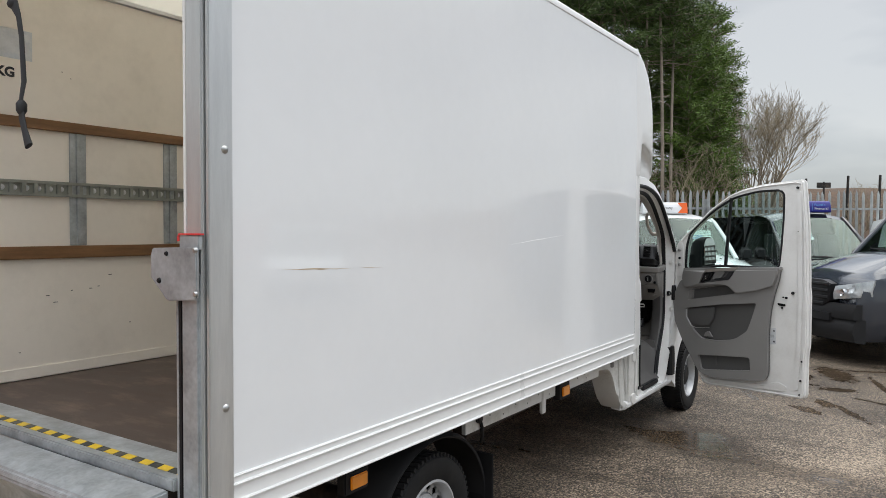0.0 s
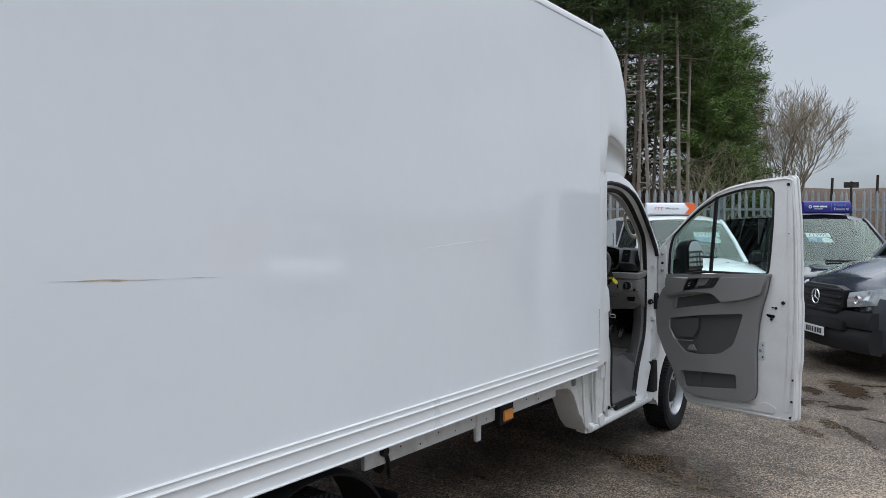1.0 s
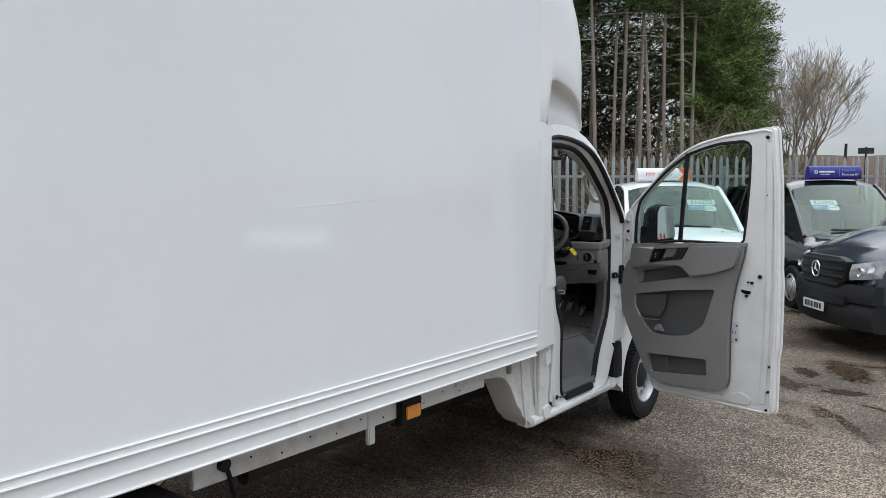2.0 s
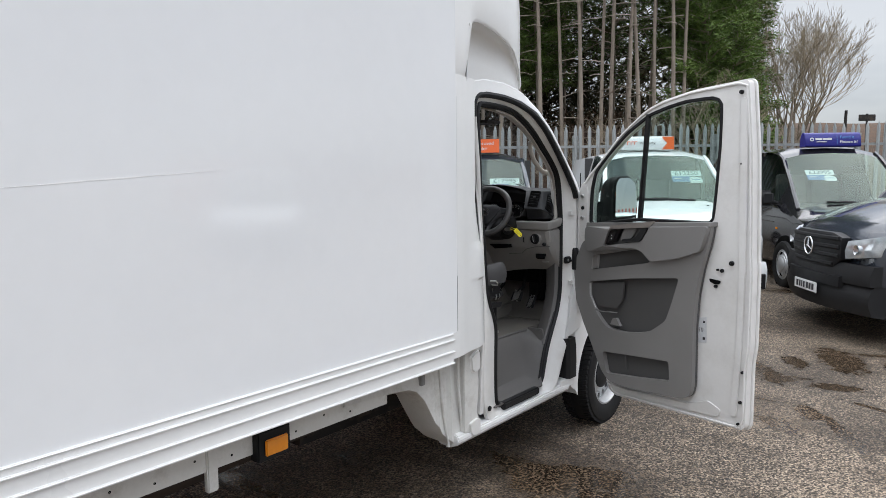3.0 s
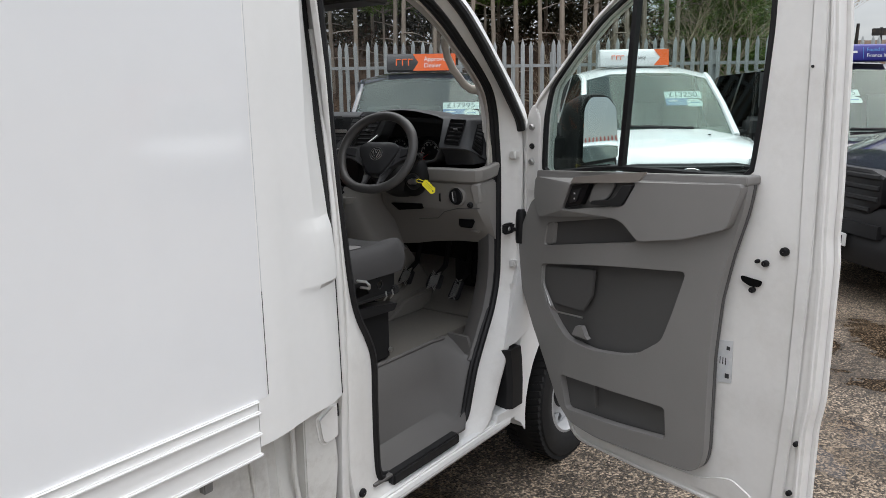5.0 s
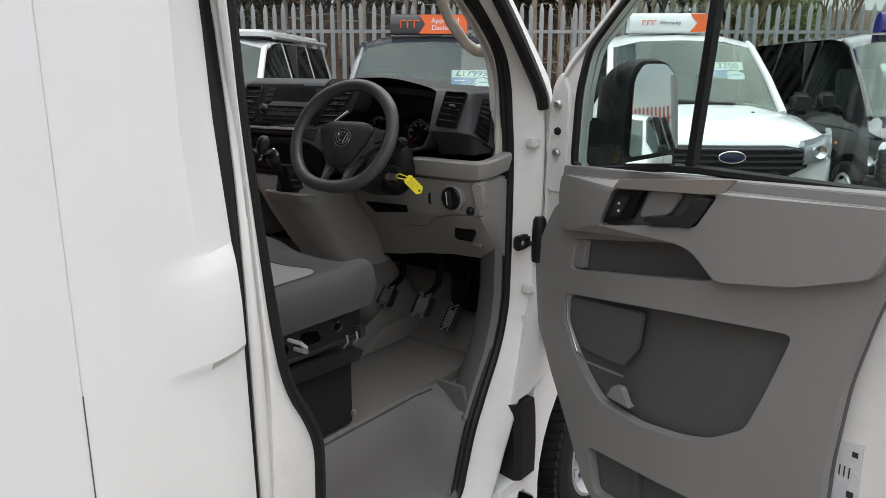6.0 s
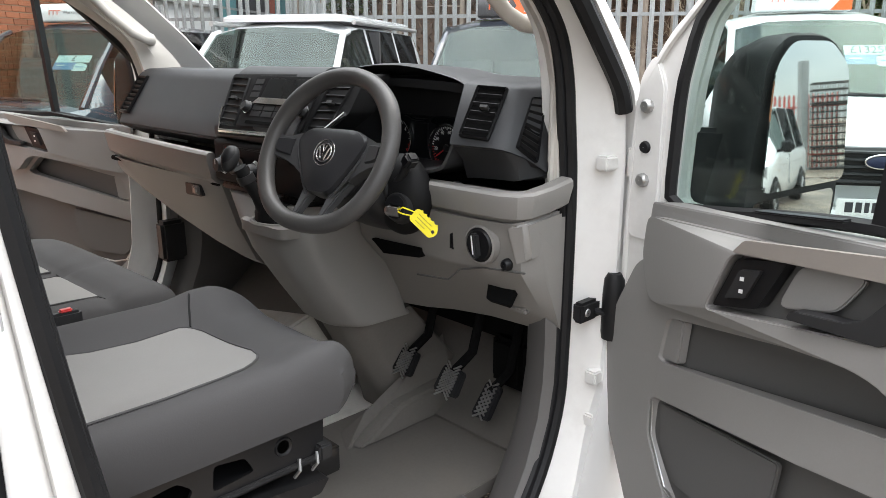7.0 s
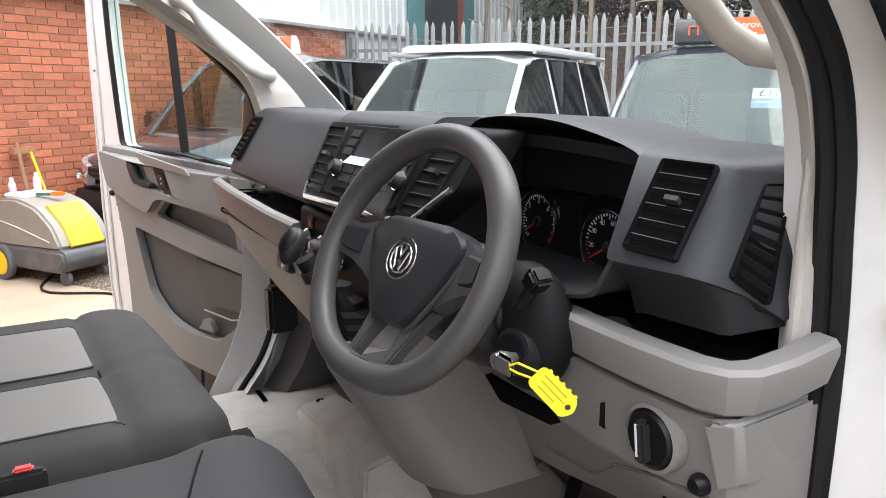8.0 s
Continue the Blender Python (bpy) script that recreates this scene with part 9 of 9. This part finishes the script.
M["card_paper"] = surface("price_paper", (0.66, 0.74, 0.76), 0.5, var=0.03)
M["card_blue"] = surface("price_blue", (0.16, 0.26, 0.48), 0.5, var=0.05)
M["card_ink"] = surface("price_ink", (0.05, 0.07, 0.09), 0.5, var=0.03)

HEAD = 34.8     # all the row faces this way
HX, HY = math.sin(radians(HEAD)), -math.cos(radians(HEAD))


def parked(front_x, front_y, turn=HEAD):
    cx_, cy_ = front_x - 2.2 * math.sin(radians(turn)), front_y + 2.2 * math.cos(radians(turn))
    return pose(front_x, front_y, 0.5 * (ground_z(front_x, front_y) + ground_z(cx_, cy_)), 0, 0, turn)


# white van with the warranty sign
P = (-0.41 + 1.35 * HX, 5.38 + 1.35 * HY)
transit = van("parked_van", "white panel van with a dark grille and price card", parked(*P), M["van_white"], L=4.97, H=1.97, nose=1.10, cowl=(1.02, 1.28), head=(1.72, 1.88), belt=1.20, side_glass=False, trim="van_white", lamp_up=0.21)
grille(transit, -0.64, 0.64, 0.77, 1.02, 0.0, 5, M["soft_black"], M["dash_black"])
bdg = part("oval_badge", lathe([(0.001, -0.058), (0.065, -0.056), (0.082, -0.050), (0.085, -0.03)], 28, "y", (0, 0, 0)), surface("dark_blue_badge", (0.015, 0.022, 0.06), 0.3, var=0.05), transit, "oval dark blue and chrome badge")
bdg.data.transform(Matrix.Translation((0, -0.01, 0.935)) @ Matrix.Diagonal((1.2, 1, 0.5, 1)))
part("badge_ring", tube([(0.105 * math.cos(a), -0.066, 0.935 + 0.045 * math.sin(a)) for a in np.linspace(0, 2 * math.pi, 32, endpoint=False)], 0.006, 6, True, up=(0, 1, 0)), M["chrome"], transit)
part("lower_bumper", loft([[(x, 0.16 * (abs(x) / 0.9) ** 2 - 0.085, 0.29), (x, 0.16 * (abs(x) / 0.9) ** 2 - 0.095, 0.46), (x, 0.16 * (abs(x) / 0.9) ** 2, 0.50), (x, 0.16 * (abs(x) / 0.9) ** 2, 0.29)] for x in np.linspace(-0.90, 0.90, 15)]), M["flap"], transit, "dark lower bumper")
plate(transit, 0, -0.10, 0.64)
for x in (-0.42, 0.42):
    part("washer_jet", block(x - 0.012, x + 0.012, 0.72, 0.75, 1.245, 1.255, 0.003), M["flap"], transit)
roof_sign("warranty", transit.matrix_basis @ Matrix.Translation((-0.10, 1.98, 1.985)), 0.78, 0.20)
price_card(transit, 0.36, 1.47, 1.60, "£13250", 48)

# dark van with the approved dealer sign
P = (-2.45 + 1.30 * HX, 3.86 + 1.30 * HY)
dark_van = van("parked_van", "dark grey van with a price card in its windscreen", parked(*P), M["van_grey"], H=1.95, belt=1.12)
grille(dark_van, -0.60, 0.60, 0.72, 0.86, 0.0, 3, M["chrome"], M["dash_black"])
plate(dark_van, 0, -0.09, 0.50)
roof_sign("approved", dark_van.matrix_basis @ Matrix.Translation((-0.02, 2.0, 1.965)), 0.80, 0.21)
price_card(dark_van, 0.44, 1.44, 1.52, "£17995", 45)

# white camper with a pop-top roof
P = (-4.61 + 1.30 * HX, 2.61 + 1.30 * HY)
camper = van("camper_van", "silver white camper van with raised roof cap and dark windows", parked(*P), M["van_silver"], H=1.93, belt=1.12, pop_top=True)
b = loft([[(x, y, z) for x, y in rounded([(-0.66, 1.86), (0.66, 1.86), (0.70, 2.3), (0.70, 4.6), (-0.70, 4.6), (-0.70, 2.3)], 0.12, 4)] for z in (1.94, 1.985)] + [[(x * 0.94, 3.2 + (y - 3.2) * 0.95, 2.015) for x, y in rounded([(-0.66, 1.86), (0.66, 1.86), (0.70, 2.3), (0.70, 4.6), (-0.70, 4.6), (-0.70, 2.3)], 0.12, 4)]])
part("roof_cap", b, M["van_silver"], camper, "pale pop-top roof cap", 50)
for s in (-1, 1):
    part("awning_rail", tube([(s * 0.78, 1.9, 1.93), (s * 0.78, 4.6, 1.93)], 0.025, 8), M["alu"], camper)
plate(camper, 0, -0.09, 0.50)

# slate van by the brick wall
slate = van("parked_van", "slate blue van with a warranty sign, parked by the brick wall", parked(-6.75 + 1.30 * HX, 1.18 + 1.30 * HY), M["van_blue"], H=1.95, belt=1.12)
plate(slate, 0, -0.09, 0.50)
grille(slate, -0.60, 0.60, 0.72, 0.86, 0.0, 3, M["soft_black"], M["dash_black"])
roof_sign("warranty", slate.matrix_basis @ Matrix.Translation((0.10, 2.0, 1.965)), 0.80, 0.20)
price_card(slate, 0.40, 1.44, 1.52, "£", 45)

# black van with the blue sign
black = van("parked_van", "black van with alloy wheels and a price card", parked(2.20, 6.50), M["van_black"], H=1.97, belt=1.14, alloy=True)
plate(black, 0, -0.09, 0.50)
grille(black, -0.60, 0.60, 0.72, 0.86, 0.0, 3, M["chrome"], M["dash_black"])
roof_sign("blue", black.matrix_basis @ Matrix.Translation((0.05, 1.95, 1.98)))
price_card(black, -0.30, 1.44, 1.55, "£23995", 45)

# dark grey van standing across the row, nose towards the lorry
merc = van("parked_van", "dark grey van with a broad black grille and three-pointed badge", pose(1.556 + 0.06 * 0.82, 4.645 + 0.06 * 0.57, GZ + 0.04, 0, 0, -55.2), M["van_grey"], L=5.9, W=1.0, H=2.6, nose=1.17, cowl=(1.10, 1.46), head=(2.0, 2.42), belt=1.34, side_glass=False, wheels_at=(1.0, 4.6), lamp_up=0.19)
g = grille(merc, -0.54, 0.54, 0.72, 1.10, -0.02, 4, M["flap"], M["dash_black"], thick=0.026)
b = loft([[(x, 0.16 * (x / 0.95) ** 2 - 0.088, 0.555), (x, 0.16 * (x / 0.95) ** 2 - 0.080, 0.66), (x, 0.16 * (x / 0.95) ** 2, 0.68), (x, 0.16 * (x / 0.95) ** 2, 0.555)] for x in np.linspace(-0.58, 0.58, 11)])
part("lower_intake", b, M["dash_black"], merc)
part("bumper_skin", loft([[(x, 0.16 * (x / 0.95) ** 2 - 0.05, 0.60), (x, 0.16 * (x / 0.95) ** 2 - 0.06, 0.70), (x, 0.16 * (x / 0.95) ** 2 - 0.02, 0.80), (x, 0.16 * (x / 0.95) ** 2 + 0.06, 0.80), (x, 0.16 * (x / 0.95) ** 2 + 0.06, 0.60)] for x in np.linspace(-0.94, 0.94, 17)]), M["flap"], merc, "dark unpainted bumper upper", 30)
part("badge_ring", tube([(0.095 * math.cos(a), -0.078, 0.935 + 0.095 * math.sin(a)) for a in np.linspace(0, 2 * math.pi, 36, endpoint=False)], 0.009, 6, True, up=(0, 1, 0)), M["chrome"], merc, "round chrome badge")
b = bmesh.new()
for k in range(3):
    a = radians(90 + 120 * k)
    tube([(0, -0.082, 0.935), (0.045 * math.cos(a), -0.080, 0.935 + 0.045 * math.sin(a)), (0.092 * math.cos(a), -0.076, 0.935 + 0.092 * math.sin(a))], [0.018, 0.010, 0.004], 6, into=b)
part("badge_star", b, M["chrome"], merc)
plate(merc, 0, -0.090, 0.495)

# white vans beyond and one seen in the mirror
far_white = van("parked_van", "white van with a roof rack beyond the black van", parked(5.3, 9.1), M["van_white"], H=1.95, side_glass=False)
for y in (2.2, 3.2, 4.2):
    part("roof_bar", tube([(-0.72, y, 2.0), (0.72, y, 2.0)], 0.02, 8), M["alu"], far_white)
van("parked_van", "white van standing by the red fence", pose(11.3, 5.35, GZ, 0, 0, -48), M["van_white"], H=1.95)

# ---- trees ----
M["needles"] = surface("conifer_needles", (0.112, 0.178, 0.036), 0.7, var=0.35, scale=1.2, fine=14, island=0.45)
M["needles_dark"] = surface("pine_needles", (0.074, 0.118, 0.030), 0.75, var=0.35, scale=1.2, fine=14, island=0.45)
M["trunk"] = surface("grey_brown_bark", (0.30, 0.25, 0.20), 0.9, var=0.3, scale=5, fine=40, stretch=(1, 1, 0.25), bump=0.01)
M["twig"] = surface("bare_twigs", (0.30, 0.245, 0.17), 0.9, var=0.25, scale=3, fine=20)
M["bramble"] = surface("brown_undergrowth", (0.105, 0.066, 0.042), 0.9, var=0.4, scale=2, fine=16, island=0.4)


def sprays(verts, faces, centre, along, size, rnd, count, droop=0.25):
    """Adds small pointed leaf sprays round a point, spread along a direction."""
    for _ in range(count):
        d = Vector((rnd.gauss(0, 1), rnd.gauss(0, 1), rnd.gauss(0, 0.7) - droop)).normalized()
        d = (d + along * 0.8).normalized()
        side = d.cross(Vector((rnd.gauss(0, 1), rnd.gauss(0, 1), rnd.gauss(0, 1)))).normalized()
        p = centre + Vector((rnd.gauss(0, 1), rnd.gauss(0, 1), rnd.gauss(0, 0.6))) * size * 0.45
        ln, w = size * rnd.uniform(0.45, 1.05), size * rnd.uniform(0.035, 0.085)
        s = len(verts)
        verts += [p, p + d * ln * 0.45 + side * w, p + d * ln, p + d * ln * 0.45 - side * w]
        faces.append((s, s + 1, s + 2, s + 3))


def joined(name, verts, faces, mat, parent, label=""):
    me = bpy.data.meshes.new(name)
    me.from_pydata([tuple(v) for v in verts], [], faces)
    me.materials.append(mat)
    ob = new(name, me)
    ob.parent = parent
    if label:
        tagged(ob, label=label)
    return ob


def bare_limbs(b, p, d, length, r, depth, rnd, spread=0.55, lift=0.12, first=None):
    """Forking bare branches as tapering tubes."""
    pts, rs = [p], [r]
    q = p.copy()
    for k in range(3):
        d = (d + Vector((rnd.gauss(0, 0.13), rnd.gauss(0, 0.13), rnd.gauss(0, 0.08) + lift * 0.3))).normalized()
        q = q + d * length / 3
        pts.append(q.copy())
        rs.append(r * (1 - 0.17 * (k + 1)))
    limb(b if first is None else first, pts, rs, 5 if r > 0.03 else 3)
    if depth:
        for k in range(rnd.choice((2, 3, 3))):
            f = rnd.uniform(0.45, 1.0)
            i = min(2, int(f * 3))
            s = pts[i] + (pts[i + 1] - pts[i]) * (f * 3 - i)
            nd = (d + Vector((rnd.gauss(0, spread), rnd.gauss(0, spread), rnd.gauss(0.15, spread * 0.6)))).normalized()
            bare_limbs(b, s, nd, length * rnd.uniform(0.55, 0.78), max(0.0034, r * 0.55), depth - 1, rnd, spread, lift)


def limb(store, pts, rs, n):
    verts, faces = store
    base = None
    last = Vector((0.3, 0.2, 1))
    for i, p in enumerate(pts):
        a, c = pts[max(0, i - 1)], pts[min(len(pts) - 1, i + 1)]
        d = (c - a).normalized()
        side = d.cross(last)
        if side.length < 1e-3:
            side = d.cross(Vector((1, 0, 0)))
        side.normalize()
        top = side.cross(d)
        s = len(verts)
        for k in range(n):
            an = 2 * math.pi * k / n
            verts.append(p + rs[i] * (math.cos(an) * side + math.sin(an) * top))
        if base is not None:
            for k in range(n):
                faces.append((base + k, base + (k + 1) % n, s + (k + 1) % n, s + k))
        base = s


def conifer(name, label, seed, h, crown_from, radius, mat, dense, size, m):
    """A conifer: straight trunk, whorls of drooping boughs, each set with needle sprays."""
    rnd = random.Random(seed)
    t = thing(name, label, "tree", "conifers behind the fence", m=m)
    store = ([], [])
    lean = Vector((rnd.gauss(0, 0.01), rnd.gauss(0, 0.01), 0))
    pts = [Vector((lean.x * z * z * 0.2, lean.y * z * z * 0.2, z)) for z in np.linspace(-0.5, h * 0.97, 9)]
    limb(store, pts, [0.058 * (1 - 0.85 * k / 8) * h / 12 for k in range(9)], 8)
    vs, fs = [], []
    z = crown_from * h
    # dead stubs below the crown
    zz = 1.0
    while zz < crown_from * h:
        a = rnd.uniform(0, 2 * math.pi)
        d = Vector((math.cos(a), math.sin(a), rnd.uniform(-0.1, 0.3)))
        ln = rnd.uniform(0.3, 1.2)
        limb(store, [Vector((0, 0, zz)), Vector((0, 0, zz)) + d * ln * 0.5, Vector((0, 0, zz)) + d * ln + Vector((0, 0, -0.05))], [0.018, 0.012, 0.005], 3)
        zz += rnd.uniform(0.3, 0.8)
    while z < h:
        f = (z - crown_from * h) / (h * (1 - crown_from))
        reach = radius * (1 - f) ** 0.75 * rnd.uniform(0.7, 1.12) * min(1.0, 0.55 + 2.2 * f) + 0.15
        for k in range(rnd.choice((4, 5, 6))):
            a = rnd.uniform(0, 2 * math.pi)
            d = Vector((math.cos(a), math.sin(a), rnd.uniform(0.0, 0.45) + 0.4 * f))
            ln = reach * rnd.uniform(0.65, 1.1)
            p0 = Vector((0, 0, z))
            p1 = p0 + d * ln * 0.55
            p2 = p0 + d * ln + Vector((0, 0, -0.10 * ln))
            limb(store, [p0, p1, p2], [0.03, 0.018, 0.006], 3)
            steps = max(2, int(ln / (size * 0.55)))
            for s in range(1, steps + 1):
                q = p0 + (p1 - p0) * (s / steps * 2) if s * 2 <= steps else p1 + (p2 - p1) * (s * 2 / steps - 1)
                sprays(vs, fs, q, d, size * (1.0 - 0.3 * s / steps), rnd, dense)
        z += rnd.uniform(0.22, 0.42) * h / 12
    sprays(vs, fs, Vector((0, 0, h)), Vector((0, 0, 1)), size, rnd, dense * 2, -0.6)
    joined("trunk", store[0], store[1], M["trunk"], t)
    joined("crown", vs, fs, mat, t, "green needle sprays")
    return t


def spot(along, back):
    p = row_at(along, back)
    return Vector((p.x, p.y, ground_z(p.x, p.y)))


rnd = random.Random(21)
# tall thin pines: two builds, then copies
q = spot(-3.0, 13.6)
p1 = conifer("pine_tree", "tall thin pine with a bare lower trunk behind the fence", 1, 13.0, 0.53, 1.45, M["needles_dark"], 20, 0.27, pose(q.x, q.y, q.z))
q = spot(-1.6, 13.2)
p2 = conifer("pine_tree", "tall thin pine with a bare lower trunk behind the fence", 2, 12.2, 0.47, 1.45, M["needles_dark"], 20, 0.27, pose(q.x, q.y, q.z))
q = spot(0.0, 18.6)
p3 = conifer("pine_tree", "dark bushy pine deeper in the wood", 3, 11.5, 0.14, 1.8, M["needles_dark"], 10, 0.42, pose(q.x, q.y, q.z))
spots = [(2.0, 12.7), (2.55, 12.9), (2.97, 12.7), (3.43, 12.8), (3.70, 13.0), (4.04, 12.8), (4.41, 12.7), (4.82, 12.9), (5.15, 12.7), (5.5, 12.9), (0.9, 12.8), (1.5, 13.0), (0.2, 12.7), (-0.6, 13.0), (-4.6, 13.4), (-5.6, 14.4), (-3.8, 15.4), (-2.4, 15.0), (-0.8, 14.4), (0.6, 14.6), (-6.6, 13.6), (-7.4, 15.2), (2.2, 15.4), (3.3, 15.8), (4.5, 15.2), (5.4, 16.2)]
for k, (a, s) in enumerate(spots):
    q = spot(a + rnd.uniform(-0.05, 0.05), s)
    copy_thing((p1, p2)[k % 2], pose(q.x, q.y, q.z, rnd.uniform(-1.5, 1.5), rnd.uniform(-1.5, 1.5), rnd.uniform(0, 360)))
for k, (a, s) in enumerate([(-8.0, 18.5), (-6.0, 18.2), (-4.0, 19.0), (-2.0, 18.2), (1.8, 19.2), (3.4, 18.3), (5.0, 19.4), (-5.0, 21.5), (-1.0, 21.8), (2.6, 22.0), (-9.5, 20.5)]):
    q = spot(a + rnd.uniform(-0.3, 0.3), s)
    copy_thing(p3, pose(q.x, q.y, q.z, 0, 0, rnd.uniform(0, 360)))
# dense cypress trees at the right end of the wood, falling in height
q = spot(6.5, 15.4)
c1 = conifer("cypress_tree", "dense green cypress with a bare lower trunk behind the fence", 5, 8.6, 0.24, 1.5, M["needles"], 25, 0.27, pose(q.x, q.y, q.z))
q = spot(7.45, 14.9)
c2 = conifer("cypress_tree", "dense green cypress with foliage to the ground behind the fence", 6, 6.6, 0.03, 1.25, M["needles"], 25, 0.25, pose(q.x, q.y, q.z))
for k, (a, s, low) in enumerate([(6.3, 17.4, 0.0), (7.3, 16.8, 0.9), (6.25, 13.9, 0.6), (7.0, 13.8, 1.3), (8.0, 16.5, 1.5)]):
    q = spot(a, s)
    copy_thing((c1, c2)[k % 2], pose(q.x, q.y, q.z - low, 0, 0, 77 * k))


for k, (a, s, low, turn) in enumerate([(1.4, 15.6, 0.3, 40), (0.2, 16.4, 0.0, 130), (2.3, 17.2, 0.8, 210), (-1.2, 15.8, 0.5, 300)]):
    q = spot(a, s)
    copy_thing(c1, pose(q.x, q.y, q.z - low, 0, 0, turn))


def bare_tree(name, label, seed, along, back, h, r, depth, stems=1, spread=0.5):
    rnd_ = random.Random(seed)
    q_ = spot(along, back)
    t = thing(name, label, "tree", "bare trees behind the fence", m=pose(q_.x, q_.y, q_.z))
    store, stems_ = ([], []), ([], [])
    for k in range(stems):
        d = Vector((rnd_.gauss(0, 0.22), rnd_.gauss(0, 0.22), 1)).normalized()
        bare_limbs(store, Vector((rnd_.gauss(0, 0.15) * (stems > 1), rnd_.gauss(0, 0.15) * (stems > 1), -0.3)), d, h * 0.45, r, depth, rnd_, spread, 0.12, stems_)
    joined("trunk", stems_[0], stems_[1], M["trunk"], t)
    joined("crown", store[0], store[1], M["twig"], t)
    return t


bare_tree("bare_tree", "leafless multi-stemmed tree behind the fence", 31, 8.85, 15.2, 4.3, 0.038, 6, 9, 0.30)
bare_tree("bare_tree", "leafless multi-stemmed tree behind the fence", 32, 9.60, 15.8, 3.8, 0.036, 6, 8, 0.30)
bare_tree("bare_tree", "leafless tree at the end of the yard", 33, 15.0, 14.5, 3.0, 0.055, 6, 3, 0.4)
bare_tree("bare_shrub", "leafless shrub among the conifers", 34, 5.9, 12.2, 4.0, 0.045, 5, 5)
bare_tree("bare_shrub", "leafless shrub among the conifers", 35, 3.6, 12.2, 3.0, 0.04, 5, 4)
for k in range(7):
    bare_tree("bare_shrub", "low leafless shrub behind the fence", 40 + k, 10.2 + 1.2 * k, 13.0 + (k % 3), 1.7, 0.025, 4, 5)
# dense thicket deeper in the wood: stuff
vs, fs = [], []
rnd = random.Random(78)
for k in range(2600):
    a, s = rnd.uniform(-13, 7.2), rnd.uniform(19.5, 25)
    q = spot(a, s)
    sprays(vs, fs, q + Vector((0, 0, abs(rnd.gauss(0, 2.6)))), Vector((0, 0, 0.4)), 0.75, rnd, 7, -0.2)
tk = thing("thicket", "dense dark brown and green thicket behind the pines", "thicket", kind="stuff")
joined("growth", vs, fs, surface("thicket_growth", (0.062, 0.058, 0.030), 0.9, var=0.4, scale=1.2, fine=10, island=0.45), tk)
# undergrowth on the bank: stuff
vs, fs = [], []
rnd = random.Random(77)
for k in range(2600):
    a, s = rnd.uniform(-9, 8.5), rnd.uniform(10.4, 19)
    q = spot(a, s)
    sprays(vs, fs, q + Vector((0, 0, rnd.uniform(0.0, 0.5))), Vector((0, 0, 0.6)), 0.26, rnd, 5, -0.5)
ug = thing("undergrowth", "brown leafless undergrowth and leaf litter on the bank", "undergrowth", kind="stuff")
joined("growth", vs, fs, M["bramble"], ug)
# far poles and a lamp by the road
for (a, s, h) in ((11.9, 13.6, 2.2), (11.3, 14.2, 1.9), (9.9, 14.0, 1.9)):
    q = spot(a, s)
    t = thing("timber_pole", "dark weathered pole beyond the fence", "pole", "poles beyond the fence", m=pose(q.x, q.y, q.z))
    part("shaft", tube([(0, 0, -0.3), (0, 0, h * 0.6), (0.02, 0, h)], [0.045, 0.04, 0.035], 8), M["under"], t)
q = spot(10.35, 13.8)
t = thing("sign_board", "small dark board on a post beyond the fence", "sign", m=pose(q.x, q.y, q.z, 0, 0, 30))
part("post", tube([(0, 0, 0), (0, 0, 1.9)], 0.03, 8), M["under"], t)
part("board", block(-0.20, 0.20, -0.02, 0.02, 1.72, 1.88, 0.01), M["under"], t)
